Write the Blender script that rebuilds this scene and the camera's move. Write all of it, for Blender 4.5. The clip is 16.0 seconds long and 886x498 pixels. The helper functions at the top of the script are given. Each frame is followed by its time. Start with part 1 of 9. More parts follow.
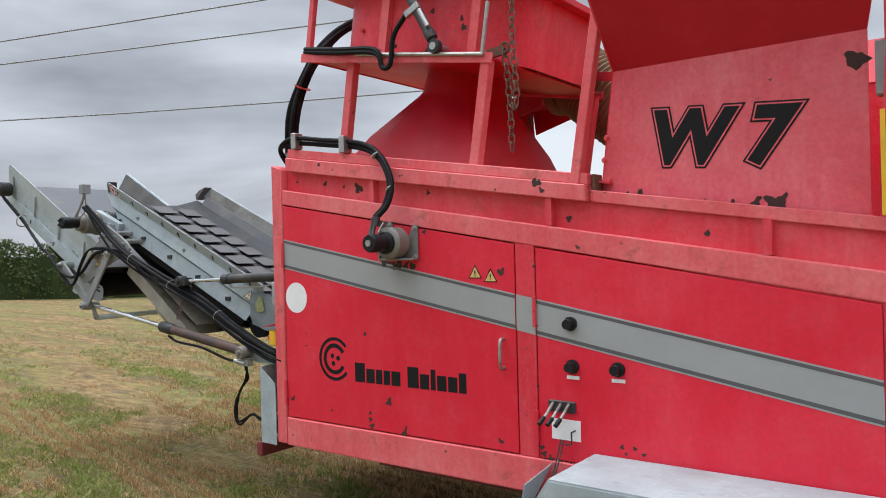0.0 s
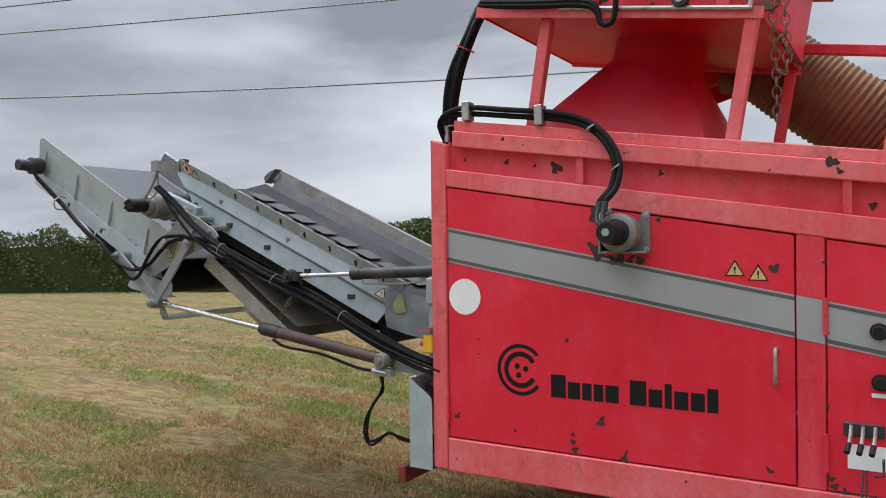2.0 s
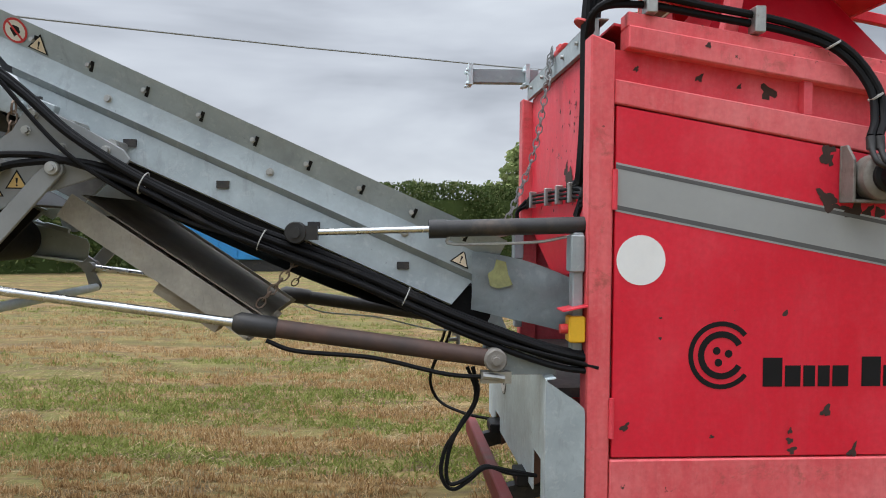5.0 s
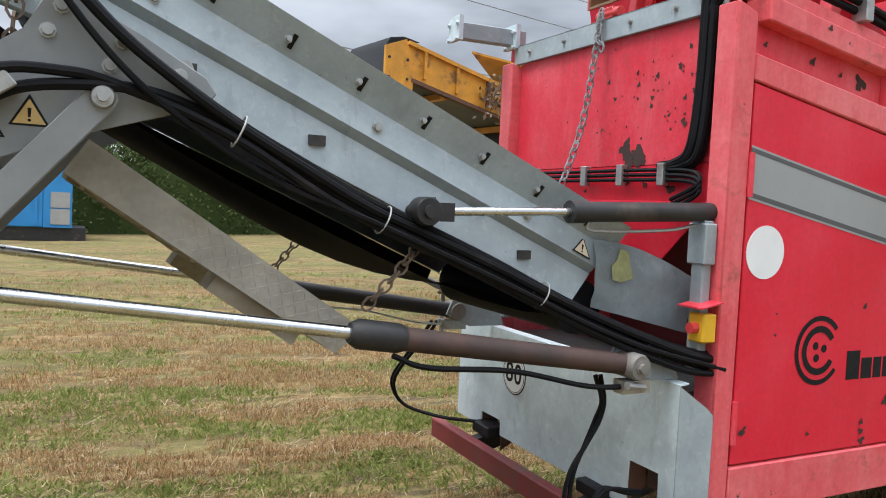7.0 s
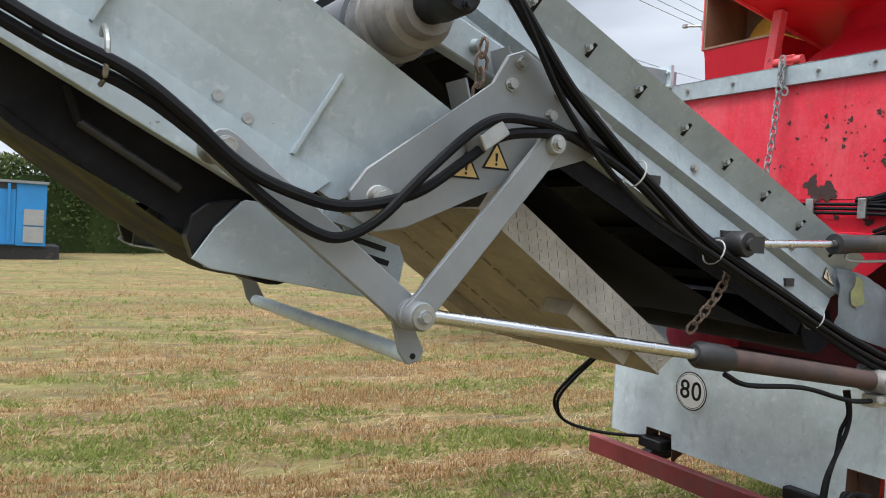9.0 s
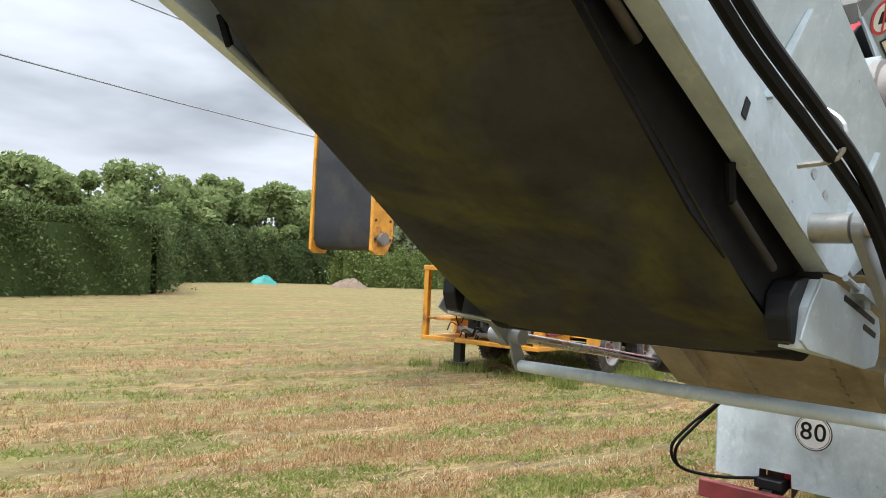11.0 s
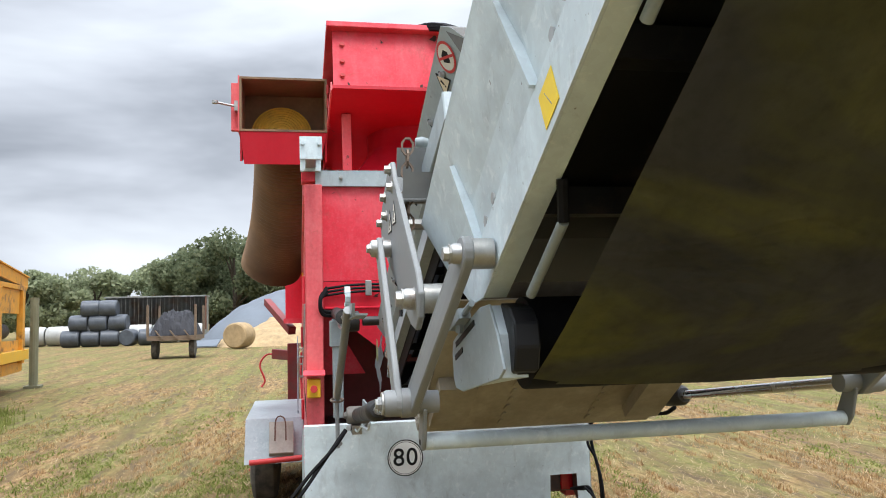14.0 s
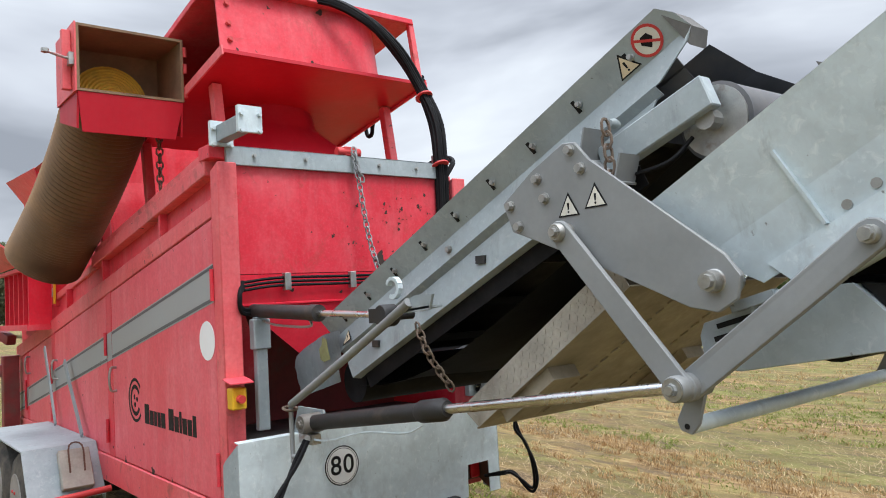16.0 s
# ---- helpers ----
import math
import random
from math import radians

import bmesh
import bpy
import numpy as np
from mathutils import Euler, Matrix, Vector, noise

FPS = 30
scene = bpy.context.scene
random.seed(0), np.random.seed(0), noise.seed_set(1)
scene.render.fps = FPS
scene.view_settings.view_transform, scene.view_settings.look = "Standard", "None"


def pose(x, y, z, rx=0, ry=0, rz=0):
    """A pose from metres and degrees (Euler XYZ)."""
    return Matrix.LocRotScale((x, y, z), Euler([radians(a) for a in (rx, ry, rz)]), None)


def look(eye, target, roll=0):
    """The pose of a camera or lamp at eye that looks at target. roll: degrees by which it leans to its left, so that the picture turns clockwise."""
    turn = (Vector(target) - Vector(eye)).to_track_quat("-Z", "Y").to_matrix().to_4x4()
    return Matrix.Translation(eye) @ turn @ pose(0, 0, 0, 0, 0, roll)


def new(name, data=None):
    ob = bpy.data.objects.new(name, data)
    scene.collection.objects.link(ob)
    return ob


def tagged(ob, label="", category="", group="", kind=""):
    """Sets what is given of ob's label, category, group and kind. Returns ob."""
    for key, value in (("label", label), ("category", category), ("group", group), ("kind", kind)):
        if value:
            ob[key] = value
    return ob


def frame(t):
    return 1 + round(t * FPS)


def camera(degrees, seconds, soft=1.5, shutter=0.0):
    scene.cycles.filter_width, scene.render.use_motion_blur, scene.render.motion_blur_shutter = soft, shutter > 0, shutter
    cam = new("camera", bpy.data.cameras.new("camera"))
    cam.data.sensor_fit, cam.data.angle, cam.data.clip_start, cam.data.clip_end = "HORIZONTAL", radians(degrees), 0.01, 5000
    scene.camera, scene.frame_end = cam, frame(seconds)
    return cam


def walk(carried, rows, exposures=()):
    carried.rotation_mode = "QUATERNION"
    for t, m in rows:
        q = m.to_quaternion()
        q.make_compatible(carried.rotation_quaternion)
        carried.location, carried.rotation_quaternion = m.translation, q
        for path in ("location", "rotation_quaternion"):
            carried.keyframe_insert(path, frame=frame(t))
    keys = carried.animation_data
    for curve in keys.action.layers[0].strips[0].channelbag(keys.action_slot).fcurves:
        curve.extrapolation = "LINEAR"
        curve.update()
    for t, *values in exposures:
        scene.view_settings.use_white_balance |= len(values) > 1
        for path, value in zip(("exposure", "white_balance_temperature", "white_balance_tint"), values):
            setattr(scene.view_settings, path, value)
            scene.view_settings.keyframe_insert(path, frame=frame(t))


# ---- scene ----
cam = camera(60.5, 16.0, 1.0)
PATH = [
    (0, (3.993, -3.45, 1.736), (2.801, -1.844, 1.733), -1.5),
    (0.5, (3.607, -3.59, 1.765), (2.373, -2.016, 1.765), -1.4),
    (1, (3.241, -3.62, 1.746), (2.014, -2.041, 1.744), -1.1),
    (1.5, (2.829, -3.607, 1.75), (1.665, -1.981, 1.75), -0.7),
    (2, (2.329, -3.675, 1.727), (1.284, -1.97, 1.714), -0.7),
    (2.5, (1.824, -3.66, 1.706), (0.956, -1.858, 1.69), -0.7),
    (3, (1.273, -3.559, 1.725), (0.639, -1.663, 1.722), -0.5),
    (3.5, (0.756, -3.514, 1.704), (0.356, -1.554, 1.729), -0.0),
    (4, (0.295, -3.368, 1.623), (0.101, -1.378, 1.655), 0.2),
    (4.5, (-0.222, -3.18, 1.576), (-0.241, -1.18, 1.566), 0.4),
    (5, (-0.799, -2.965, 1.552), (-0.65, -0.972, 1.497), 0.6),
    (7.5, (-2.375, -1.845, 1.542), (-1.363, -0.122, 1.447), 3.0),
    (8, (-2.653, -1.801, 1.544), (-1.595, -0.105, 1.472), 3.0),
    (8.5, (-2.917, -1.759, 1.538), (-1.861, -0.062, 1.482), 3.0),
    (9, (-3.295, -1.587, 1.524), (-2.267, 0.128, 1.472), 3.1),
    (9.5, (-3.657, -1.355, 1.51), (-2.63, 0.36, 1.455), 3.8),
    (12, (-4.839, 0.156, 1.547), (-3.109, 1.146, 1.71), 0.5),
    (12.5, (-4.824, 0.529, 1.537), (-2.956, 1.221, 1.713), 0.1),
    (13, (-4.806, 0.929, 1.54), (-2.844, 1.268, 1.729), -0.3),
    (13.5, (-4.619, 1.285, 1.523), (-2.628, 1.257, 1.712), -0.8),
    (14, (-4.436, 1.662, 1.545), (-2.48, 1.283, 1.718), -1.5),
    (14.5, (-4.259, 2.086, 1.566), (-2.382, 1.413, 1.727), -1.8),
    (15, (-4.041, 2.387, 1.554), (-2.267, 1.475, 1.697), -2.2),
    (15.5, (-3.787, 2.684, 1.573), (-2.123, 1.582, 1.708), -2.7),
    (16, (-3.584, 3.114, 1.584), (-2.035, 1.856, 1.712), -3.2),
]
walk(cam, [(t, look(*p)) for t, *p in PATH], [(0, .35, 6330, 10), (1, .25, 6330, 10), (2, .20, 6330, 10), (4, .22, 6330, 10), (5, .30, 6320, 10), (7.5, .54, 6230, 10), (9.5, .62, 6230, 10), (12, .92, 6400, 10), (13, .68, 6380, 10), (14, .66, 6330, 10), (14.7, .66, 6330, 10), (16, .54, 6330, 10)])

# ---- world, sun ----
world = bpy.data.worlds.new("overcast_sky")
scene.world = world
world.use_nodes = True
wn, wl = world.node_tree.nodes, world.node_tree.links
wn.clear()
w_out = wn.new("ShaderNodeOutputWorld")
w_bg = wn.new("ShaderNodeBackground")
w_sky = wn.new("ShaderNodeTexSky")
w_sky.sky_type = "NISHITA"
w_sky.sun_disc = False
w_sky.sun_elevation, w_sky.sun_rotation = radians(66), radians(-92)
w_sky.air_density, w_sky.dust_density = 1.0, 3.0
w_co = wn.new("ShaderNodeTexCoord")
w_map = wn.new("ShaderNodeMapping")
w_map.inputs["Scale"].default_value = (1.0, 1.0, 3.6)
w_map.inputs["Location"].default_value = (0.35, 0.1, 0.2)
w_n1 = wn.new("ShaderNodeTexNoise")
w_n1.inputs["Scale"].default_value, w_n1.inputs["Detail"].default_value = 1.7, 5
w_n1.inputs["Roughness"].default_value, w_n1.inputs["Distortion"].default_value = 0.5, 0.25
w_r1 = wn.new("ShaderNodeValToRGB")
w_r1.color_ramp.elements[0].position, w_r1.color_ramp.elements[0].color = 0.33, (0.27, 0.29, 0.325, 1)
w_r1.color_ramp.elements[1].position, w_r1.color_ramp.elements[1].color = 0.66, (0.705, 0.745, 0.785, 1)
w_mid = w_r1.color_ramp.elements.new(0.5)
w_mid.color = (0.52, 0.55, 0.60, 1)
w_mix = wn.new("ShaderNodeMix")
w_mix.data_type = "RGBA"
w_mix.inputs["Factor"].default_value = 0.93
w_dim = wn.new("ShaderNodeVectorMath")
w_dim.operation = "SCALE"
w_dim.inputs["Scale"].default_value = 0.1
wl.new(w_co.outputs["Generated"], w_map.inputs["Vector"])
wl.new(w_map.outputs["Vector"], w_n1.inputs["Vector"])
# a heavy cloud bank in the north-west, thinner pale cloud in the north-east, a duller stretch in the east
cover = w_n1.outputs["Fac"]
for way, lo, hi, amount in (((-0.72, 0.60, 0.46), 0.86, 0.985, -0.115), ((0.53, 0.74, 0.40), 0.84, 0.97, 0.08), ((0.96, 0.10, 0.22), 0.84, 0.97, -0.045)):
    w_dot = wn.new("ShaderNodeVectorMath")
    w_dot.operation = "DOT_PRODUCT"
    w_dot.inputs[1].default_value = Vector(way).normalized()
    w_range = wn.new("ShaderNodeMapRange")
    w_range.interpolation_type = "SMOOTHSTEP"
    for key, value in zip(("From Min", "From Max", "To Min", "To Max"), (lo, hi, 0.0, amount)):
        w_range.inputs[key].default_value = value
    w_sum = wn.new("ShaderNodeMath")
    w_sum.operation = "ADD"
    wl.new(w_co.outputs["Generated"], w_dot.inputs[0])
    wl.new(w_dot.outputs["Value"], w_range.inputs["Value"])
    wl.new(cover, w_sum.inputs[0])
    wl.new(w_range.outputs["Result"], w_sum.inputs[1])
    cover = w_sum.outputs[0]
w_low = wn.new("ShaderNodeSeparateXYZ")
w_pale = wn.new("ShaderNodeMapRange")
w_pale.interpolation_type = "SMOOTHSTEP"
for key, value in zip(("From Min", "From Max", "To Min", "To Max"), (0.02, 0.20, 0.01, 0.0)):
    w_pale.inputs[key].default_value = value
w_sum2 = wn.new("ShaderNodeMath")
w_sum2.operation = "ADD"
wl.new(w_co.outputs["Generated"], w_low.inputs[0])
wl.new(w_low.outputs["Z"], w_pale.inputs["Value"])
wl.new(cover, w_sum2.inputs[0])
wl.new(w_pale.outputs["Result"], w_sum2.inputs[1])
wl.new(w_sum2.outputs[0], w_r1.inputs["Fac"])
wl.new(w_sky.outputs["Color"], w_dim.inputs[0])
wl.new(w_dim.outputs["Vector"], w_mix.inputs["A"])
wl.new(w_r1.outputs["Color"], w_mix.inputs["B"])
# an overcast sky is brighter overhead than near the horizon
w_sep = wn.new("ShaderNodeSeparateXYZ")
w_up = wn.new("ShaderNodeMapRange")
w_up.interpolation_type = "SMOOTHSTEP"
for key, value in zip(("From Min", "From Max", "To Min", "To Max"), (0.32, 0.95, 1.0, 4.2)):
    w_up.inputs[key].default_value = value
w_lift = wn.new("ShaderNodeVectorMath")
w_lift.operation = "SCALE"
wl.new(w_co.outputs["Generated"], w_sep.inputs[0])
wl.new(w_sep.outputs["Z"], w_up.inputs["Value"])
wl.new(w_mix.outputs["Result"], w_lift.inputs[0])
wl.new(w_up.outputs["Result"], w_lift.inputs["Scale"])
wl.new(w_lift.outputs["Vector"], w_bg.inputs["Color"])
w_bg.inputs["Strength"].default_value = 0.95
wl.new(w_bg.outputs["Background"], w_out.inputs["Surface"])

sun = new("sun", bpy.data.lights.new("sun", "SUN"))
sun.data.energy, sun.data.angle, sun.data.color = 1.6, radians(18), (1.0, 0.98, 0.95)
sun.matrix_world = look((-12.5, -0.4, 28), (0, 0, 0))


# ---- materials ----
def nodes_of(name):
    m = bpy.data.materials.new(name)
    m.use_nodes = True
    t = m.node_tree
    return m, t, t.nodes["Principled BSDF"]


def noise_node(t, scale, detail=4, rough=0.55, vec=None, dist=0.0):
    n = t.nodes.new("ShaderNodeTexNoise")
    n.inputs["Scale"].default_value, n.inputs["Detail"].default_value = scale, detail
    n.inputs["Roughness"].default_value, n.inputs["Distortion"].default_value = rough, dist
    if vec is not None:
        t.links.new(vec, n.inputs["Vector"])
    return n.outputs["Fac"]


def ramp_node(t, fac, stops):
    r = t.nodes.new("ShaderNodeValToRGB")
    e = r.color_ramp.elements
    while len(e) < len(stops):
        e.new(0.5)
    for k, (p, c) in zip(e, stops):
        k.position = p
        k.color = (*c, 1) if len(c) == 3 else c
    t.links.new(fac, r.inputs["Fac"])
    return r.outputs["Color"]


def mix_node(t, fac, a, b, mode="MIX"):
    m = t.nodes.new("ShaderNodeMix")
    m.data_type, m.blend_type = "RGBA", mode
    for sock, v in (("Factor", fac), ("A", a), ("B", b)):
        if isinstance(v, (int, float)):
            m.inputs[sock].default_value = v
        elif isinstance(v, tuple):
            m.inputs[sock].default_value = (*v, 1)
        else:
            t.links.new(v, m.inputs[sock])
    return m.outputs["Result"]


def bump_node(t, bsdf, fac, strength, dist=0.01):
    b = t.nodes.new("ShaderNodeBump")
    b.inputs["Strength"].default_value, b.inputs["Distance"].default_value = strength, dist
    t.links.new(fac, b.inputs["Height"])
    t.links.new(b.outputs["Normal"], bsdf.inputs["Normal"])


def object_vec(t, scale=(1, 1, 1), rot=(0, 0, 0)):
    c, m = t.nodes.new("ShaderNodeTexCoord"), t.nodes.new("ShaderNodeMapping")
    m.inputs["Scale"].default_value, m.inputs["Rotation"].default_value = scale, rot
    t.links.new(c.outputs["Object"], m.inputs["Vector"])
    return m.outputs["Vector"]


def scalar(t, fac, lo, hi, a=0.3, b=0.7):
    m = t.nodes.new("ShaderNodeMapRange")
    for k, v in zip(("From Min", "From Max", "To Min", "To Max"), (a, b, lo, hi)):
        m.inputs[k].default_value = v
    t.links.new(fac, m.inputs["Value"])
    return m.outputs["Result"]


def plain(name, col, rough=0.6, metal=0.0, vary=0.25, scale=9.0, bump=0.0, bscale=60.0, dirt=None, dirt_at=(0.55, 0.7), spec=0.5):
    """Paint, metal, rubber or plastic: a base colour that varies at two scales, with an optional layer of dirt."""
    m, t, b = nodes_of(name)
    v = object_vec(t)
    big, fine = noise_node(t, scale, 5, 0.6, v), noise_node(t, scale * 9, 3, 0.5, v)
    c = ramp_node(t, big, [(0.25, tuple(x * (1 - vary) for x in col)), (0.75, tuple(min(1, x * (1 + vary)) for x in col))])
    c = mix_node(t, scalar(t, fine, 0, vary * 0.8), c, tuple(x * 0.6 for x in col))
    if dirt:
        d = noise_node(t, scale * 0.45, 8, 0.65, v)
        c = mix_node(t, scalar(t, d, 0, 0.85, *dirt_at), c, dirt)
    t.links.new(c, b.inputs["Base Color"])
    t.links.new(scalar(t, big, max(0.05, rough - 0.1), min(1, rough + 0.1)), b.inputs["Roughness"])
    b.inputs["Metallic"].default_value = metal
    b.inputs["Specular IOR Level"].default_value = spec
    if bump:
        bump_node(t, b, noise_node(t, bscale, 4, 0.6, v), bump, 0.004)
    return m


def red_paint(name, stops, bloom, fade=0.3, chips=0.70, rust=0.0):
    """Sun-faded machine red: pale bloom in broad patches, faint run marks, small chips and rust stains."""
    m, t, b = nodes_of(name)
    v = object_vec(t)
    streak = object_vec(t, (5, 5, 0.9))
    big, run, spot = noise_node(t, 1.3, 5, 0.6, v, 0.4), noise_node(t, 1.9, 5, 0.65, streak), noise_node(t, 17, 6, 0.62, v, 0.3)
    rare = noise_node(t, 2.3, 2, 0.5, v)
    c = ramp_node(t, big, list(zip((0.3, 0.52, 0.75), stops)))
    c = mix_node(t, scalar(t, run, 0, fade, 0.48, 0.85), c, bloom)
    c = mix_node(t, scalar(t, noise_node(t, 4.5, 6, 0.7, v), 0, 0.22, 0.5, 0.8), c, bloom)
    c = mix_node(t, scalar(t, noise_node(t, 40, 3, 0.5, v), 0, 0.20), c, (0.36, 0.02, 0.03))
    c = mix_node(t, scalar(t, noise_node(t, 7, 6, 0.7, object_vec(t, (4, 4, 0.35))), 0, fade * 0.6, 0.55, 0.8), c, (0.30, 0.03, 0.035))
    c = mix_node(t, scalar(t, noise_node(t, 70, 4, 0.6, v), 0, fade * 0.35, 0.5, 0.75), c, bloom)
    if rust:
        c = mix_node(t, scalar(t, noise_node(t, 6.5, 8, 0.72, v, 0.5), 0, rust, 0.555, 0.70), c, (0.23, 0.075, 0.045))
    mul = t.nodes.new("ShaderNodeMath")
    mul.operation = "MULTIPLY"
    t.links.new(scalar(t, spot, 0, 1, chips, chips + 0.015), mul.inputs[0])
    t.links.new(scalar(t, rare, 0, 1, 0.50, 0.56), mul.inputs[1])
    c = mix_node(t, mul.outputs[0], c, (0.085, 0.045, 0.035))
    t.links.new(c, b.inputs["Base Color"])
    t.links.new(scalar(t, big, 0.36, 0.58), b.inputs["Roughness"])
    b.inputs["Specular IOR Level"].default_value = 0.30
    bump_node(t, b, noise_node(t, 4, 3, 0.5, v), 0.07, 0.02)
    return m


def galvanised(name, tone=0.46, metal=0.22, rough=0.52):
    """Zinc-coated steel: spangle in small crystals, cloudy white bloom, grime in streaks."""
    m, t, b = nodes_of(name)
    v = object_vec(t)
    vor = t.nodes.new("ShaderNodeTexVoronoi")
    vor.inputs["Scale"].default_value = 55
    t.links.new(v, vor.inputs["Vector"])
    cloud, grime = noise_node(t, 5.5, 6, 0.62, v, 0.4), noise_node(t, 3.1, 7, 0.66, v)
    sep = t.nodes.new("ShaderNodeSeparateColor")
    t.links.new(vor.outputs["Color"], sep.inputs["Color"])
    c = ramp_node(t, cloud, [(0.3, (tone * 0.74, tone * 0.86, tone * 0.90)), (0.7, (tone * 1.06, tone * 1.21, tone * 1.25))])
    c = mix_node(t, scalar(t, sep.outputs["Red"], 0, 0.22, 0, 1), c, (tone * 0.72, tone * 0.78, tone * 0.82))
    c = mix_node(t, scalar(t, noise_node(t, 26, 5, 0.65, v, 0.6), 0, 0.5, 0.56, 0.72), c, (tone * 1.3, tone * 1.38, tone * 1.38))
    c = mix_node(t, scalar(t, noise_node(t, 14, 6, 0.7, object_vec(t, (1, 1, 0.35)), 0.3), 0, 0.45, 0.57, 0.74), c, (tone * 0.45, tone * 0.48, tone * 0.48))
    c = mix_node(t, scalar(t, grime, 0, 0.45, 0.58, 0.80), c, (0.17, 0.18, 0.175))
    spot = noise_node(t, 38, 5, 0.62, v, 0.2)
    c = mix_node(t, scalar(t, spot, 0, 0.7, 0.69, 0.73), c, (0.12, 0.105, 0.09))
    t.links.new(c, b.inputs["Base Color"])
    t.links.new(scalar(t, cloud, rough - 0.08, rough + 0.16), b.inputs["Roughness"])
    b.inputs["Metallic"].default_value = metal
    bump_node(t, b, cloud, 0.05, 0.02)
    return m


def belt_rubber(name, algae=0.0):
    m, t, b = nodes_of(name)
    v = object_vec(t)
    swirl = noise_node(t, 2.2, 4, 0.5, object_vec(t, (1.0, 0.55, 1.0), (0.0, 0.0, 0.45)), 1.1)
    fine = noise_node(t, 30, 4, 0.6, v)
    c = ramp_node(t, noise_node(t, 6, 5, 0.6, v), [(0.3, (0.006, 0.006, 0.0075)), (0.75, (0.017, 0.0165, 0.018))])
    if algae:
        c = ramp_node(t, noise_node(t, 2.4, 6, 0.62, v, 0.6), [(0.3, (0.052, 0.051, 0.053)), (0.7, (0.128, 0.124, 0.124))])
        olive = ramp_node(t, noise_node(t, 4.0, 6, 0.6, object_vec(t, (0.8, 1.4, 0.8)), 0.5), [(0.3, (0.17, 0.165, 0.042)), (0.7, (0.35, 0.335, 0.056))])
        sep = t.nodes.new("ShaderNodeSeparateXYZ")
        t.links.new(v, sep.inputs[0])
        mul = t.nodes.new("ShaderNodeMath")
        mul.operation = "MULTIPLY"
        t.links.new(scalar(t, swirl, 0.04, 0.60, 0.46, 0.62), mul.inputs[0])
        t.links.new(scalar(t, sep.outputs["Z"], algae, algae * 0.22, 1.55, 2.2), mul.inputs[1])
        c = mix_node(t, mul.outputs[0], c, olive)
    c = mix_node(t, scalar(t, fine, 0, 0.3, 0.5, 0.8), c, (0.032, 0.031, 0.031))
    t.links.new(c, b.inputs["Base Color"])
    b.inputs["Roughness"].default_value = 0.7
    b.inputs["Specular IOR Level"].default_value = 0.15
    if algae:
        bump_node(t, b, noise_node(t, 3.2, 3, 0.5, object_vec(t, (1.0, 0.6, 1.0), (0.0, 0.0, 0.6)), 1.6), 0.45, 0.05)
    else:
        bump_node(t, b, fine, 0.15, 0.004)
    return m


def island_colours(name, stops, rough=0.8, trans=0.0, shade=None):
    """For leaves and straw: each loose piece takes a colour of its own from the ramp."""
    m, t, b = nodes_of(name)
    g = t.nodes.new("ShaderNodeNewGeometry")
    c = ramp_node(t, g.outputs["Random Per Island"], stops)
    n = noise_node(t, 0.8, 3, 0.5, object_vec(t))
    c = mix_node(t, scalar(t, n, 0, 0.45), c, shade or stops[0][1])
    t.links.new(c, b.inputs["Base Color"])
    b.inputs["Roughness"].default_value = rough
    b.inputs["Specular IOR Level"].default_value = 0.15
    if trans:
        tr = t.nodes.new("ShaderNodeBsdfTranslucent")
        t.links.new(c, tr.inputs["Color"])
        mx = t.nodes.new("ShaderNodeMixShader")
        mx.inputs[0].default_value = trans
        t.links.new(b.outputs[0], mx.inputs[1])
        t.links.new(tr.outputs[0], mx.inputs[2])
        t.links.new(mx.outputs[0], t.nodes["Material Output"].inputs["Surface"])
    return m


ROWS = radians(-12.7)


def field_material():
    m, t, b = nodes_of("stubble_soil")
    v = object_vec(t)
    lane = object_vec(t, (0.16, 0.95, 1), (0, 0, -ROWS))
    lane_fine = object_vec(t, (1.1, 5.0, 1), (0, 0, -ROWS))
    straw = ramp_node(t, noise_node(t, 3.0, 8, 0.75, lane_fine), [(0.36, (0.085, 0.052, 0.027)), (0.51, (0.275, 0.182, 0.086)), (0.67, (0.40, 0.298, 0.150))])
    green = ramp_node(t, noise_node(t, 9.0, 6, 0.7, v), [(0.3, (0.085, 0.100, 0.028)), (0.7, (0.24, 0.245, 0.085))])
    g = noise_node(t, 1.25, 5, 0.62, lane)
    g2 = noise_node(t, 2.3, 5, 0.65, v)
    add = t.nodes.new("ShaderNodeMath")
    add.operation = "MULTIPLY_ADD"
    t.links.new(g2, add.inputs[0])
    add.inputs[1].default_value = 0.35
    t.links.new(g, add.inputs[2])
    c = mix_node(t, scalar(t, add.outputs[0], 0, 0.80, 0.58, 0.75), straw, green)
    tracks = noise_node(t, 1.0, 4, 0.6, object_vec(t, (0.07, 2.4, 1), (0, 0, -ROWS)))
    c = mix_node(t, scalar(t, tracks, 0, 0.55, 0.49, 0.60), c, (0.135, 0.100, 0.050))
    soil = scalar(t, noise_node(t, 1.3, 7, 0.72, lane_fine), 0, 0.85, 0.50, 0.62)
    c = mix_node(t, soil, c, (0.115, 0.085, 0.056))
    t.links.new(c, b.inputs["Base Color"])
    b.inputs["Roughness"].default_value = 0.95
    b.inputs["Specular IOR Level"].default_value = 0.1
    bump_node(t, b, noise_node(t, 22, 6, 0.7, lane_fine), 0.55, 0.05)
    return m


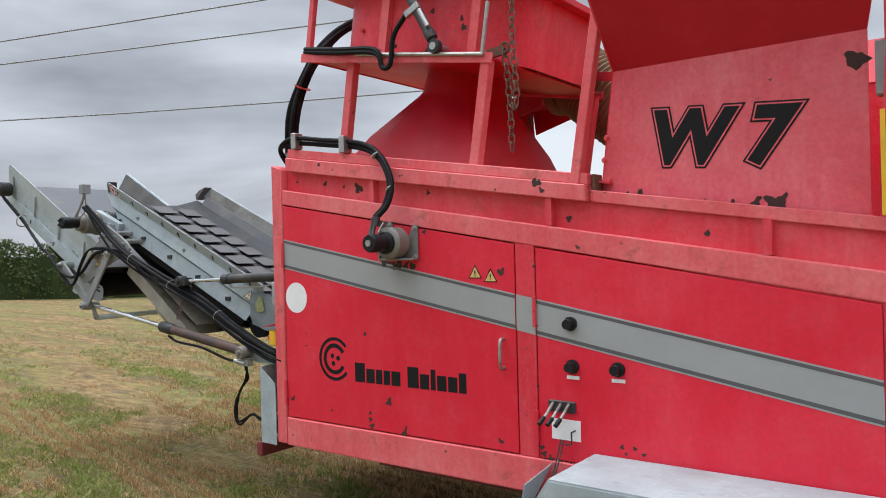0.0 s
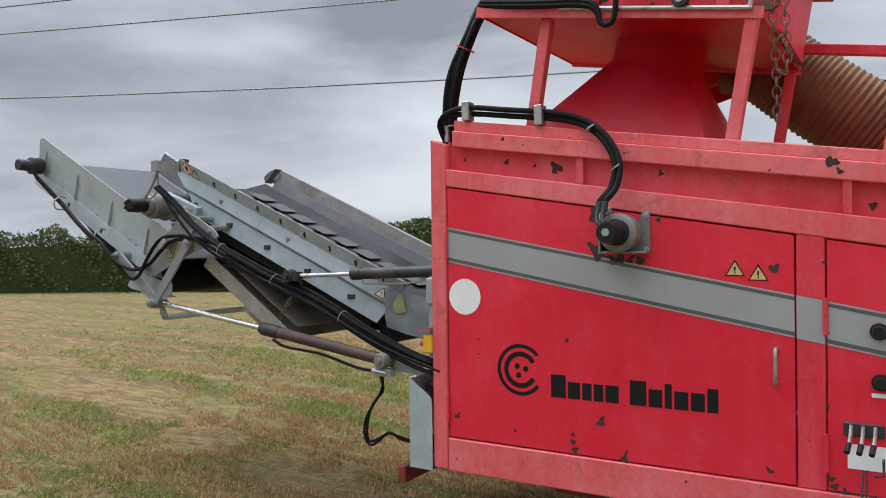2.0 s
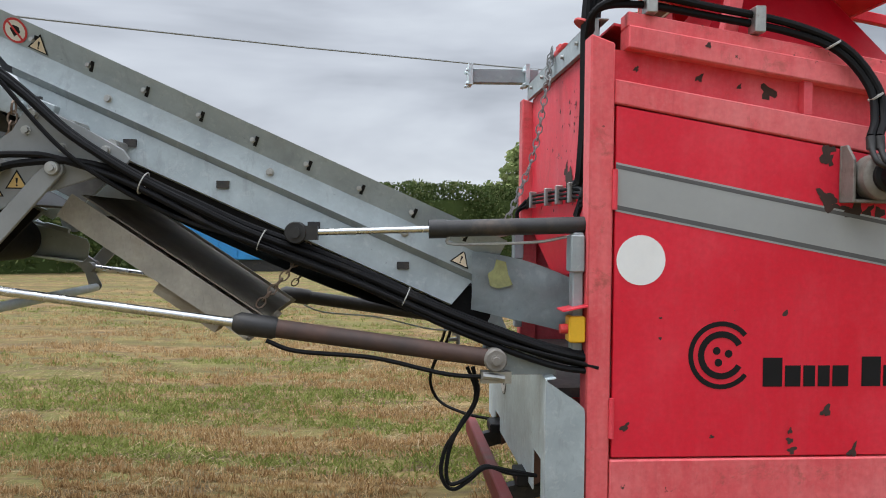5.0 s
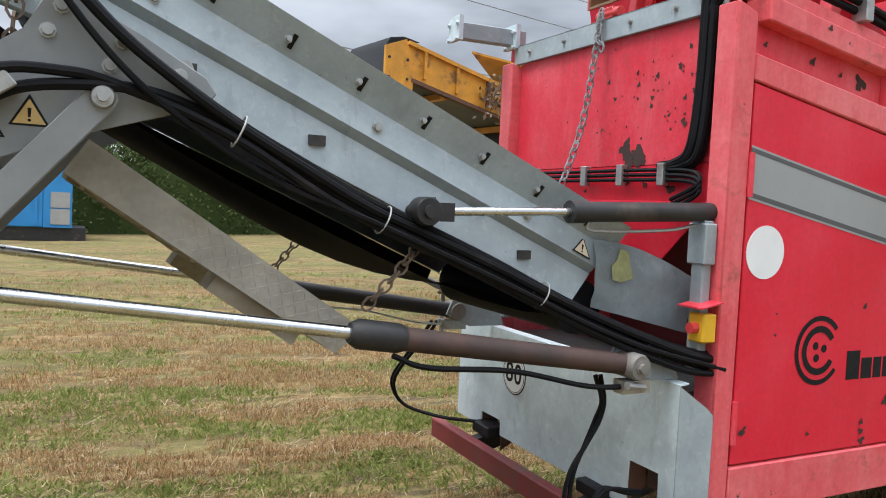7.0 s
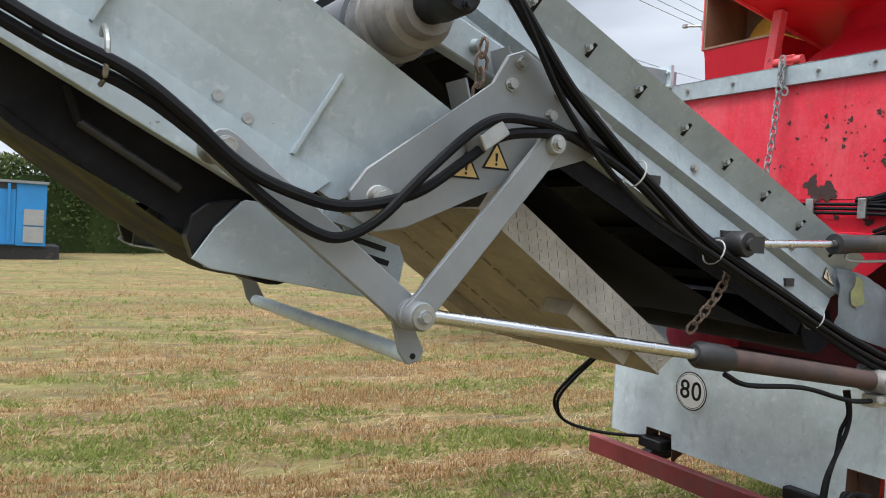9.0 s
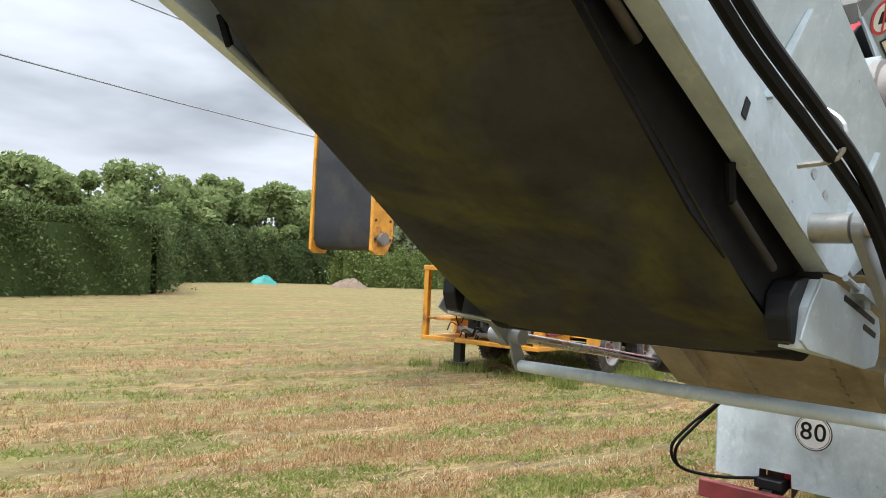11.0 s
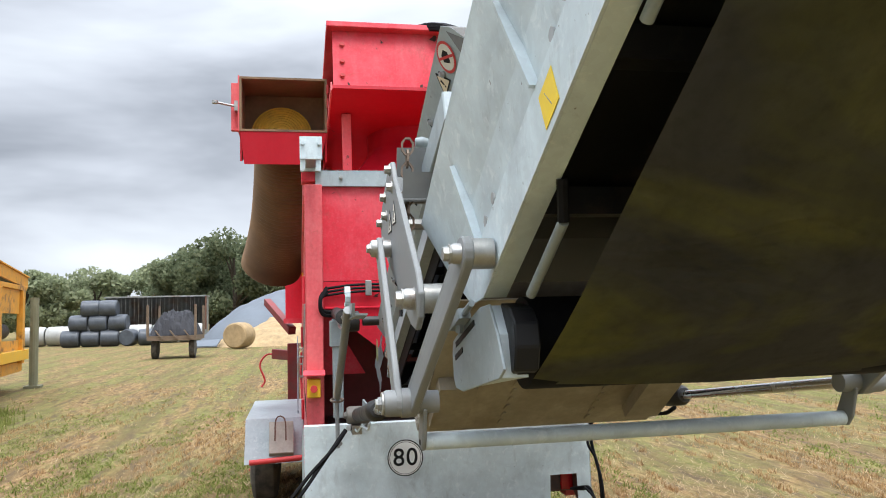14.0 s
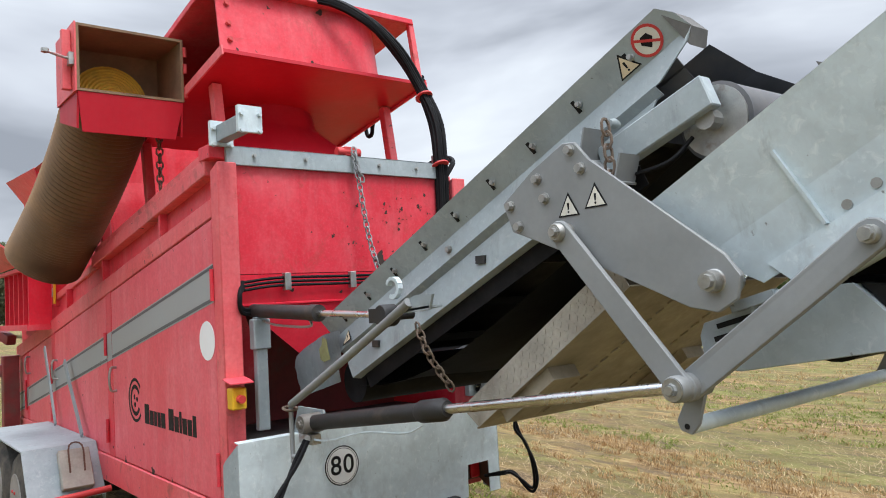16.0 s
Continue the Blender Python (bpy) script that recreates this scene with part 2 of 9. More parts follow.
RED = red_paint("faded_red_paint", ((0.62, 0.014, 0.034), (0.71, 0.042, 0.066), (0.78, 0.125, 0.150)), (0.79, 0.26, 0.275), 0.36, 0.665, 0.4)
RED_DOOR = red_paint("red_door_paint", ((0.66, 0.008, 0.028), (0.72, 0.018, 0.043), (0.77, 0.050, 0.075)), (0.77, 0.14, 0.17), 0.18, 0.70, 0.08)
RED_RAIL = red_paint("bleached_red_paint", ((0.68, 0.060, 0.078), (0.75, 0.120, 0.132), (0.80, 0.21, 0.215)), (0.81, 0.32, 0.31), 0.42, 0.655, 0.6)
# faded pinker red, with the stronger light on its panels put into the colour
RED_PALE = red_paint("brightened_pale_red_paint", ((0.69, 0.060, 0.090), (0.76, 0.115, 0.145), (0.81, 0.20, 0.225)), (0.82, 0.34, 0.35), 0.42, 0.69, 0.15)
# darker red for undersides: shade below hood, flares and duct put into the colour
RED_DEEP = red_paint("shaded_deep_red_paint", ((0.40, 0.003, 0.014), (0.47, 0.006, 0.020), (0.54, 0.014, 0.030)), (0.64, 0.055, 0.075), 0.22, 0.70, 0.05)
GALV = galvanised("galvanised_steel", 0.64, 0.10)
GALV_MID = galvanised("shaded_galvanised_steel", 0.49, 0.10, 0.55)
GALV_OLD = galvanised("weathered_galvanised_steel", 0.39, 0.10, 0.58)
GALV_DARK = galvanised("dull_galvanised_steel", 0.33, 0.2, 0.55)
GREY = plain("grey_steel_paint", (0.25, 0.26, 0.26), 0.55, 0.15, 0.15, 6, 0.05, dirt=(0.16, 0.13, 0.10), dirt_at=(0.62, 0.8))
STRIPE = plain("grey_stripe_foil", (0.33, 0.34, 0.335), 0.5, 0.1, 0.07, 4, dirt=(0.2, 0.17, 0.15), dirt_at=(0.66, 0.85))
STRIPE_DARK = plain("dark_stripe_foil", (0.09, 0.09, 0.092), 0.5, 0, 0.15, 5)
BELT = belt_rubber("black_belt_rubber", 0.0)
BELT_ALGAE = belt_rubber("algae_stained_belt", 0.95)
BELT_GREY = plain("grey_belt_rubber", (0.075, 0.08, 0.088), 0.65, 0, 0.3, 3, 0.1, dirt=(0.13, 0.12, 0.11))
BELT_TILE = plain("worn_belt_tile", (0.078, 0.077, 0.078), 0.75, 0, 0.3, 4, 0.1, dirt=(0.07, 0.06, 0.055))
HOSE = plain("black_hose_rubber", (0.008, 0.008, 0.009), 0.62, 0, 0.3, 12, 0.05, dirt=(0.030, 0.027, 0.024), dirt_at=(0.58, 0.80), spec=0.14)
CHROME = plain("chromed_rod", (0.66, 0.67, 0.67), 0.26, 1.0, 0.06, 8, dirt=(0.35, 0.3, 0.24), dirt_at=(0.6, 0.85))
SOILED = plain("soiled_steel", (0.135, 0.130, 0.118), 0.7, 0.1, 0.4, 6, 0.1, dirt=(0.06, 0.05, 0.042), dirt_at=(0.5, 0.7))
STEEL = plain("bright_bolt_steel", (0.42, 0.42, 0.40), 0.42, 0.8, 0.2, 30, dirt=(0.2, 0.13, 0.08))
RUST = plain("rusty_steel", (0.15, 0.075, 0.05), 0.8, 0.2, 0.35, 14, 0.2, dirt=(0.06, 0.05, 0.05))
RAM_BROWN = plain("dull_brown_ram_paint", (0.085, 0.048, 0.038), 0.7, 0.1, 0.35, 5, 0.15, dirt=(0.028, 0.026, 0.026), dirt_at=(0.45, 0.65))
RUST_CHAIN = plain("weathered_chain_steel", (0.20, 0.15, 0.115), 0.7, 0.5, 0.4, 30, dirt=(0.12, 0.06, 0.035))
DARK_METAL = plain("dirty_black_steel", (0.035, 0.034, 0.034), 0.55, 0.3, 0.35, 14, 0.1, dirt=(0.09, 0.07, 0.055))
BLACK = plain("black_plastic", (0.012, 0.012, 0.013), 0.45, 0, 0.2, 20, spec=0.25)
CAST = plain("cast_grey_motor", (0.22, 0.205, 0.185), 0.6, 0.3, 0.25, 14, 0.15, dirt=(0.1, 0.08, 0.06))
CHECKER = plain("dusty_checker_plate", (0.37, 0.345, 0.295), 0.65, 0.2, 0.3, 7, 0.08, dirt=(0.22, 0.18, 0.125), dirt_at=(0.5, 0.75))
DUSTY = plain("dusty_beige_sheet", (0.335, 0.295, 0.225), 0.75, 0.05, 0.35, 5, 0.15, dirt=(0.17, 0.135, 0.085), dirt_at=(0.5, 0.72))
MAROON = plain("maroon_primer", (0.22, 0.035, 0.035), 0.6, 0, 0.3, 5, 0.05, dirt=(0.12, 0.08, 0.06))
WHITE = plain("white_vinyl", (0.80, 0.80, 0.79), 0.5, 0, 0.05, 6)
INK = plain("black_ink", (0.010, 0.010, 0.011), 0.55, 0, 0.2, 30, spec=0.2)
YELLOW = plain("signal_yellow", (0.75, 0.42, 0.02), 0.45, 0, 0.12, 12, dirt=(0.3, 0.2, 0.05), dirt_at=(0.62, 0.85))
SIGN_YELLOW = plain("yellow_sticker", (0.86, 0.60, 0.02), 0.5, 0, 0.08, 9)
TAN = plain("faded_amber_sticker", (0.62, 0.42, 0.15), 0.5, 0, 0.15, 14)
CREAM = plain("bleached_sticker", (0.72, 0.60, 0.42), 0.55, 0, 0.12, 20)
BLEACHED = plain("sun_bleached_sticker", (0.70, 0.67, 0.59), 0.55, 0, 0.12, 20)
MOSS = plain("green_yellow_stain", (0.30, 0.31, 0.14), 0.8, 0, 0.35, 30)
RED_DOT = plain("sticker_red", (0.55, 0.04, 0.04), 0.5, 0, 0.15, 12)
RED_LENS = plain("red_lamp_lens", (0.42, 0.012, 0.016), 0.15, 0, 0.2, 30)
CHIP = plain("bare_brown_primer", (0.052, 0.028, 0.022), 0.85, 0, 0.4, 40, 0.2)
HOSE_BROWN = plain("tan_duct_fabric", (0.20, 0.115, 0.052), 0.75, 0, 0.3, 3.0, 0.1, dirt=(0.12, 0.07, 0.03), dirt_at=(0.5, 0.75))
HOSE_YELLOW = plain("yellow_duct_lining", (0.74, 0.50, 0.06), 0.7, 0, 0.25, 14, 0.3, 40)
BOX_RUST = plain("brown_duct_inside", (0.23, 0.15, 0.085), 0.8, 0, 0.35, 4, 0.1, dirt=(0.07, 0.035, 0.025))
AMBER = plain("weathered_orange_paint", (0.66, 0.30, 0.030), 0.6, 0, 0.25, 5.0, 0.10, dirt=(0.15, 0.075, 0.035), dirt_at=(0.55, 0.63))
OLIVE = plain("faded_olive_tube", (0.17, 0.165, 0.10), 0.7, 0, 0.25, 3.0, 0.05, dirt=(0.09, 0.075, 0.05))
TYRE = plain("tyre_rubber", (0.045, 0.043, 0.041), 0.85, 0, 0.3, 14, 0.2, dirt=(0.14, 0.12, 0.095), dirt_at=(0.38, 0.62))
RIM = plain("dusty_wheel_rim", (0.30, 0.285, 0.265), 0.6, 0.1, 0.3, 14, dirt=(0.20, 0.16, 0.12))
BLUE = plain("blue_painted_steel", (0.03, 0.24, 0.55), 0.5, 0, 0.15, 1.5, 0.05)
CONTAINER = plain("rusty_green_container", (0.25, 0.265, 0.25), 0.75, 0, 0.25, 1.2, 0.05, dirt=(0.20, 0.11, 0.06), dirt_at=(0.5, 0.66))
WRAP = plain("black_silage_wrap", (0.075, 0.085, 0.10), 0.42, 0, 0.35, 2.5, 0.4, 8, spec=0.4)
SHEETING = plain("dull_black_sheeting", (0.04, 0.04, 0.045), 0.6, 0, 0.4, 4, 0.4, 8, spec=0.15)
WRAP_PALE = plain("pale_silage_wrap", (0.36, 0.36, 0.34), 0.4, 0, 0.15, 2, 0.3, 8)
STRAW_BALE = plain("straw", (0.37, 0.26, 0.135), 0.9, 0, 0.35, 3.0, 0.6, 30)
TARP = plain("grey_blue_tarpaulin", (0.12, 0.14, 0.165), 0.6, 0, 0.2, 0.7, 0.4, 3)
PYLON = plain("weathered_pylon_steel", (0.30, 0.32, 0.33), 0.7, 0.3, 0.1, 0.4)
TIE = plain("pale_nylon_tie", (0.34, 0.34, 0.32), 0.5, 0, 0.1, 20)
WIRE = plain("conductor_cable", (0.26, 0.27, 0.28), 0.7, 0.2, 0.1, 0.4)
BARK = plain("bark", (0.085, 0.065, 0.048), 0.9, 0, 0.3, 6, 0.4, 20)
WOOD = plain("grey_old_boards", (0.17, 0.12, 0.08), 0.85, 0, 0.3, 5, 0.2)
TEAL = plain("teal_tarpaulin", (0.02, 0.22, 0.18), 0.5, 0, 0.2, 3)
FIELD = field_material()
LEAF_HEDGE = island_colours("hedge_leaves", [(0.0, (0.050, 0.076, 0.027)), (0.5, (0.078, 0.108, 0.038)), (0.85, (0.115, 0.142, 0.052)), (1.0, (0.175, 0.17, 0.085))], 0.85, 0.4)
LEAF_TALL = island_colours("crop_leaves", [(0.0, (0.045, 0.07, 0.02)), (0.6, (0.085, 0.12, 0.036)), (1.0, (0.19, 0.21, 0.09))], 0.8, 0.3)
# distance haze is put into LEAF_TREE's and, more strongly, LEAF_HAZE's colour
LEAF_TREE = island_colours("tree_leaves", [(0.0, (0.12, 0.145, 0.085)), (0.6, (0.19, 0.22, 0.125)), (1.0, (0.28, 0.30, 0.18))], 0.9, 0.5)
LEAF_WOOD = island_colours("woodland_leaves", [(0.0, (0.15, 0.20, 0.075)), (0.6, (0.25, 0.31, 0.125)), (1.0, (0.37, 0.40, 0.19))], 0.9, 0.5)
LEAF_HAZE = island_colours("hazed_far_tree_leaves", [(0.0, (0.22, 0.25, 0.155)), (0.6, (0.33, 0.365, 0.215)), (1.0, (0.44, 0.46, 0.29))], 0.9, 0.5)
LEAF_DRY = island_colours("withered_leaves", [(0.0, (0.11, 0.075, 0.05)), (0.6, (0.24, 0.18, 0.13)), (1.0, (0.40, 0.33, 0.26))], 0.85, 0.1)
STRAW = island_colours("straw_stubble", [(0.0, (0.20, 0.115, 0.052)), (0.4, (0.44, 0.29, 0.135)), (0.8, (0.60, 0.43, 0.225)), (1.0, (0.70, 0.56, 0.35))], 0.9, 0.4, (0.30, 0.175, 0.080))
STRAW_PALE = island_colours("loose_pale_straw", [(0.0, (0.20, 0.130, 0.066)), (0.5, (0.37, 0.27, 0.150)), (1.0, (0.58, 0.47, 0.30))], 0.85, 0.2, (0.28, 0.195, 0.11))
LEAF_LIGHT = island_colours("shrub_leaves", [(0.0, (0.075, 0.11, 0.03)), (0.55, (0.17, 0.22, 0.065)), (1.0, (0.32, 0.35, 0.14))], 0.8, 0.45)
GRASS = island_colours("green_regrowth", [(0.0, (0.13, 0.165, 0.034)), (0.6, (0.235, 0.272, 0.070)), (1.0, (0.40, 0.40, 0.15))], 0.85, 0.45)


# ---- building helpers ----
SINGLES = {"skirt_bolts": "bolt", "plate_bolts": "bolt", "bolt_heads": "bolt", "side_bolts": "bolt", "skirt_slots": "slot", "side_slots": "slot", "wheel_nuts": "wheel_nut", "paint_chips": "paint_chip", "rear_hoses": "hose", "motor_hoses": "hose", "hose_bundle": "hose", "hose_run": "hose", "drop_hose": "hose", "trailing_cable": "cable", "ram_hose": "hose", "hose_loop": "hose", "chassis_rails": "chassis_rail", "axles": "axle", "stay_bars": "stay_bar", "wire_hooks": "wire_hook", "hose_eyes": "hose_eye", "plate_spacers": "spacer", "bolt_holes": "bolt_hole", "weld_seam": "weld_bead", "duct_hinge": "hinge_knuckle", "duct_box_sides": "duct_wall", "hose_straps": "hose_strap", "rails": "rail"}


def singles(name, bm, material, parent, label, smooth):
    """Each loose piece of the bmesh becomes a part of its own. Returns the first."""
    bm.verts.index_update()
    seen, first = set(), None
    for v0 in bm.verts:
        if v0 in seen:
            continue
        stack, piece = [v0], []
        seen.add(v0)
        while stack:
            v = stack.pop()
            piece.append(v)
            for e in v.link_edges:
                w = e.other_vert(v)
                if w not in seen:
                    seen.add(w)
                    stack.append(w)
        nb = bmesh.new()
        m = {v: nb.verts.new(v.co) for v in piece}
        for f in {f for v in piece for f in v.link_faces}:
            nb.faces.new([m[v] for v in f.verts])
        ob = part(name, nb, material, parent, label, smooth)
        first = first or ob
    bm.free()
    return first


def part(name, bm, material, parent=None, label="", smooth=False):
    """Links a bmesh as one mesh object, under a thing or under a part."""
    if name in SINGLES:
        return singles(SINGLES[name], bm, material, parent, label, smooth)
    bmesh.ops.recalc_face_normals(bm, faces=bm.faces)
    me = bpy.data.meshes.new(name)
    bm.to_mesh(me)
    bm.free()
    me.materials.append(material)
    if smooth:
        me.polygons.foreach_set("use_smooth", [True] * len(me.polygons))
        me.set_sharp_from_angle(angle=radians(38))
    ob = new(name, me)
    under(ob, parent)
    if label:
        tagged(ob, label)
    return ob


def under(ob, parent):
    """Hangs ob, whose mesh is in world metres, under a thing or part."""
    if parent:
        ob.parent = parent
        if parent.type == "EMPTY":
            ob.matrix_parent_inverse = Matrix.Translation(-parent.location)


def thing(name, at, label, category, group="", kind=""):
    e = new(name)
    e.location = at
    return tagged(e, label, category, group, kind)


def bevelled(bm, w, seg=1):
    bmesh.ops.bevel(bm, geom=list(bm.edges), offset=w, segments=seg, affect="EDGES", clamp_overlap=True)
    return bm


def hexa(bm, c):
    """Eight corners: four of one end, then four of the other, in the same turn."""
    v = [bm.verts.new(p) for p in c]
    for f in ((0, 1, 2, 3), (7, 6, 5, 4), (0, 4, 5, 1), (1, 5, 6, 2), (2, 6, 7, 3), (3, 7, 4, 0)):
        bm.faces.new([v[i] for i in f])


def box(bm, lo, hi):
    (a, b, c), (d, e, f) = lo, hi
    hexa(bm, [(a, b, c), (d, b, c), (d, e, c), (a, e, c), (a, b, f), (d, b, f), (d, e, f), (a, e, f)])


def prism(bm, pts, y0, y1):
    """A profile of (x, z) drawn out from y0 to y1."""
    a = [bm.verts.new((x, y0, z)) for x, z in pts]
    b = [bm.verts.new((x, y1, z)) for x, z in pts]
    n = len(pts)
    bm.faces.new(a)
    bm.faces.new(b[::-1])
    for i in range(n):
        bm.faces.new((a[i], b[i], b[(i + 1) % n], a[(i + 1) % n]))


def slab(bm, pts, n):
    """A flat polygon of 3D points, thickened by the vector n."""
    a = [bm.verts.new(Vector(p)) for p in pts]
    b = [bm.verts.new(Vector(p) + Vector(n)) for p in pts]
    bm.faces.new(a)
    bm.faces.new(b[::-1])
    for i in range(len(a)):
        j = (i + 1) % len(a)
        bm.faces.new((a[i], b[i], b[j], a[j]))


def axes_for(d):
    d = Vector(d).normalized()
    s = d.cross((0, 0, 1)) if abs(d.z) < 0.95 else d.cross((0, 1, 0))
    s.normalize()
    return s, s.cross(d)


def ring(bm, at, s, u, r, seg):
    return [bm.verts.new(Vector(at) + (s * math.cos(k) + u * math.sin(k)) * r) for k in (2 * math.pi * i / seg for i in range(seg))]


def lathe(bm, p, q, prof, seg=16):
    """Rings along the line from p to q: prof holds (share of the way, radius)."""
    p, q = Vector(p), Vector(q)
    s, u = axes_for(q - p)
    rows = [ring(bm, p + (q - p) * f, s, u, max(r, 1e-4), seg) for f, r in prof]
    for a, b in zip(rows, rows[1:]):
        for i in range(seg):
            j = (i + 1) % seg
            bm.faces.new((a[i], a[j], b[j], b[i]))
    bm.faces.new(rows[0][::-1])
    bm.faces.new(rows[-1])


def cyl(bm, p, q, r, seg=14, r2=None):
    lathe(bm, p, q, [(0, r), (1, r if r2 is None else r2)], seg)


def beam(bm, p, q, w, h, up=(0, 0, 1)):
    """A bar of width w (level) and height h between two points."""
    p, q = Vector(p), Vector(q)
    d = (q - p).normalized()
    s = d.cross(Vector(up))
    if s.length < 1e-3:
        s = d.cross(Vector((1, 0, 0)))
    s.normalize()
    u = s.cross(d)
    o = [(-w / 2, -h / 2), (w / 2, -h / 2), (w / 2, h / 2), (-w / 2, h / 2)]
    hexa(bm, [p + s * a + u * b for a, b in o] + [q + s * a + u * b for a, b in o])


def curve_pts(pts, n=6):
    """A smooth line through the points."""
    P = [Vector(p) for p in pts]
    P = [P[0] * 2 - P[1]] + P + [P[-1] * 2 - P[-2]]
    out = []
    for i in range(1, len(P) - 2):
        a, b, c, d = P[i - 1 : i + 3]
        for k in range(n):
            t = k / n
            out.append(0.5 * (2 * b + (c - a) * t + (2 * a - 5 * b + 4 * c - d) * t * t + (3 * b - a - 3 * c + d) * t**3))
    return out + [P[-2]]


def tube(bm, pts, r, seg=8, n=6, cap=True):
    line = curve_pts(pts, n) if n > 1 else [Vector(p) for p in pts]
    d0 = line[1] - line[0]
    s, u = axes_for(d0)
    rows = []
    for i, p in enumerate(line):
        d = (line[min(i + 1, len(line) - 1)] - line[max(i - 1, 0)]).normalized()
        s = (s - d * s.dot(d)).normalized()
        u = s.cross(d)
        rr = r(i / (len(line) - 1)) if callable(r) else r
        rows.append(ring(bm, p, s, u, rr, seg))
    for a, b in zip(rows, rows[1:]):
        for i in range(seg):
            j = (i + 1) % seg
            bm.faces.new((a[i], a[j], b[j], b[i]))
    if cap:
        bm.faces.new(rows[0][::-1])
        bm.faces.new(rows[-1])


def bolt(bm, at, n, r=0.016, h=0.012):
    """Hexagon head on a round washer."""
    at, n = Vector(at), Vector(n).normalized()
    lathe(bm, at, at + n * h * 1.3, [(0, r * 1.35), (0.22, r * 1.35), (0.24, r), (1, r * 0.94)], 8)


def chain(bm, pts, link=0.055, wire=0.006, sag=0):
    """Oval links along a line, each turned a quarter from the last."""
    line = curve_pts(pts, 12)
    dist, acc = [0], 0
    for a, b in zip(line, line[1:]):
        acc += (b - a).length
        dist.append(acc)
    step, k, s = link * 0.72, 0, 0.0
    while s < acc:
        i = max(j for j in range(len(dist)) if dist[j] <= s)
        i = min(i, len(line) - 2)
        p = line[i].lerp(line[i + 1], (s - dist[i]) / max(1e-6, dist[i + 1] - dist[i]))
        d = (line[i + 1] - line[i]).normalized()
        a, b = axes_for(d)
        w = a if k % 2 else b
        loop = []
        for j in range(8):
            g = 2 * math.pi * (j + 0.5) / 8
            loop.append(p + d * math.cos(g) * link * 0.5 + w * math.sin(g) * link * 0.33)
        n = d.cross(w)
        rows = []
        for j in range(8):
            out = (loop[j] - p).normalized()
            rows.append([bm.verts.new(loop[j] + (out * math.cos(h) + n * math.sin(h)) * wire) for h in (0.8, 2.4, 3.9, 5.5)])
        for j in range(8):
            e, f = rows[j], rows[(j + 1) % 8]
            for i2 in range(4):
                bm.faces.new((e[i2], e[(i2 + 1) % 4], f[(i2 + 1) % 4], f[i2]))
        s += step
        k += 1


def text_mesh(body, size, offset=0.0, shear=0.0, space=1.0):
    cu = bpy.data.curves.new("writing", "FONT")
    cu.body, cu.size, cu.offset, cu.shear, cu.space_character = body, size, offset, shear, space
    cu.align_x, cu.align_y = "CENTER", "CENTER"
    cu.extrude = 0.0006
    tmp = new("writing", cu)
    bpy.context.view_layer.update()
    me = bpy.data.meshes.new_from_object(tmp.evaluated_get(bpy.context.evaluated_depsgraph_get()))
    bpy.data.objects.remove(tmp)
    return me


def writing(name, me, material, parent, m, label=""):
    me = me.copy()
    me.materials.clear()
    me.materials.append(material)
    me.transform(m)
    ob = new(name, me)
    under(ob, parent)
    if label:
        tagged(ob, label)
    return ob


def basis(origin, ex, ey):
    """A pose whose x and y run along ex and ey."""
    ex, ey = Vector(ex).normalized(), Vector(ey).normalized()
    ez = ex.cross(ey)
    m = Matrix((ex, ey, ez)).transposed().to_4x4()
    m.translation = Vector(origin)
    return m


def flat_poly(name, pts2, m, material, parent, t=0.0012, label=""):
    """A thin sticker or plate: points in the pose's own x and y, raised by t."""
    bm = bmesh.new()
    a = [bm.verts.new(m @ Vector((x, y, 0))) for x, y in pts2]
    b = [bm.verts.new(m @ Vector((x, y, t))) for x, y in pts2]
    bm.faces.new(a)
    bm.faces.new(b)
    for i in range(len(a)):
        j = (i + 1) % len(a)
        bm.faces.new((a[i], b[i], b[j], a[j]))
    return part(name, bm, material, parent, label)


def disc_pts(r, n=28):
    return [(r * math.cos(2 * math.pi * i / n), r * math.sin(2 * math.pi * i / n)) for i in range(n)]


def warning_triangle(parent, m, s, face):
    """A triangular hazard sticker: dark rim, bright field, a dark mark."""
    tri = lambda k: [(-s * 0.5 * k, -s * 0.43 * k + s * 0.08 * (1 - k)), (s * 0.5 * k, -s * 0.43 * k + s * 0.08 * (1 - k)), (0, s * 0.43 * k)]
    rim = flat_poly("warning_sticker", tri(1), m, INK, parent, 0.0012, "triangular hazard sticker")
    flat_poly("sticker_field", tri(0.8), m @ Matrix.Translation((0, -0.004, 0.0012)), face, rim, 0.0008)
    flat_poly("sticker_mark", [(-s * 0.03, -s * 0.08), (s * 0.03, -s * 0.08), (s * 0.05, s * 0.17), (-s * 0.05, s * 0.17)], m @ Matrix.Translation((0, -0.010, 0.002)), INK, rim, 0.0008)
    flat_poly("sticker_dot", disc_pts(s * 0.042, 10), m @ Matrix.Translation((0, -0.010 - s * 0.16, 0.002)), INK, rim, 0.0008)
    return rim


def loose_mesh(name, verts, faces, material, parent=None):
    me = bpy.data.meshes.new(name)
    me.from_pydata(verts, [], faces)
    me.materials.append(material)
    ob = new(name, me)
    under(ob, parent)
    return ob


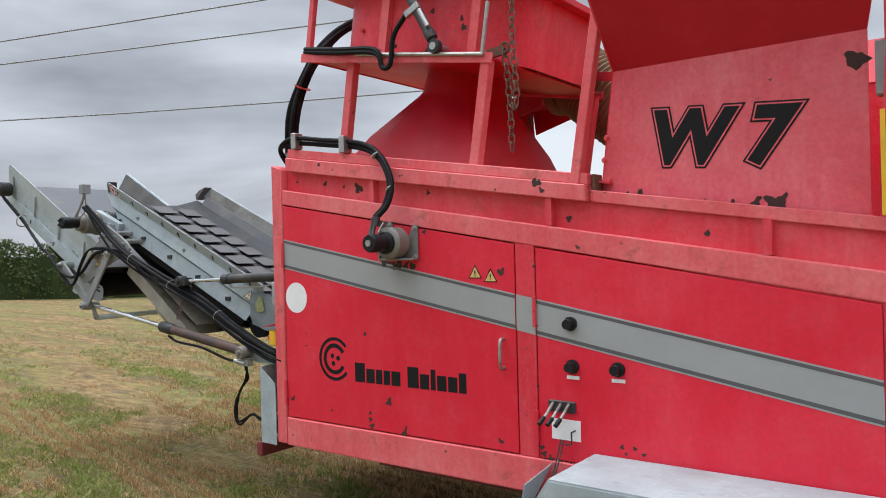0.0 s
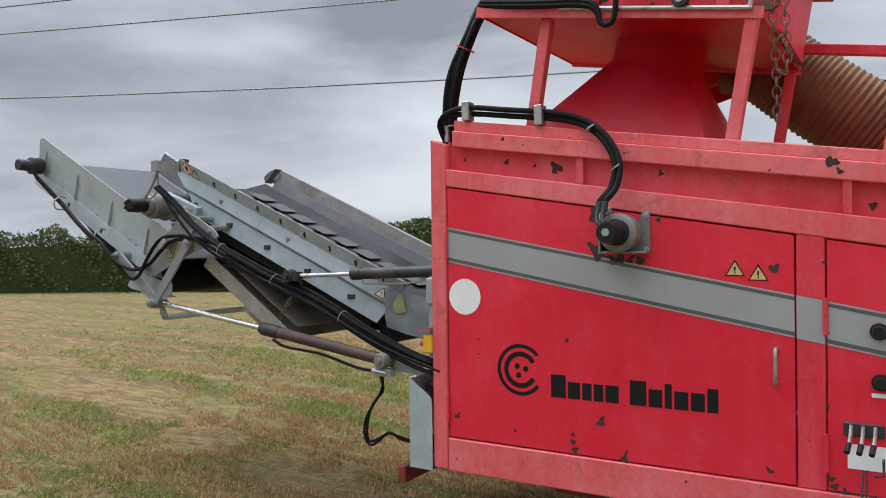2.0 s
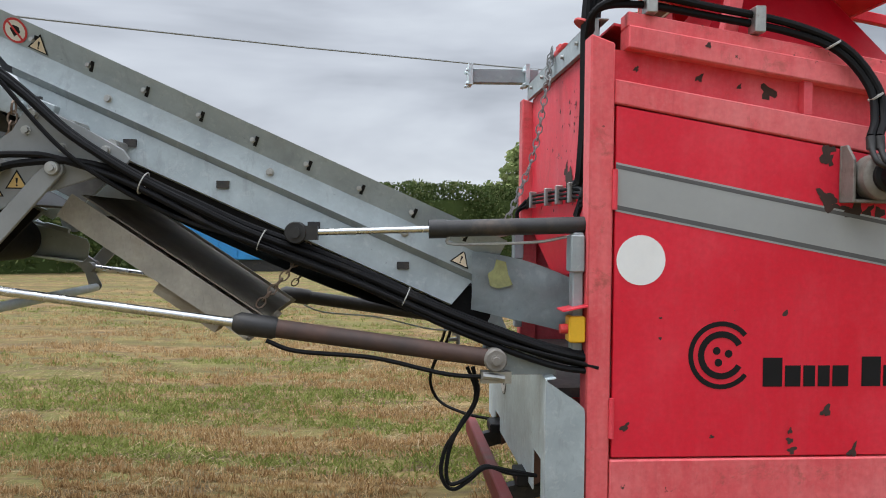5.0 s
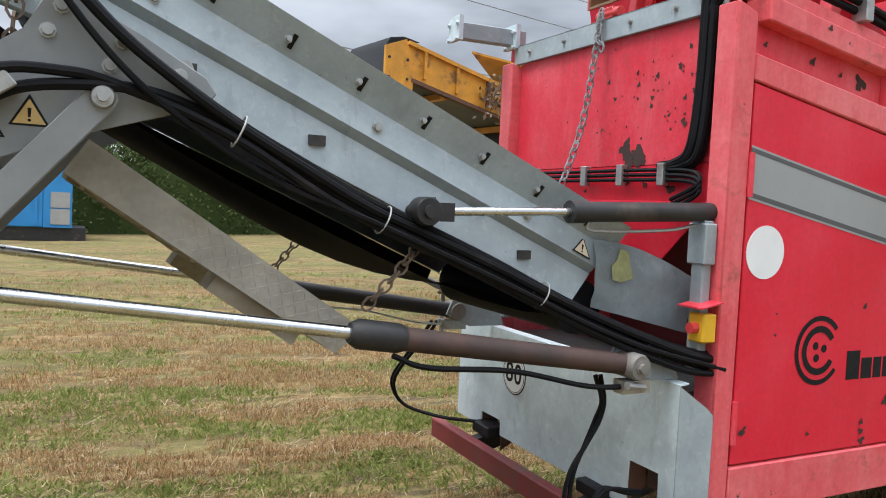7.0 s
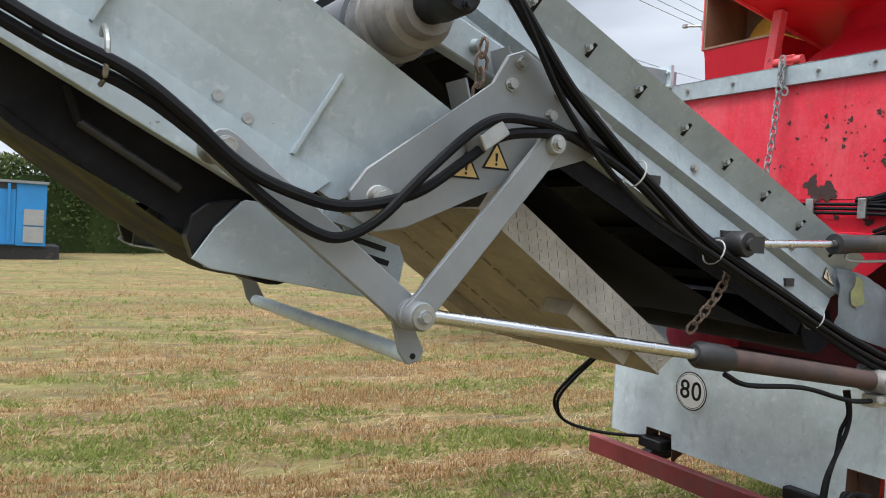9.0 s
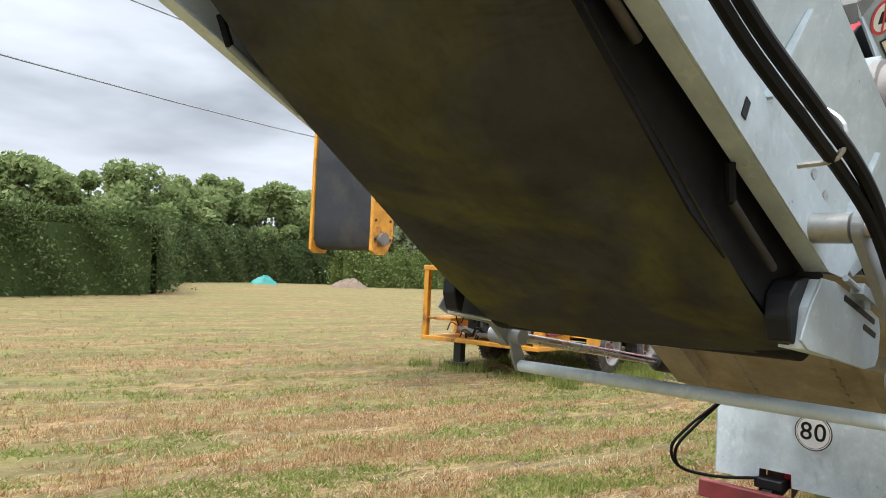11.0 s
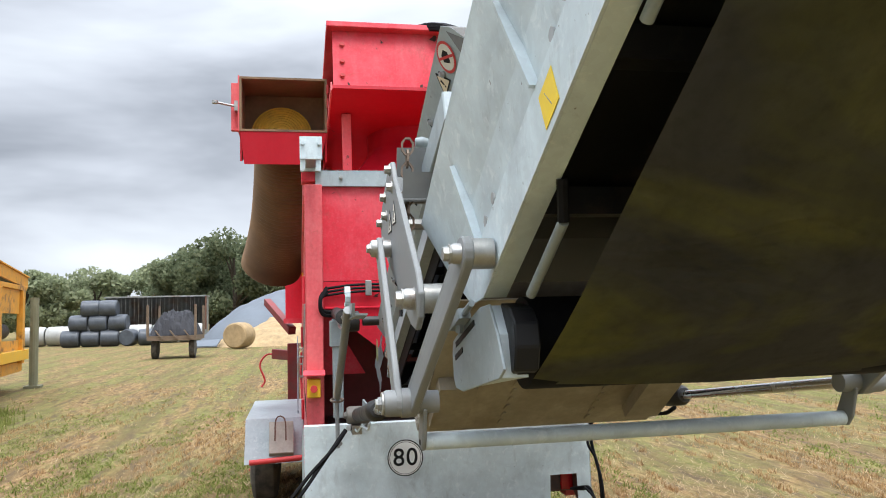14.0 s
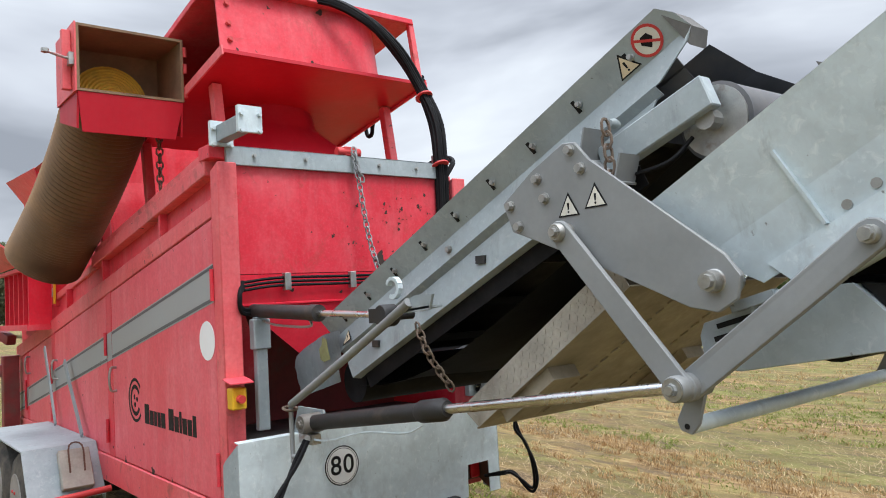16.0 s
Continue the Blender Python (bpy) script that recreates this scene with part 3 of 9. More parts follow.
def leaves(centres, size, rng, flat=0.0):
    """Small folded quads, one at each centre, turned at random. Returns vertices and faces."""
    c = np.asarray(centres)
    n = len(c)
    a = rng.normal(size=(n, 3))
    a[:, 2] *= 1 - flat
    a /= np.linalg.norm(a, axis=1)[:, None]
    b = np.cross(a, rng.normal(size=(n, 3)))
    b /= np.linalg.norm(b, axis=1)[:, None]
    s = size * rng.uniform(0.5, 1.4, n)[:, None]
    v = np.stack([c - a * s, c + b * s * 0.55, c + a * s, c - b * s * 0.55], 1).reshape(-1, 3)
    f = np.arange(4 * n).reshape(-1, 4)
    return v.tolist(), f.tolist()


# ---- the red wind sifter ----
GZ = -0.06          # ground level
WB = 1.61           # body width; the near side is y = 0, the other y = WB
CY = 0.693          # middle of the conveyors
sifter = thing("wind_sifter", (2.2, 0.8, GZ), "faded red trailer wind sifter with galvanised folding discharge conveyor", "machine")


def roof(x):
    return 2.445 - 0.154 * x


def beam_low(x):
    return 2.295 - 0.150 * x


def rail_top(x):
    return 2.166 - 0.158 * x


def door_top(x):
    return 2.07 - 0.166 * x


def mirror_y(bm):
    """Turns a part of the near side into its twin on the other side."""
    for v in bm.verts:
        v.co.y = WB - v.co.y
    return bm


FRONT = 5.3


def side_wall(other):
    M = mirror_y if other else (lambda b: b)
    sg = 1 if other else -1
    y0 = WB if other else 0.0
    # corner post, posts between the doors, sill and rails
    bm = bmesh.new()
    prism(bm, [(0, 0.45), (0.098, 0.45), (0.098, 2.29), (0, 2.325)], -0.004, 0.098)
    part("corner_post", M(bevelled(bm, 0.006)), RED_RAIL, sifter, smooth=True)
    for a, b in ((1.905, 2.018), (3.60, 3.70), (4.72, 4.80), (5.22, FRONT)):
        bm = bmesh.new()
        prism(bm, [(a, 0.632), (b, 0.632), (b, door_top(b)), (a, door_top(a))], 0.0, 0.07)
        part("door_post", M(bevelled(bm, 0.003)), RED, sifter)
    bm = bmesh.new()
    prism(bm, [(0.1, 0.445), (FRONT, 0.445), (FRONT, 0.63), (0.1, 0.63)], -0.008, 0.09)
    part("sill", M(bevelled(bm, 0.006)), RED_RAIL, sifter)
    bm = bmesh.new()
    prism(bm, [(0.1, door_top(0.1)), (FRONT, door_top(FRONT)), (FRONT, rail_top(FRONT)), (0.1, rail_top(0.1))], -0.003, 0.09)
    part("door_rail", M(bevelled(bm, 0.005)), RED_RAIL, sifter)
    # recessed strip with stiffeners, and the deep top beam
    bm = bmesh.new()
    prism(bm, [(0.1, rail_top(0.1)), (FRONT, rail_top(FRONT)), (FRONT, beam_low(FRONT)), (0.1, beam_low(0.1))], 0.05, 0.07)
    part("recessed_strip", M(bm), RED, sifter)
    for x in (0.88, 2.09, 3.15, 4.2):
        bm = bmesh.new()
        prism(bm, [(x, rail_top(x)), (x + 0.035, rail_top(x)), (x + 0.035, beam_low(x)), (x, beam_low(x))], 0.004, 0.049)
        part("stiffener", M(bm), RED, sifter)
    bm = bmesh.new()
    x1 = 2.325
    for a, b, t0, t1, ya, yb in ((0.15, x1, 0.0, 0.60, -0.012, 0.11), (0.15, x1, 0.60, 1.0, 0.012, 0.11)):
        z = lambda x, f: beam_low(x) + (roof(x) - beam_low(x)) * f
        prism(bm, [(a, z(a, t0)), (b, z(b, t0)), (b, z(b, t1)), (a, z(a, t1))], ya, yb)
    part("top_beam", M(bevelled(bm, 0.005)), RED_RAIL, sifter)
    bm = bmesh.new()
    prism(bm, [(x1 + 0.004, beam_low(x1)), (FRONT, beam_low(FRONT)), (FRONT, beam_low(FRONT) + 0.06), (x1 + 0.004, beam_low(x1) + 0.06)], 0.03, 0.12)
    part("hopper_ledge", M(bevelled(bm, 0.004)), RED_RAIL, sifter)
    # doors
    for a, b in ((0.108, 1.897), (2.026, 3.592), (3.708, 4.712), (4.808, 5.212)):
        bm = bmesh.new()
        prism(bm, [(a, 0.638), (b, 0.638), (b, door_top(b) - 0.008), (a, door_top(a) - 0.008)], 0.0, 0.03)
        # far doors take the paler red: their brighter light is in the colour
        door = part("door", M(bevelled(bm, 0.003)), RED_PALE if other else RED_DOOR, sifter, "pale pinkish red sheet-metal door" if other else "bright red sheet-metal door")
        # grey stripe with dark edges, one length a door
        s_top, s_bot = (lambda x: 1.841 - 0.1885 * x), (lambda x: 1.646 - 0.186 * x)
        m = basis((0, y0 + sg * 0.0005, 0), (-sg, 0, 0), (0, 0, 1))
        X = (lambda x: -sg * x)
        for lo, hi, mat, up in ((lambda x: s_bot(x), lambda x: s_top(x), STRIPE, 0.0012), (lambda x: s_top(x) - 0.024, lambda x: s_top(x) - 0.008, STRIPE_DARK, 0.002), (lambda x: s_bot(x) + 0.008, lambda x: s_bot(x) + 0.026, STRIPE_DARK, 0.002)):
            flat_poly("stripe", [(X(a), lo(a)), (X(b), lo(b)), (X(b), hi(b)), (X(a), hi(a))], m, mat, door, up)
        # hinges
        for z in (0.72, door_top(a) - 0.42):
            bm = bmesh.new()
            cyl(bm, (a - 0.006, -0.012, z), (a - 0.006, -0.012, z + 0.16), 0.011, 8)
            part("hinge", M(bm), RED, door)
        if a < 0.2 or other:
            hx = b - 0.075
            bm = bmesh.new()
            tube(bm, [(hx, 0, 1.24), (hx, -0.035, 1.235), (hx, -0.045, 1.16), (hx, -0.035, 1.09), (hx, 0, 1.085)], 0.009, 8, 5)
            part("handle", M(bm), STEEL, door, "bare steel pull handle", True)
    for a, b in ((1.905, 2.018), (3.60, 3.70), (4.72, 4.80)):
        m = basis((0, y0 + sg * 0.0005, 0), (-sg, 0, 0), (0, 0, 1))
        s_top, s_bot = (lambda x: 1.841 - 0.1885 * x), (lambda x: 1.646 - 0.186 * x)
        X = (lambda x: -sg * x)
        flat_poly("stripe", [(X(a), s_bot(a)), (X(b), s_bot(b)), (X(b), s_top(b)), (X(a), s_top(a))], m, STRIPE, sifter, 0.0012)
    # white disc, logo arcs and the row of blocks beside it
    face = basis((0, y0 + sg * 0.0006, 0), (-sg, 0, 0), (0, 0, 1))
    at = lambda x, z, up=0.0: face @ Matrix.Translation((-sg * x, z, up))
    flat_poly("white_disc", disc_pts(0.1, 36), at(0.216, 1.432), WHITE, sifter, 0.0015, "blank white round reflector disc")
    lx = 0.555 if not other else 1.42
    for r0, r1, g0, g1 in ((0.118, 0.138, 40, 322), (0.072, 0.098, 30, 330)):
        n = 26
        out = [(r1 * math.cos(radians(g0 + (g1 - g0) * i / n)), r1 * math.sin(radians(g0 + (g1 - g0) * i / n))) for i in range(n + 1)]
        inn = [(r0 * math.cos(radians(g0 + (g1 - g0) * i / n)), r0 * math.sin(radians(g0 + (g1 - g0) * i / n))) for i in range(n + 1)]
        bm = bmesh.new()
        mm = at(lx, 1.05, 0.0015)
        va, vb = [bm.verts.new(mm @ Vector((*p, 0))) for p in out], [bm.verts.new(mm @ Vector((*p, 0))) for p in inn]
        for i in range(n):
            bm.faces.new((va[i], va[i + 1], vb[i + 1], vb[i]))
        part("logo_arc", bm, INK, sifter)
    for dx, dz in ((-0.02, 0.018), (0.03, 0.006), (-0.012, -0.03)):
        flat_poly("logo_dot", disc_pts(0.016, 14), at(lx - sg * dx, 1.05 + dz), INK, sifter)
    widths = (0.082, 0.066, 0.05, 0.05, 0.068, -0.045, 0.082, 0.066, 0.034, 0.066, 0.064, 0.05)
    heights = (0.118, 0.086, 0.086, 0.086, 0.086, 0, 0.122, 0.086, 0.118, 0.086, 0.086, 0.112)
    u = 0.175
    k = 0.852 / (sum(abs(w) for w in widths) + 0.012 * 11)
    for w, h in zip(widths, heights):
        if w > 0:
            w2 = w * k
            flat_poly("lettering_block", [(u, -0.128), (u + w2, -0.128), (u + w2, -0.128 + h), (u, -0.128 + h)], at(lx, 1.05), INK, sifter)
            u += w2 + 0.012 * k
        else:
            u += -w * k
    # yellow stop switch under its little hood
    bm = bmesh.new()
    box(bm, (-0.07, 0.0, 1.10), (-0.004, 0.075, 1.205))
    sw = part("stop_switch", M(bevelled(bm, 0.006)), YELLOW, sifter, "yellow stop switch box on the corner post")
    bm = bmesh.new()
    cyl(bm, (-0.07, 0.037, 1.152), (-0.10, 0.037, 1.152), 0.02, 12)
    part("button", M(bm), RED_DOT, sw)
    bm = bmesh.new()
    slab(bm, [(0.0, -0.02, 1.245), (-0.10, -0.02, 1.225), (-0.10, 0.10, 1.225), (0.0, 0.10, 1.245)], (0, 0, 0.006))
    part("switch_hood", M(bm), RED, sw)


side_wall(False)
side_wall(True)

# holes and chipped paint on the near side
chip_rng = random.Random(4)


def paint_chips(spots, m, parent):
    bm = bmesh.new()
    for x, y, r in spots:
        pts = []
        lift = chip_rng.uniform(0.0008, 0.003)
        n = 15
        squash, turn = chip_rng.uniform(0.55, 1.0), chip_rng.uniform(0, math.pi)
        for i in range(n):
            g = 2 * math.pi * i / n
            k = r * (chip_rng.uniform(0.6, 1.15) + 0.25 * math.sin(3 * g + turn))
            a, b = k * math.cos(g), k * squash * math.sin(g)
            pts.append(bm.verts.new(m @ Vector((x + a * math.cos(turn) - b * math.sin(turn), y + a * math.sin(turn) + b * math.cos(turn), lift))))
        bm.faces.new(pts)
    part("paint_chips", bm, CHIP, parent)


near = basis((0, 0, 0), (1, 0, 0), (0, 0, 1))
paint_chips([(0.82, 1.22, 0.018), (1.0, 0.82, 0.03), (0.85, 0.70, 0.018), (0.85, 0.74, 0.016), (0.86, 0.66, 0.02), (1.12, 0.655, 0.035), (0.30, 1.20, 0.008), (0.30, 1.12, 0.008), (0.16, 0.76, 0.022), (0.52, 0.72, 0.01), (1.79, 0.69, 0.02), (1.815, 1.60, 0.026), (0.985, 1.885, 0.03), (0.97, 1.86, 0.035), (0.99, 1.84, 0.025), (0.975, 1.70, 0.04), (0.99, 1.67, 0.035), (1.04, 1.645, 0.035), (1.10, 1.64, 0.04), (1.16, 1.635, 0.03), (1.21, 1.635, 0.025), (1.29, 1.868, 0.018), (1.3, 1.83, 0.014), (1.24, 1.835, 0.02), (2.05, 0.66, 0.02), (2.09, 0.64, 0.02), (2.48, 0.75, 0.012), (2.5, 0.72, 0.01), (2.037, 0.69, 0.018), (2.046, 0.625, 0.02), (2.147, 0.622, 0.018), (2.20, 0.624, 0.014), (2.246, 0.626, 0.016), (2.323, 0.634, 0.016), (2.361, 0.626, 0.018), (2.546, 0.75, 0.012), (2.589, 0.728, 0.012), (2.025, 1.319, 0.012), (2.017, 1.629, 0.012), (2.026, 1.008, 0.012)], near, sifter)
paint_chips([(0.2, 2.2, 0.014), (0.46, 2.17, 0.022), (0.63, 2.14, 0.014), (0.75, 2.12, 0.036), (1.3, 2.06, 0.016), (2.2, 1.87, 0.018), (2.9, 1.77, 0.016)], basis((0, 0.0495, 0), (1, 0, 0), (0, 0, 1)), sifter)
paint_chips([(2.05, 2.06, 0.03), (2.08, 2.02, 0.02), (0.47, 2.29, 0.012), (1.8, 2.04, 0.008)], basis((0, -0.0125, 0), (1, 0, 0), (0, 0, 1)), sifter)

# body core: roof, floor, inside walls, rear panel
bm = bmesh.new()
slab(bm, [(0.12, 0.1, roof(0.12) - 0.03), (2.4, 0.1, roof(2.4) - 0.03), (2.4, WB - 0.1, roof(2.4) - 0.03), (0.12, WB - 0.1, roof(0.12) - 0.03)], (0, 0, -0.01))
part("roof_sheet", bm, RED, sifter)
bm = bmesh.new()
box(bm, (0.1, 0.1, 0.5), (FRONT - 0.02, WB - 0.1, 0.53))
part("floor_sheet", bm, MAROON, sifter)
bm = bmesh.new()
box(bm, (0.06, 0.1, 1.76), (0.075, WB - 0.1, 2.318))
part("rear_panel", bm, RED, sifter, "chipped red rear panel")
rear = basis((0.0595, 0, 0), (0, -1, 0), (0, 0, 1))
spots = [(-(0.2 + 0.5 * abs(chip_rng.gauss(0, 1)) % 0.9), chip_rng.uniform(1.86, 2.22), chip_rng.choice((0.005, 0.007, 0.012))) for _ in range(58)]
spots += [(-0.62 + chip_rng.uniform(-0.1, 0.1), 1.80 + chip_rng.uniform(-0.02, 0.05), 0.045) for _ in range(6)] + [(-0.2, 1.83, 0.04), (-0.18, 1.86, 0.03)]
paint_chips(spots, rear, sifter)
bm = bmesh.new()
box(bm, (0.062, 0.1, 1.605), (0.074, WB - 0.1, 1.757))
chute = part("rear_chute_sheet", bm, RED_DOOR, sifter, "bright red lower rear panel above the conveyor")
bm = bmesh.new()
box(bm, (0.03, 0.1, 1.597), (0.0615, WB - 0.1, 1.609))
part("chute_lip", bevelled(bm, 0.002), RED_DOOR, chute)
bm = bmesh.new()
slab(bm, [(0.04, 0.12, 1.596), (0.04, WB - 0.12, 1.596), (0.10, WB - 0.46, 1.33), (0.10, 0.46, 1.33)], (0.008, 0, 0.002))
part("chute_apron", bm, RED_DOOR, chute)
paint_chips([(-0.35, 1.66, 0.03), (-0.5, 1.68, 0.02), (-0.9, 1.65, 0.012), (-1.2, 1.67, 0.016), (-0.62, 1.70, 0.035)], basis((0.0615, 0, 0), (0, -1, 0), (0, 0, 1)), chute)
for a, b in ((0.1, 0.62), (WB - 0.1, WB - 0.62)):
    bm = bmesh.new()
    slab(bm, [(0.02, a, 1.62), (0.3, (a + b) / 2, 1.2), (0.3, a, 1.2)], (0.008, 0, 0))
    part("chute_cheek", bm, RED, sifter)
bm = bmesh.new()
box(bm, (0.75, 0.1, 0.55), (0.77, WB - 0.1, 1.9))
part("inner_bulkhead", bm, MAROON, sifter)
bm = bmesh.new()
box(bm, (FRONT - 0.02, 0.09, 0.45), (FRONT, WB - 0.09, 1.6))
part("front_panel", bm, RED, sifter)
bm = bmesh.new()
box(bm, (0.035, 0.10, 2.318), (0.058, WB - 0.06, 2.415))
box(bm, (0.035, 0.10, 2.408), (0.10, WB - 0.06, 2.415))
strip = part("galvanised_strip", bevelled(bm, 0.002), GALV_OLD, sifter, "galvanised cap strip along the rear edge")
bm = bmesh.new()
for y in (0.35, 0.62, 1.1, 1.4):
    bolt(bm, (0.034, y, 2.37), (-1, 0, 0), 0.009)
part("bolt_heads", bm, STEEL, strip)
# bracket arm at the far rear corner
bm = bmesh.new()
beam(bm, (0.10, 1.575, 2.465), (-0.32, 1.58, 2.46), 0.06, 0.085)
arm = part("bracket_arm", bevelled(bm, 0.004), GALV_DARK, sifter, "galvanised bracket arm with clamp plates")
for x, y in ((0.03, 1.576), (-0.31, 1.58)):
    bm = bmesh.new()
    box(bm, (x - 0.012, y - 0.06, 2.405), (x + 0.012, y + 0.06, 2.53))
    for dy in (-0.045, 0.045):
        bolt(bm, (x - 0.012, y + dy, 2.49), (-1, 0, 0), 0.01)
        bolt(bm, (x - 0.012, y + dy, 2.41), (-1, 0, 0), 0.01)
    part("clamp_plate", bm, GALV, arm)
bm = bmesh.new()
box(bm, (0.06, 1.50, 2.35), (0.2, 1.63, 2.42))
part("arm_foot", bevelled(bm, 0.004), RED, arm)
# red shackle pin and its chain
bm = bmesh.new()
cyl(bm, (0.07, 0.73, 2.44), (0.07, 0.88, 2.44), 0.028, 12)
box(bm, (0.045, 0.76, 2.416), (0.095, 0.84, 2.47))
pin = part("chain_pin", bevelled(bm, 0.003), RED_DOT, sifter, "red painted chain pin", True)
bm = bmesh.new()
chain(bm, [(0.015, 0.80, 2.44), (-0.02, 0.79, 2.2), (-0.08, 0.78, 1.9), (-0.22, 0.76, 1.55)], 0.05, 0.0045)
chain(bm, [(0.015, 0.80, 2.42), (0.0, 0.79, 2.33), (0.0, 0.765, 2.28)], 0.05, 0.0055)
part("chain", bm, GREY, pin, "weathered hanging chain")

# service hoses across the rear panel
bm = bmesh.new()
for k in range(3):
    z = 1.735 - 0.02 * k
    tube(bm, [(0.03, 1.50, z - 0.02), (0.02, 1.3, z), (0.02, 0.9, z), (0.02, 0.5, z), (0.02, 0.2, z - 0.01), (0.0, 0.14, z - 0.06), (0.02, 0.3, z - 0.12)], 0.0085, 6, 5)
rh = part("rear_hoses", bm, HOSE, sifter, "black hydraulic hoses in clips", True)
for y in (0.35, 0.6, 0.85, 1.25):
    bm = bmesh.new()
    box(bm, (-0.0, y - 0.018, 1.67), (0.035, y + 0.018, 1.76))
    part("hose_clip", bevelled(bm, 0.003), STEEL, rh)
bm = bmesh.new()
for k in range(2):
    tube(bm, [(0.03, 1.49, 1.72 - 0.03 * k), (-0.02, 1.53, 1.65), (0.0, 1.50, 1.58 - 0.02 * k), (0.06, 1.3, 1.6)], 0.012, 6, 6)
part("hose_loop", bm, HOSE, rh, smooth=True)

# galvanised tailboard with its lamps and the round speed disc
XT = -0.162
bm = bmesh.new()
slab(bm, [(XT, 0.0, 0.43), (XT, 0.075, 0.43), (XT, 0.08, 0.612), (XT, 0.24, 0.612), (XT, 0.245, 0.43), (XT, 1.185, 0.43), (XT, 1.19, 0.505), (XT, 1.37, 0.505), (XT, 1.375, 0.43), (XT, 1.63, 0.43), (XT, 1.63, 0.95), (XT, 0.0, 0.95)], (0.006, 0, 0))
tail = part("tailboard", bm, GALV, sifter, "galvanised tailboard carrying lamps and speed disc")
for y, s in ((0.0, -1), (1.63, 1)):
    bm = bmesh.new()
    slab(bm, [(XT, y + s * 0.006, 0.43), (XT, y + s * 0.006, 0.95), (-0.035, y + s * 0.012, 0.865), (-0.008, y + s * 0.012, 0.84), (-0.004, y + s * 0.012, 0.81), (-0.004, y + s * 0.012, 0.43)], (0, -s * 0.005, 0))
    part("tailboard_wing", bm, GALV_OLD, tail)
bm = bmesh.new()
slab(bm, [(XT, 0.0, 0.951), (XT, 1.63, 0.951), (-0.12, 1.63, 0.956), (-0.12, 0.0, 0.956)], (0, 0, 0.005))
part("tailboard_lip", bm, GALV, tail)
sign = basis((XT - 0.0006, 1.078, 0.76), (0, -1, 0), (0, 0, 1))
disc = flat_poly("speed_disc", disc_pts(0.1, 40), sign, INK, tail, 0.0015, "round white speed disc with black numerals")
flat_poly("disc_face", disc_pts(0.094, 40), sign @ Matrix.Translation((0, 0, 0.0015)), WHITE, disc, 0.0008)
flat_poly("disc_line", disc_pts(0.089, 40), sign @ Matrix.Translation((0, 0, 0.0023)), INK, disc, 0.0006)
flat_poly("disc_inside", disc_pts(0.086, 40), sign @ Matrix.Translation((0, 0, 0.0029)), WHITE, disc, 0.0006)
for digit, ox in (("8", -0.037), ("0", 0.037)):
    writing("numeral", text_mesh(digit, 0.135, 0.0012), INK, disc, sign @ Matrix.Translation((ox, 0, 0.0045)))
for y, z in ((0.16, 0.555), (1.28, 0.46)):
    bm = bmesh.new()
    box(bm, (XT + 0.10, y - 0.10, z - 0.06), (XT + 0.115, y + 0.085, z + 0.06))
    lamp = part("tail_lamp", bevelled(bm, 0.004), RUST, tail, "red tail lamp set back in a cut-out")
    bm = bmesh.new()
    box(bm, (XT + 0.085, y - 0.085, z - 0.05), (XT + 0.0995, y - 0.012, z + 0.05))
    part("lens", bevelled(bm, 0.004), RED_LENS, lamp)
    for side in (-1, 1):
        bm = bmesh.new()
        slab(bm, [(XT + 0.008, y + side * 0.09, z - 0.11), (XT + 0.008, y + side * 0.09, z + 0.055), (XT + 0.10, y + side * 0.09, z + 0.055), (XT + 0.10, y + side * 0.09, z - 0.06)], (0, side * 0.004, 0))
        part("lamp_cheek", bm, RUST, lamp)
# maroon underrun bar, its legs and hoses
bm = bmesh.new()
box(bm, (-0.30, 0.06, 0.30), (-0.245, 1.67, 0.40))
under_bar = part("underrun_bar", bevelled(bm, 0.006), MAROON, sifter, "maroon steel underrun bar")
for y in (0.42, 1.3):
    bm = bmesh.new()
    beam(bm, (-0.244, y, 0.35), (0.2, y, 0.46), 0.06, 0.08)
    part("bar_arm", bm, DARK_METAL, under_bar)
    bm = bmesh.new()
    box(bm, (-0.21, y - 0.08, 0.405), (-0.09, y + 0.08, 0.46))
    part("cable_box", bevelled(bm, 0.006), BLACK, under_bar)
bm = bmesh.new()
for dx in (0.0, 0.03):
    tube(bm, [(-0.42 - dx, 1.42, 0.97), (-0.44 - dx, 1.49, 0.88), (-0.50, 1.60 + dx, 0.74), (-0.52, 1.70 + dx, 0.60), (-0.46, 1.70, 0.48), (-0.32, 1.55, 0.44), (-0.2, 1.36, 0.455)], 0.0095, 6, 6)
part("trailing_cable", bm, HOSE, under_bar, smooth=True)
bm = bmesh.new()
for dx in (0.0, 0.022):
    tube(bm, [(-0.445 - dx, 0.09, 0.99), (-0.422 - dx * 0.5, 0.09, 0.90), (-0.439, 0.09 + dx, 0.827), (-0.492, 0.09, 0.746 + dx * 0.4), (-0.548 + dx * 0.7, 0.09, 0.666), (-0.570 + dx, 0.09, 0.573), (-0.551 + dx * 0.5, 0.09, 0.508 + dx * 0.5), (-0.512, 0.09, 0.489 + dx), (-0.454, 0.09, 0.525 + dx * 0.6), (-0.385, 0.09 + dx, 0.576), (-0.292, 0.09, 0.563 - dx * 0.5), (-0.17, 0.12, 0.53)], 0.0085, 6, 6)
part("drop_hose", bm, HOSE, under_bar, smooth=True)
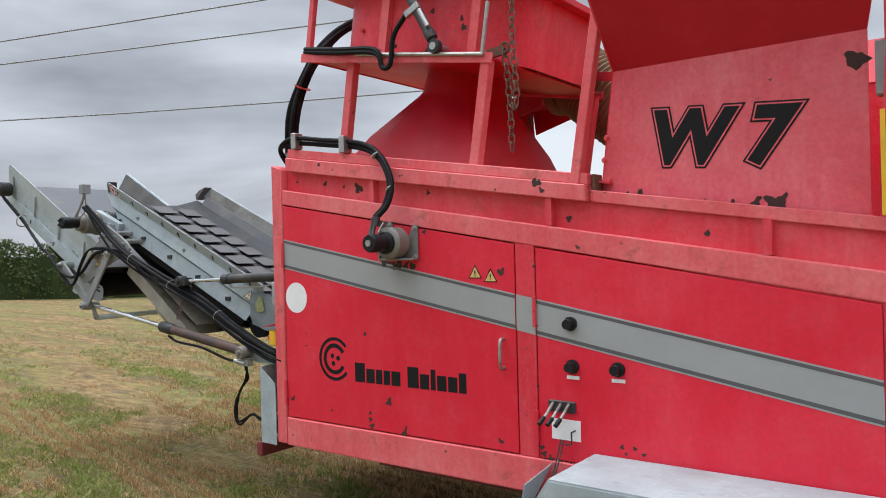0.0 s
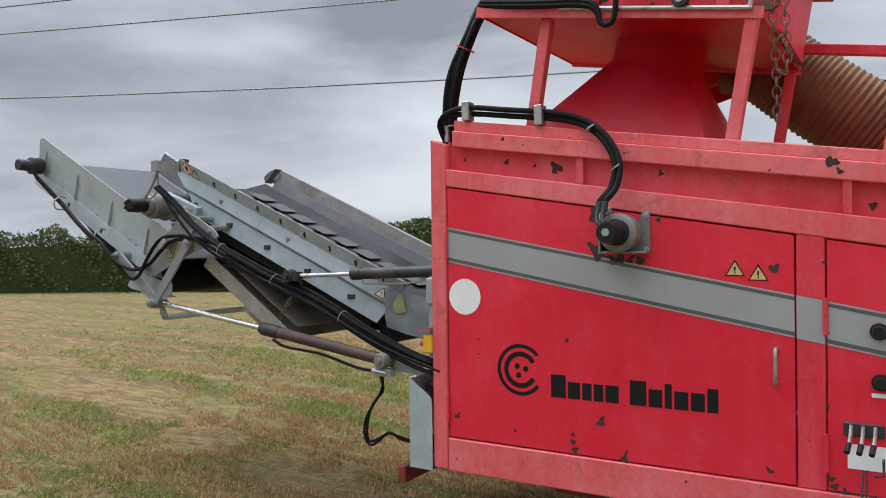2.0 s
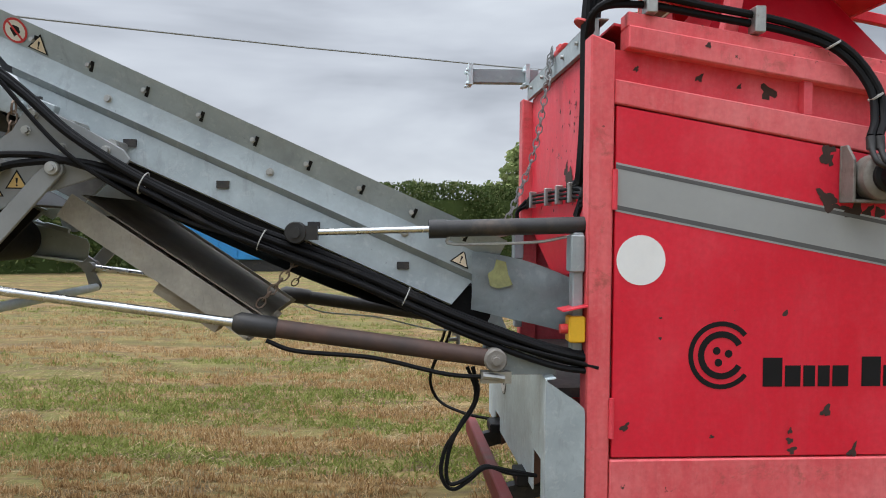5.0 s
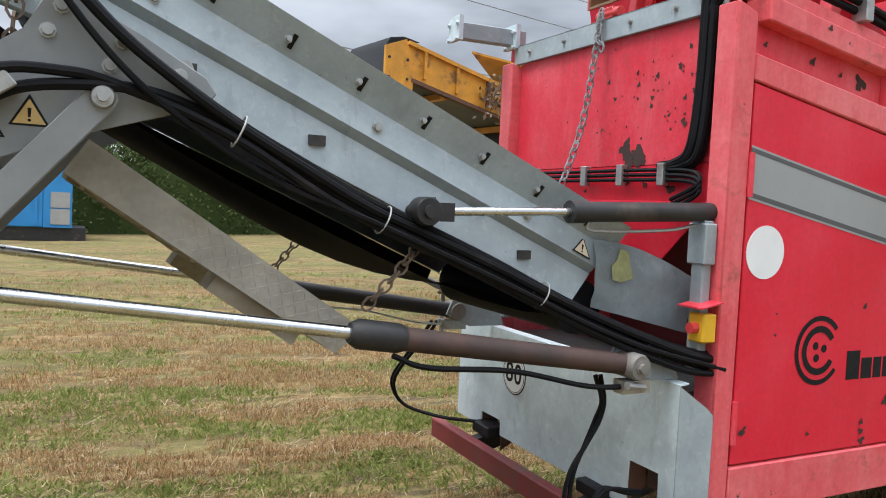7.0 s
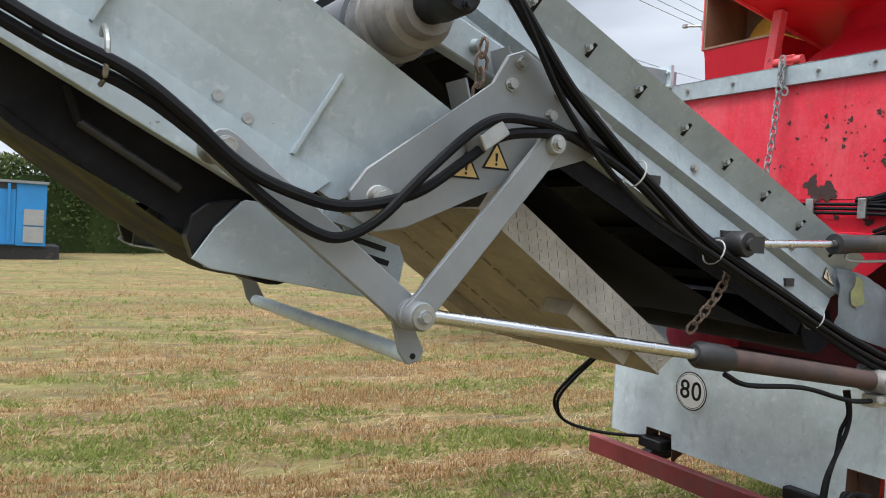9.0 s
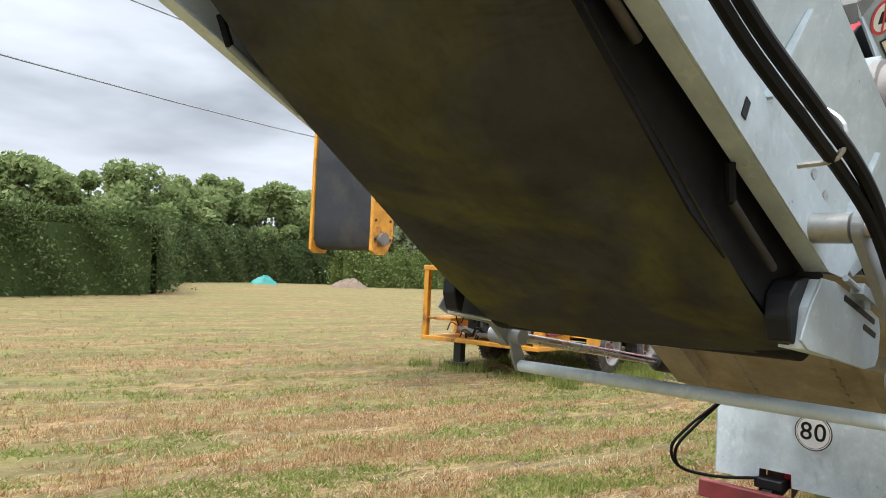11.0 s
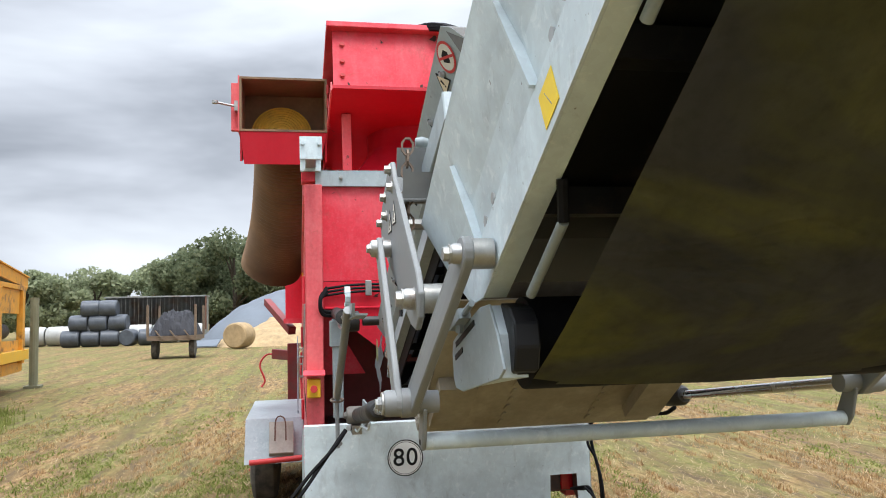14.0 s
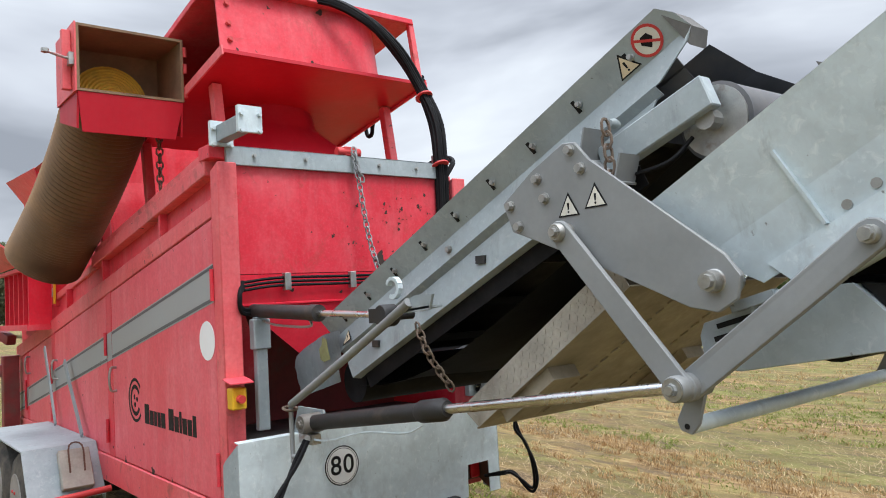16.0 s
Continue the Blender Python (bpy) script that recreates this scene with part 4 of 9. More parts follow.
# levers, knobs and plates on the second door of the near side
for x, z in ((2.222, 1.337), (2.227, 1.122), (2.47, 1.125)):
    bm = bmesh.new()
    lathe(bm, (x, 0, z), (x, -0.055, z), [(0, 0.036), (0.25, 0.036), (0.3, 0.022), (0.6, 0.022), (0.65, 0.027), (1, 0.024)], 16)
    part("knob", bm, BLACK, sifter, "black rotary knob", True)
    flat_poly("label_plate", [(x - 0.035, z - 0.065), (x + 0.035, z - 0.065), (x + 0.035, z - 0.047), (x - 0.035, z - 0.047)], near, WHITE, sifter)
bm = bmesh.new()
box(bm, (2.085, -0.012, 0.885), (2.24, -0.001, 0.945))
block = part("valve_block", bevelled(bm, 0.006), DARK_METAL, sifter, "recessed valve block with three levers")
for i, x in enumerate((2.115, 2.16, 2.205)):
    bm = bmesh.new()
    tube(bm, [(x, -0.01, 0.93), (x, -0.06, 0.90), (x - 0.005, -0.11, 0.865)], 0.008, 8, 4)
    part("lever", bm, STEEL, block, smooth=True)
    bm = bmesh.new()
    cyl(bm, (x - 0.004, -0.10, 0.872), (x - 0.01, -0.14, 0.845), 0.012, 10)
    part("lever_grip", bm, BLACK, block)
flat_poly("white_plate", [(2.10, 0.745), (2.262, 0.745), (2.262, 0.85), (2.10, 0.85)], near, WHITE, sifter, 0.003, "white instruction plate")
bm = bmesh.new()
tube(bm, [(2.235, -0.01, 0.80), (2.235, -0.05, 0.80), (2.235, -0.05, 0.74), (2.20, -0.05, 0.735)], 0.005, 6, 1)
tube(bm, [(2.16, -0.02, 0.75), (2.155, -0.06, 0.66), (2.15, -0.12, 0.56)], 0.004, 6, 4)
tube(bm, [(2.175, -0.02, 0.75), (2.17, -0.06, 0.66), (2.16, -0.12, 0.56)], 0.004, 6, 4)
part("wire_hooks", bm, DARK_METAL, sifter)
for x, z in ((1.648, 1.602), (1.748, 1.582)):
    warning_triangle(sifter, basis((x, -0.0006, z), (1, 0, 0), (0, 0, 1)), 0.088, TAN)
flat_poly("sill_sticker", [(1.965, 0.46), (2.02, 0.46), (2.02, 0.52), (1.965, 0.52)], basis((0, -0.0085, 0), (1, 0, 0), (0, 0, 1)), YELLOW, sifter)

# hydraulic motor on the first door, in its folded bracket
MX, MZ = 1.14, 1.772
bm = bmesh.new()
slab(bm, [(1.03, -0.004, 1.672), (1.262, -0.004, 1.672), (1.262, -0.004, 1.875), (1.225, -0.004, 1.875), (1.20, -0.004, 1.80), (1.075, -0.004, 1.80), (1.07, -0.004, 1.90), (1.03, -0.004, 1.90)], (0, -0.014, 0))
motor = part("drive_motor", bevelled(bm, 0.003), CAST, sifter, "grimy cast drive motor bolted through the door")
bm = bmesh.new()
slab(bm, [(1.03, -0.018, 1.67), (1.03, -0.018, 1.90), (1.03, -0.05, 1.90), (1.03, -0.10, 1.84), (1.03, -0.10, 1.67)], (0.012, 0, 0))
slab(bm, [(1.0425, -0.018, 1.67), (1.262, -0.018, 1.67), (1.262, -0.06, 1.67), (1.20, -0.10, 1.67), (1.0425, -0.10, 1.67)], (0, 0, 0.012))
part("bracket_flange", bevelled(bm, 0.002), CAST, motor)
bm = bmesh.new()
lathe(bm, (MX, -0.018, MZ), (MX, -0.15, MZ), [(0, 0.07), (0.25, 0.07), (0.28, 0.092), (0.9, 0.094), (0.94, 0.088), (1, 0.074)], 26)
part("gear_housing", bm, CAST, motor, smooth=True)
bm = bmesh.new()
lathe(bm, (MX, -0.149, MZ), (MX, -0.30, MZ), [(0, 0.064), (0.12, 0.064), (0.16, 0.047), (0.55, 0.047), (0.58, 0.053), (0.92, 0.053), (1, 0.046)], 22)
part("hydraulic_motor", bm, BLACK, motor, smooth=True)
bm = bmesh.new()
cyl(bm, (MX, -0.30, MZ), (MX, -0.308, MZ), 0.020, 6)
part("end_bolt", bm, STEEL, motor)
bm = bmesh.new()
for x, z in ((1.05, 1.875), (1.245, 1.855), (1.245, 1.69)):
    bolt(bm, (x, -0.018, z), (0, -1, 0), 0.011)
part("bolt_heads", bm, STEEL, motor)
bm = bmesh.new()
for dx, dy in ((0.0, 0.0), (0.03, -0.01)):
    tube(bm, [(MX - 0.035 + dx, -0.20 + dy, MZ + 0.03), (MX - 0.075 + dx, -0.20 + dy, MZ + 0.045), (MX - 0.085 + dx, -0.18 + dy, MZ + 0.085), (MX - 0.082 + dx, -0.165 + dy, MZ + 0.125)], 0.011, 10, 4)
    cyl(bm, (MX - 0.082 + dx, -0.165 + dy, MZ + 0.10), (MX - 0.080 + dx, -0.155 + dy, MZ + 0.15), 0.0175, 10)
part("hose_fitting", bm, DARK_METAL, motor, "grimy hydraulic elbow fittings", True)
bm = bmesh.new()
for dx, dy in ((0.0, 0.0), (0.03, -0.01)):
    tube(bm, [(0.02 + dx, 0.16, 2.30), (0.03, 0.06, 2.43), (0.2, 0.035 + dy * 2, 2.455 + dx), (0.5, 0.03 + dy * 2, 2.415 + dx), (0.82, 0.02 + dy, 2.36 + dx), (1.0 + dx * 0.7, -0.03 + dy, 2.275 + dx * 0.5), (1.105 + dx * 0.9, -0.07 + dy, 2.13), (1.105 + dx, -0.11 + dy, 2.0), (MX - 0.080 + dx, -0.155 + dy, MZ + 0.15)], 0.0155, 9, 7)
mh = part("motor_hoses", bm, HOSE, motor, "black hydraulic hoses strapped in a bundle", True)
for x, y, z in ((0.24, 0.03, 2.46), (0.68, 0.025, 2.395)):
    bm = bmesh.new()
    box(bm, (x - 0.022, y - 0.05, z - 0.05), (x + 0.022, y + 0.02, z + 0.055))
    part("hose_clip", bevelled(bm, 0.004), STEEL, mh)
for x, y, z in ((0.975, -0.02, 2.30), (1.125, -0.07, 2.09)):
    bm = bmesh.new()
    lathe(bm, (x - 0.002, y - 0.012, z + 0.003), (x + 0.002, y - 0.012, z - 0.003), [(0, 0.031), (1, 0.031)], 12)
    part("cable_tie", bm, TIE, mh)

# ---- the tilted frame and hood on the roof ----
TILT = radians(9.5)
UX, WX = Vector((math.cos(TILT), 0, -math.sin(TILT))), Vector((math.sin(TILT), 0, math.cos(TILT)))
O_TOP = Vector((0.15, 0, 2.42))


def top(u, y, w):
    return O_TOP + UX * u + WX * w + Vector((0, y, 0))


def top_box(bm, u0, u1, y0, y1, w0, w1):
    hexa(bm, [top(u0, y0, w0), top(u1, y0, w0), top(u1, y1, w0), top(u0, y1, w0), top(u0, y0, w1), top(u1, y0, w1), top(u1, y1, w1), top(u0, y1, w1)])


for u, y, w0, w1 in ((0.452, 0.10, 0.0, 0.585), (1.50, 0.06, 0.0, 0.60), (0.452, 1.32, 0.0, 0.585), (1.50, 1.40, 0.0, 0.60)):
    bm = bmesh.new()
    top_box(bm, u - 0.03, u + 0.03, y - 0.03, y + 0.03, w0, w1)
    part("hood_post", bevelled(bm, 0.004), RED_RAIL, sifter)
bm = bmesh.new()
top_box(bm, 2.115, 2.165, 0.0, 0.06, -0.10, 1.0)
part("hood_post", bevelled(bm, 0.004), RED_RAIL, sifter)
bm = bmesh.new()
top_box(bm, 2.115, 2.165, 1.5, 1.56, -0.06, 1.0)
part("hood_post", bevelled(bm, 0.004), RED_RAIL, sifter)
bm = bmesh.new()
top_box(bm, 0.05, 0.09, 0.05, 0.09, 0.60, 1.05)
part("hood_post", bevelled(bm, 0.004), RED_RAIL, sifter)
for y, a, b in ((1.4, 1.5, 2.4),):
    bm = bmesh.new()
    top_box(bm, a, b, y, y + 0.05, 0.70, 0.76)
    part("hood_rail", bevelled(bm, 0.004), RED, sifter)
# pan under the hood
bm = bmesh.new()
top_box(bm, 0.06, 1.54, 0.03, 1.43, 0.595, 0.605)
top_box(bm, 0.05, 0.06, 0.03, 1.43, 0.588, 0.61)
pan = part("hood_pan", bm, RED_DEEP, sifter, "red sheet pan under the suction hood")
for y0, y1 in ((0.02, 0.03), (1.43, 1.44)):
    bm = bmesh.new()
    top_box(bm, 0.05, 1.55, y0, y1, 0.575, 0.63)
    part("pan_rim", bm, RED_RAIL, pan)
bm = bmesh.new()
tube(bm, [top(0.55, 0.012, 0.62), top(1.50, 0.012, 0.62)], 0.012, 8, 1)
tube(bm, [top(1.49, 0.012, 0.62), top(1.49, 0.012, 0.9)], 0.012, 8, 1)
part("conduit", bm, STEEL, pan, "bare metal conduit pipe")
# neck and flared funnel between the pan and the roof
bm = bmesh.new()
prof = [(0.595, 0.25, 0.34), (0.47, 0.25, 0.34), (0.44, 0.262, 0.35), (0.14, 0.415, 0.50), (-0.02, 0.495, 0.58)]
uc, yc, seg = 0.868, 0.80, 32
rows = []
for w, ru, ry in prof:
    sq = min(0.94, max(0.0, (0.52 - w) / 0.3))
    row = []
    for i in range(seg):
        g = 2 * math.pi * i / seg
        c, s = math.cos(g), math.sin(g)
        k = 1 / max(abs(c), abs(s))
        k = 1 + (k - 1) * sq
        row.append(bm.verts.new(top(uc + ru * c * k, yc + ry * s * k, w)))
    rows.append(row)
for a, b in zip(rows, rows[1:]):
    for i in range(seg):
        bm.faces.new((a[i], a[(i + 1) % seg], b[(i + 1) % seg], b[i]))
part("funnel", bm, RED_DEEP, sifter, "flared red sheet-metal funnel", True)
# hood box: open to the far side, rear wall rounded at the near corner
bm = bmesh.new()
arc = [(0.10, 1.42), (0.10, 0.62)] + [(0.10 + 0.40 * (1 - math.cos(radians(g))), 0.62 - 0.46 * math.sin(radians(g))) for g in range(10, 91, 10)] + [(1.28, 0.16)] + [(1.28 + 0.3 * math.sin(radians(g)), 0.16 + 0.3 * (1 - math.cos(radians(g)))) for g in range(15, 91, 15)] + [(1.58, 1.20)]
mid = Vector((0.85, 0.9))
inner = [(u + (0.012 if u < 0.85 else -0.012), y + (0.012 if y < 1.3 else 0)) for u, y in arc]
four = [[bm.verts.new(top(u, y, w)) for u, y in line] for line, w in ((arc, 0.607), (arc, 1.019), (inner, 1.019), (inner, 0.607))]
for a, b in zip(four, four[1:] + four[:1]):
    for i in range(len(arc) - 1):
        bm.faces.new((a[i], a[i + 1], b[i + 1], b[i]))
for i in (0, len(arc) - 1):
    bm.faces.new([r[i] for r in four])
hood = part("suction_hood", bm, RED, sifter, "red suction hood with an open brown-lined side", True)
bm = bmesh.new()
top_box(bm, 0.04, 1.66, 0.06, 1.46, 1.02, 1.06)
part("hood_lid", bevelled(bm, 0.004), RED, hood)
bm = bmesh.new()
top_box(bm, 0.13, 1.55, 0.5, 0.512, 0.61, 1.015)
top_box(bm, 0.118, 0.122, 0.5, 1.40, 0.61, 1.015)
top_box(bm, 0.125, 1.54, 0.52, 1.40, 0.608, 0.614)
part("hood_lining", bm, BOX_RUST, hood)
bm = bmesh.new()
for w in (0.70, 0.80, 0.92):
    bolt(bm, top(0.098, 1.36, w), -UX, 0.014)
bolt(bm, top(0.45, 0.158, 0.8), (0, -1, 0), 0.012)
part("bolt_heads", bm, RED_DOT, hood)
for u in (0.66, 1.34):
    bm = bmesh.new()
    top_box(bm, u - 0.03, u + 0.03, 0.115, 0.158, 0.61, 1.02)
    part("hood_stiffener", bm, RED_RAIL, hood)
m_hood = basis(top(0, 0.159, 0), UX, WX)
paint_chips([(0.72, 0.70, 0.03), (0.98, 0.66, 0.03), (1.0, 0.9, 0.02), (0.6, 0.62, 0.02), (1.22, 0.85, 0.018), (1.24, 0.80, 0.022)], m_hood, hood)
m_hr = basis(top(0.097, 0, 0), (0, -1, 0), WX)
paint_chips([(-0.8, 0.62, 0.03), (-0.85, 0.625, 0.03), (-1.32, 0.63, 0.02), (-1.1, 0.95, 0.015), (-0.75, 0.99, 0.025)], m_hr, hood)
# little ram with its hose on the hood's near side
bm = bmesh.new()
a, b = top(1.16, 0.02, 0.67), top(0.85, 0.02, 1.05)
lathe(bm, a, b, [(0, 0.02), (0.08, 0.02), (0.1, 0.034), (0.2, 0.036), (0.22, 0.03), (1, 0.03)], 16)
ram = part("hood_ram", bm, DARK_METAL, sifter, "short black hydraulic ram", True)
bm = bmesh.new()
lathe(bm, top(1.17, -0.02, 0.66), top(1.17, 0.10, 0.66), [(0, 0.04), (0.3, 0.042), (0.32, 0.02), (1, 0.02)], 18)
part("ram_eye", bm, DARK_METAL, ram, smooth=True)
bm = bmesh.new()
cyl(bm, top(1.17, -0.026, 0.66), top(1.17, 0.11, 0.66), 0.022, 14)
part("ram_pin", bm, STEEL, ram, smooth=True)
bm = bmesh.new()
beam(bm, top(0.93, 0.0, 0.84), top(1.02, 0.0, 0.90), 0.03, 0.04)
cyl(bm, top(1.03, -0.008, 0.87), top(1.11, -0.008, 0.77), 0.016, 10)
part("ram_valve", bevelled(bm, 0.003), STEEL, ram, "bare metal valve block")
bm = bmesh.new()
for k in range(2):
    tube(bm, [top(0.07, 0.03, 0.64 + 0.02 * k), top(0.4, 0.0, 0.63 + 0.02 * k), top(0.72, -0.01, 0.625 + 0.02 * k), top(0.80, -0.015, 0.54), top(0.86, -0.015, 0.56), top(0.86, -0.01, 0.72), top(0.925, 0.0, 0.84)], 0.015, 8, 6)
part("ram_hose", bm, HOSE, ram, smooth=True)
# chains hanging at the near side
bm = bmesh.new()
chain(bm, [(1.80, 0.12, 2.80), (1.812, 0.14, 2.55), (1.815, 0.15, 2.26)], 0.060, 0.0048)
chain(bm, [(1.86, 0.12, 3.3), (1.85, 0.12, 2.9), (1.862, 0.13, 2.56), (1.845, 0.13, 2.50), (1.815, 0.15, 2.53)], 0.060, 0.0048)
part("chain", bm, RUST_CHAIN, hood, "rusty lifting chain")
bm = bmesh.new()
beam(bm, (1.70, 0.10, 2.80), (1.80, 0.115, 2.815), 0.02, 0.05)
tube(bm, [(1.80 + 0.028 * math.cos(g * 0.628), 0.12, 2.825 + 0.028 * math.sin(g * 0.628)) for g in range(11)], 0.009, 7, 2)
part("chain_eye", bm, RUST, hood)
bm = bmesh.new()
chain(bm, [top(0.95, 1.50, 0.42), top(0.95, 1.52, 0.1)], 0.062, 0.0065)
part("chain", bm, RUST_CHAIN, hood, "rusty lifting chain")
# hose bundle climbing from the rear corner to the hood, over its lid
bm = bmesh.new()
for k in range(9):
    dx, dy = 0.025 * (k % 3), 0.023 * (k // 3) + 0.007 * (k % 2)
    tube(bm, [(0.042 - dx * 0.25, 0.34 + dy, 1.725 + dy * 0.3 + dx * 0.3), (0.04 - dx * 0.25, 0.25 + dy, 1.735 + dy * 0.3 + dx * 0.3), (0.035 - dx * 0.4, 0.165 + dy, 1.80 + dy * 0.4), (0.045 - dx * 0.5, 0.14 + dy, 2.05), (0.06 - dx * 0.8, 0.13 + dy, 2.45), (0.11 - dx, 0.12 + dy, 2.70), (0.175 - dx * 0.5, 0.17 + dy, 2.94), (0.20 - dx * 0.5, 0.31 + dy, 3.14 + dx * 0.4), (0.24, 0.50 + dy * 0.7, 3.31 + dx * 0.6), (0.36, 0.74 + dy * 0.7, 3.43 + dx * 0.6), (0.6, 0.96 + dy * 0.7, 3.42 + dx * 0.5), (0.75, 1.02 + dy * 0.7, 3.36 + dx * 0.5)], 0.0155, 7, 7)
part("hose_bundle", bm, HOSE, sifter, "thick bundle of black hoses", True)
bm = bmesh.new()
for p, r in (((0.14, 0.175, 2.86), 0.062), ((0.025, 0.17, 2.40), 0.062)):
    lathe(bm, Vector(p) - Vector((0.002, 0, 0.004)), Vector(p) + Vector((0.002, 0, 0.004)), [(0, r * 0.92), (1, r * 0.92)], 16)
part("hose_straps", bm, RED_DOT, sifter)

# hinged duct box swung out on the far side, and the spiral suction hose
XB = 0.87
bm = bmesh.new()
box(bm, (XB, 1.44, 3.215), (XB + 0.42, 2.04, 3.23))
duct = part("duct_box", bm, BOX_RUST, sifter, "open rust-brown duct box swung out on its hinge")
bm = bmesh.new()
for lo_, hi_ in (((XB, 1.44, 2.845), (XB + 0.03, 2.04, 2.86)), ((XB, 1.44, 2.8605), (XB + 0.42, 1.455, 3.2145)), ((XB, 2.025, 2.8605), (XB + 0.42, 2.04, 3.2145))):
    box(bm, lo_, hi_)
part("duct_box_sides", bm, BOX_RUST, duct)
bm = bmesh.new()
box(bm, (XB + 0.42, 1.44, 2.845), (XB + 0.43, 2.04, 3.23))
part("duct_back", bm, BOX_RUST, duct)
bm = bmesh.new()
slab(bm, [(XB + 0.004, 1.445, 2.843), (XB + 0.004, 2.035, 2.843), (XB + 0.03, 2.01, 2.62), (XB + 0.03, 1.49, 2.62)], (0.008, 0, 0))
part("duct_apron", bm, RED_DEEP, duct)
for ya, yb in ((1.444, 1.456), (2.026, 2.038)):
    bm = bmesh.new()
    slab(bm, [(XB + 0.014, ya, 2.843), (XB + 0.42, ya, 2.843), (XB + 0.42, ya, 2.75), (XB + 0.04, ya, 2.64)], (0, yb - ya, 0))
    part("duct_cheek", bm, RED_DEEP, duct)
bm = bmesh.new()
for z in (2.9, 3.05, 3.15):
    cyl(bm, (XB - 0.008, 1.432, z - 0.03), (XB - 0.008, 1.432, z + 0.03), 0.012, 8)
part("duct_hinge", bm, RED_DOT, duct)
bm = bmesh.new()
tube(bm, [(XB + 0.04, 2.04, 3.03), (XB + 0.03, 2.10, 3.03), (XB - 0.01, 2.20, 3.04)], 0.008, 6, 3)
lathe(bm, (XB - 0.01, 2.20, 3.03), (XB - 0.01, 2.20, 3.05), [(0, 0.02), (1, 0.02)], 10)
box(bm, (XB + 0.01, 2.04, 2.99), (XB + 0.06, 2.075, 3.06))
part("eye_bolt", bm, STEEL, duct)
line = curve_pts([(XB + 0.435, 1.715, 2.985), (1.47, 1.705, 2.955), (1.79, 1.725, 2.685), (2.19, 1.775, 2.375), (2.44, 1.84, 2.15), (2.56, 1.885, 2.02)], 52)
bm = bmesh.new()
s, u = axes_for(line[1] - line[0])
rows = []
for i, p in enumerate(line):
    d = (line[min(i + 1, len(line) - 1)] - line[max(i - 1, 0)]).normalized()
    s = (s - d * s.dot(d)).normalized()
    u = s.cross(d)
    r = 0.263 + (0.007, 0.002, -0.006, 0.002)[i % 4]
    rows.append(ring(bm, p, s, u, r, 28))
for a, b in zip(rows, rows[1:]):
    for i in range(28):
        bm.faces.new((a[i], a[(i + 1) % 28], b[(i + 1) % 28], b[i]))
bm.faces.new(rows[-1])
hose = part("suction_hose", bm, HOSE_BROWN, sifter, "wide tan spiral suction hose", True)
bm = bmesh.new()
rings = [(0, 0.225), (0.30, 0.225)]
for i in range(9):
    rings += [(0.36 + 0.07 * i, 0.222 - 0.021 * i), (0.34 + 0.07 * i, 0.212 - 0.021 * i)]
lathe(bm, (XB + 0.415, 1.76, 2.90), (XB + 0.30, 1.76, 2.91), rings, 32)
bmesh.ops.bisect_plane(bm, geom=list(bm.verts) + list(bm.edges) + list(bm.faces), plane_co=(0, 0, 2.846), plane_no=(0, 0, 1), clear_inner=True)
part("hose_lining", bm, HOSE_YELLOW, hose, "ribbed yellow lining of the hose end")
bm = bmesh.new()
box(bm, (XB + 0.031, 1.456, 2.832), (XB + 0.42, 2.024, 2.844))
part("duct_floor", bm, RED_DEEP, duct)
bm = bmesh.new()
box(bm, (XB - 0.004, 2.0405, 2.842), (XB + 0.43, 2.05, 3.235))
part("duct_skin", bm, RED_RAIL, duct)
bm = bmesh.new()
box(bm, (XB + 0.06, 2.052, 2.86), (XB + 0.10, 2.10, 3.20))
part("duct_stile", bevelled(bm, 0.003), RED_RAIL, duct)

# ---- feed hopper with the large emblem ----
bm = bmesh.new()
slab(bm, [(2.34, 0.15, 1.985), (3.545, 0.15, 1.768), (3.545, 0.15, 2.60), (2.42, 0.15, 2.60)], (0, 0.012, 0))
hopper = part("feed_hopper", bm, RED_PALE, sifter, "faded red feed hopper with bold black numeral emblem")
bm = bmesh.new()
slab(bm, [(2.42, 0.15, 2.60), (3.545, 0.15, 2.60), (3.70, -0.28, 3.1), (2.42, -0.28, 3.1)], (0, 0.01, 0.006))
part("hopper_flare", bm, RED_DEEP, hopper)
bm = bmesh.new()
slab(bm, [(2.34, 0.162, 1.985), (2.42, 0.162, 2.60), (2.42, -0.28, 3.1), (2.42, 1.72, 2.9), (2.42, 1.45, 2.60), (2.34, 1.45, 1.985)], (-0.012, 0, 0.0))
part("hopper_end", bm, RED, hopper)
bm = bmesh.new()
slab(bm, [(2.34, 1.462, 1.985), (3.545, 1.462, 1.768), (3.545, 1.462, 2.60), (2.42, 1.462, 2.60)], (0, -0.01, 0))
part("hopper_side", bm, RED, hopper)
bm = bmesh.new()
slab(bm, [(2.42, 1.45, 2.60), (3.545, 1.45, 2.60), (3.70, 1.72, 2.9), (2.42, 1.72, 2.9)], (0, -0.01, 0.006))
part("hopper_flare", bm, RED_DEEP, hopper)
bm = bmesh.new()
slab(bm, [(3.56, 0.16, 1.77), (3.56, 1.45, 1.77), (3.70, 1.72, 2.9), (3.70, -0.28, 3.1)], (0.012, 0, 0))
part("hopper_end", bm, RED, hopper)
bm = bmesh.new()
for x, z in ((2.36, 2.16), (2.375, 2.27), (2.385, 2.06)):
    bolt(bm, (x, 0.149, z), (0, -1, 0), 0.012)
part("bolt_heads", bm, RED_RAIL, hopper)
emb = basis((2.91, 0.1488, 2.21), (1, 0, -0.075), (0.075, 0, 1))
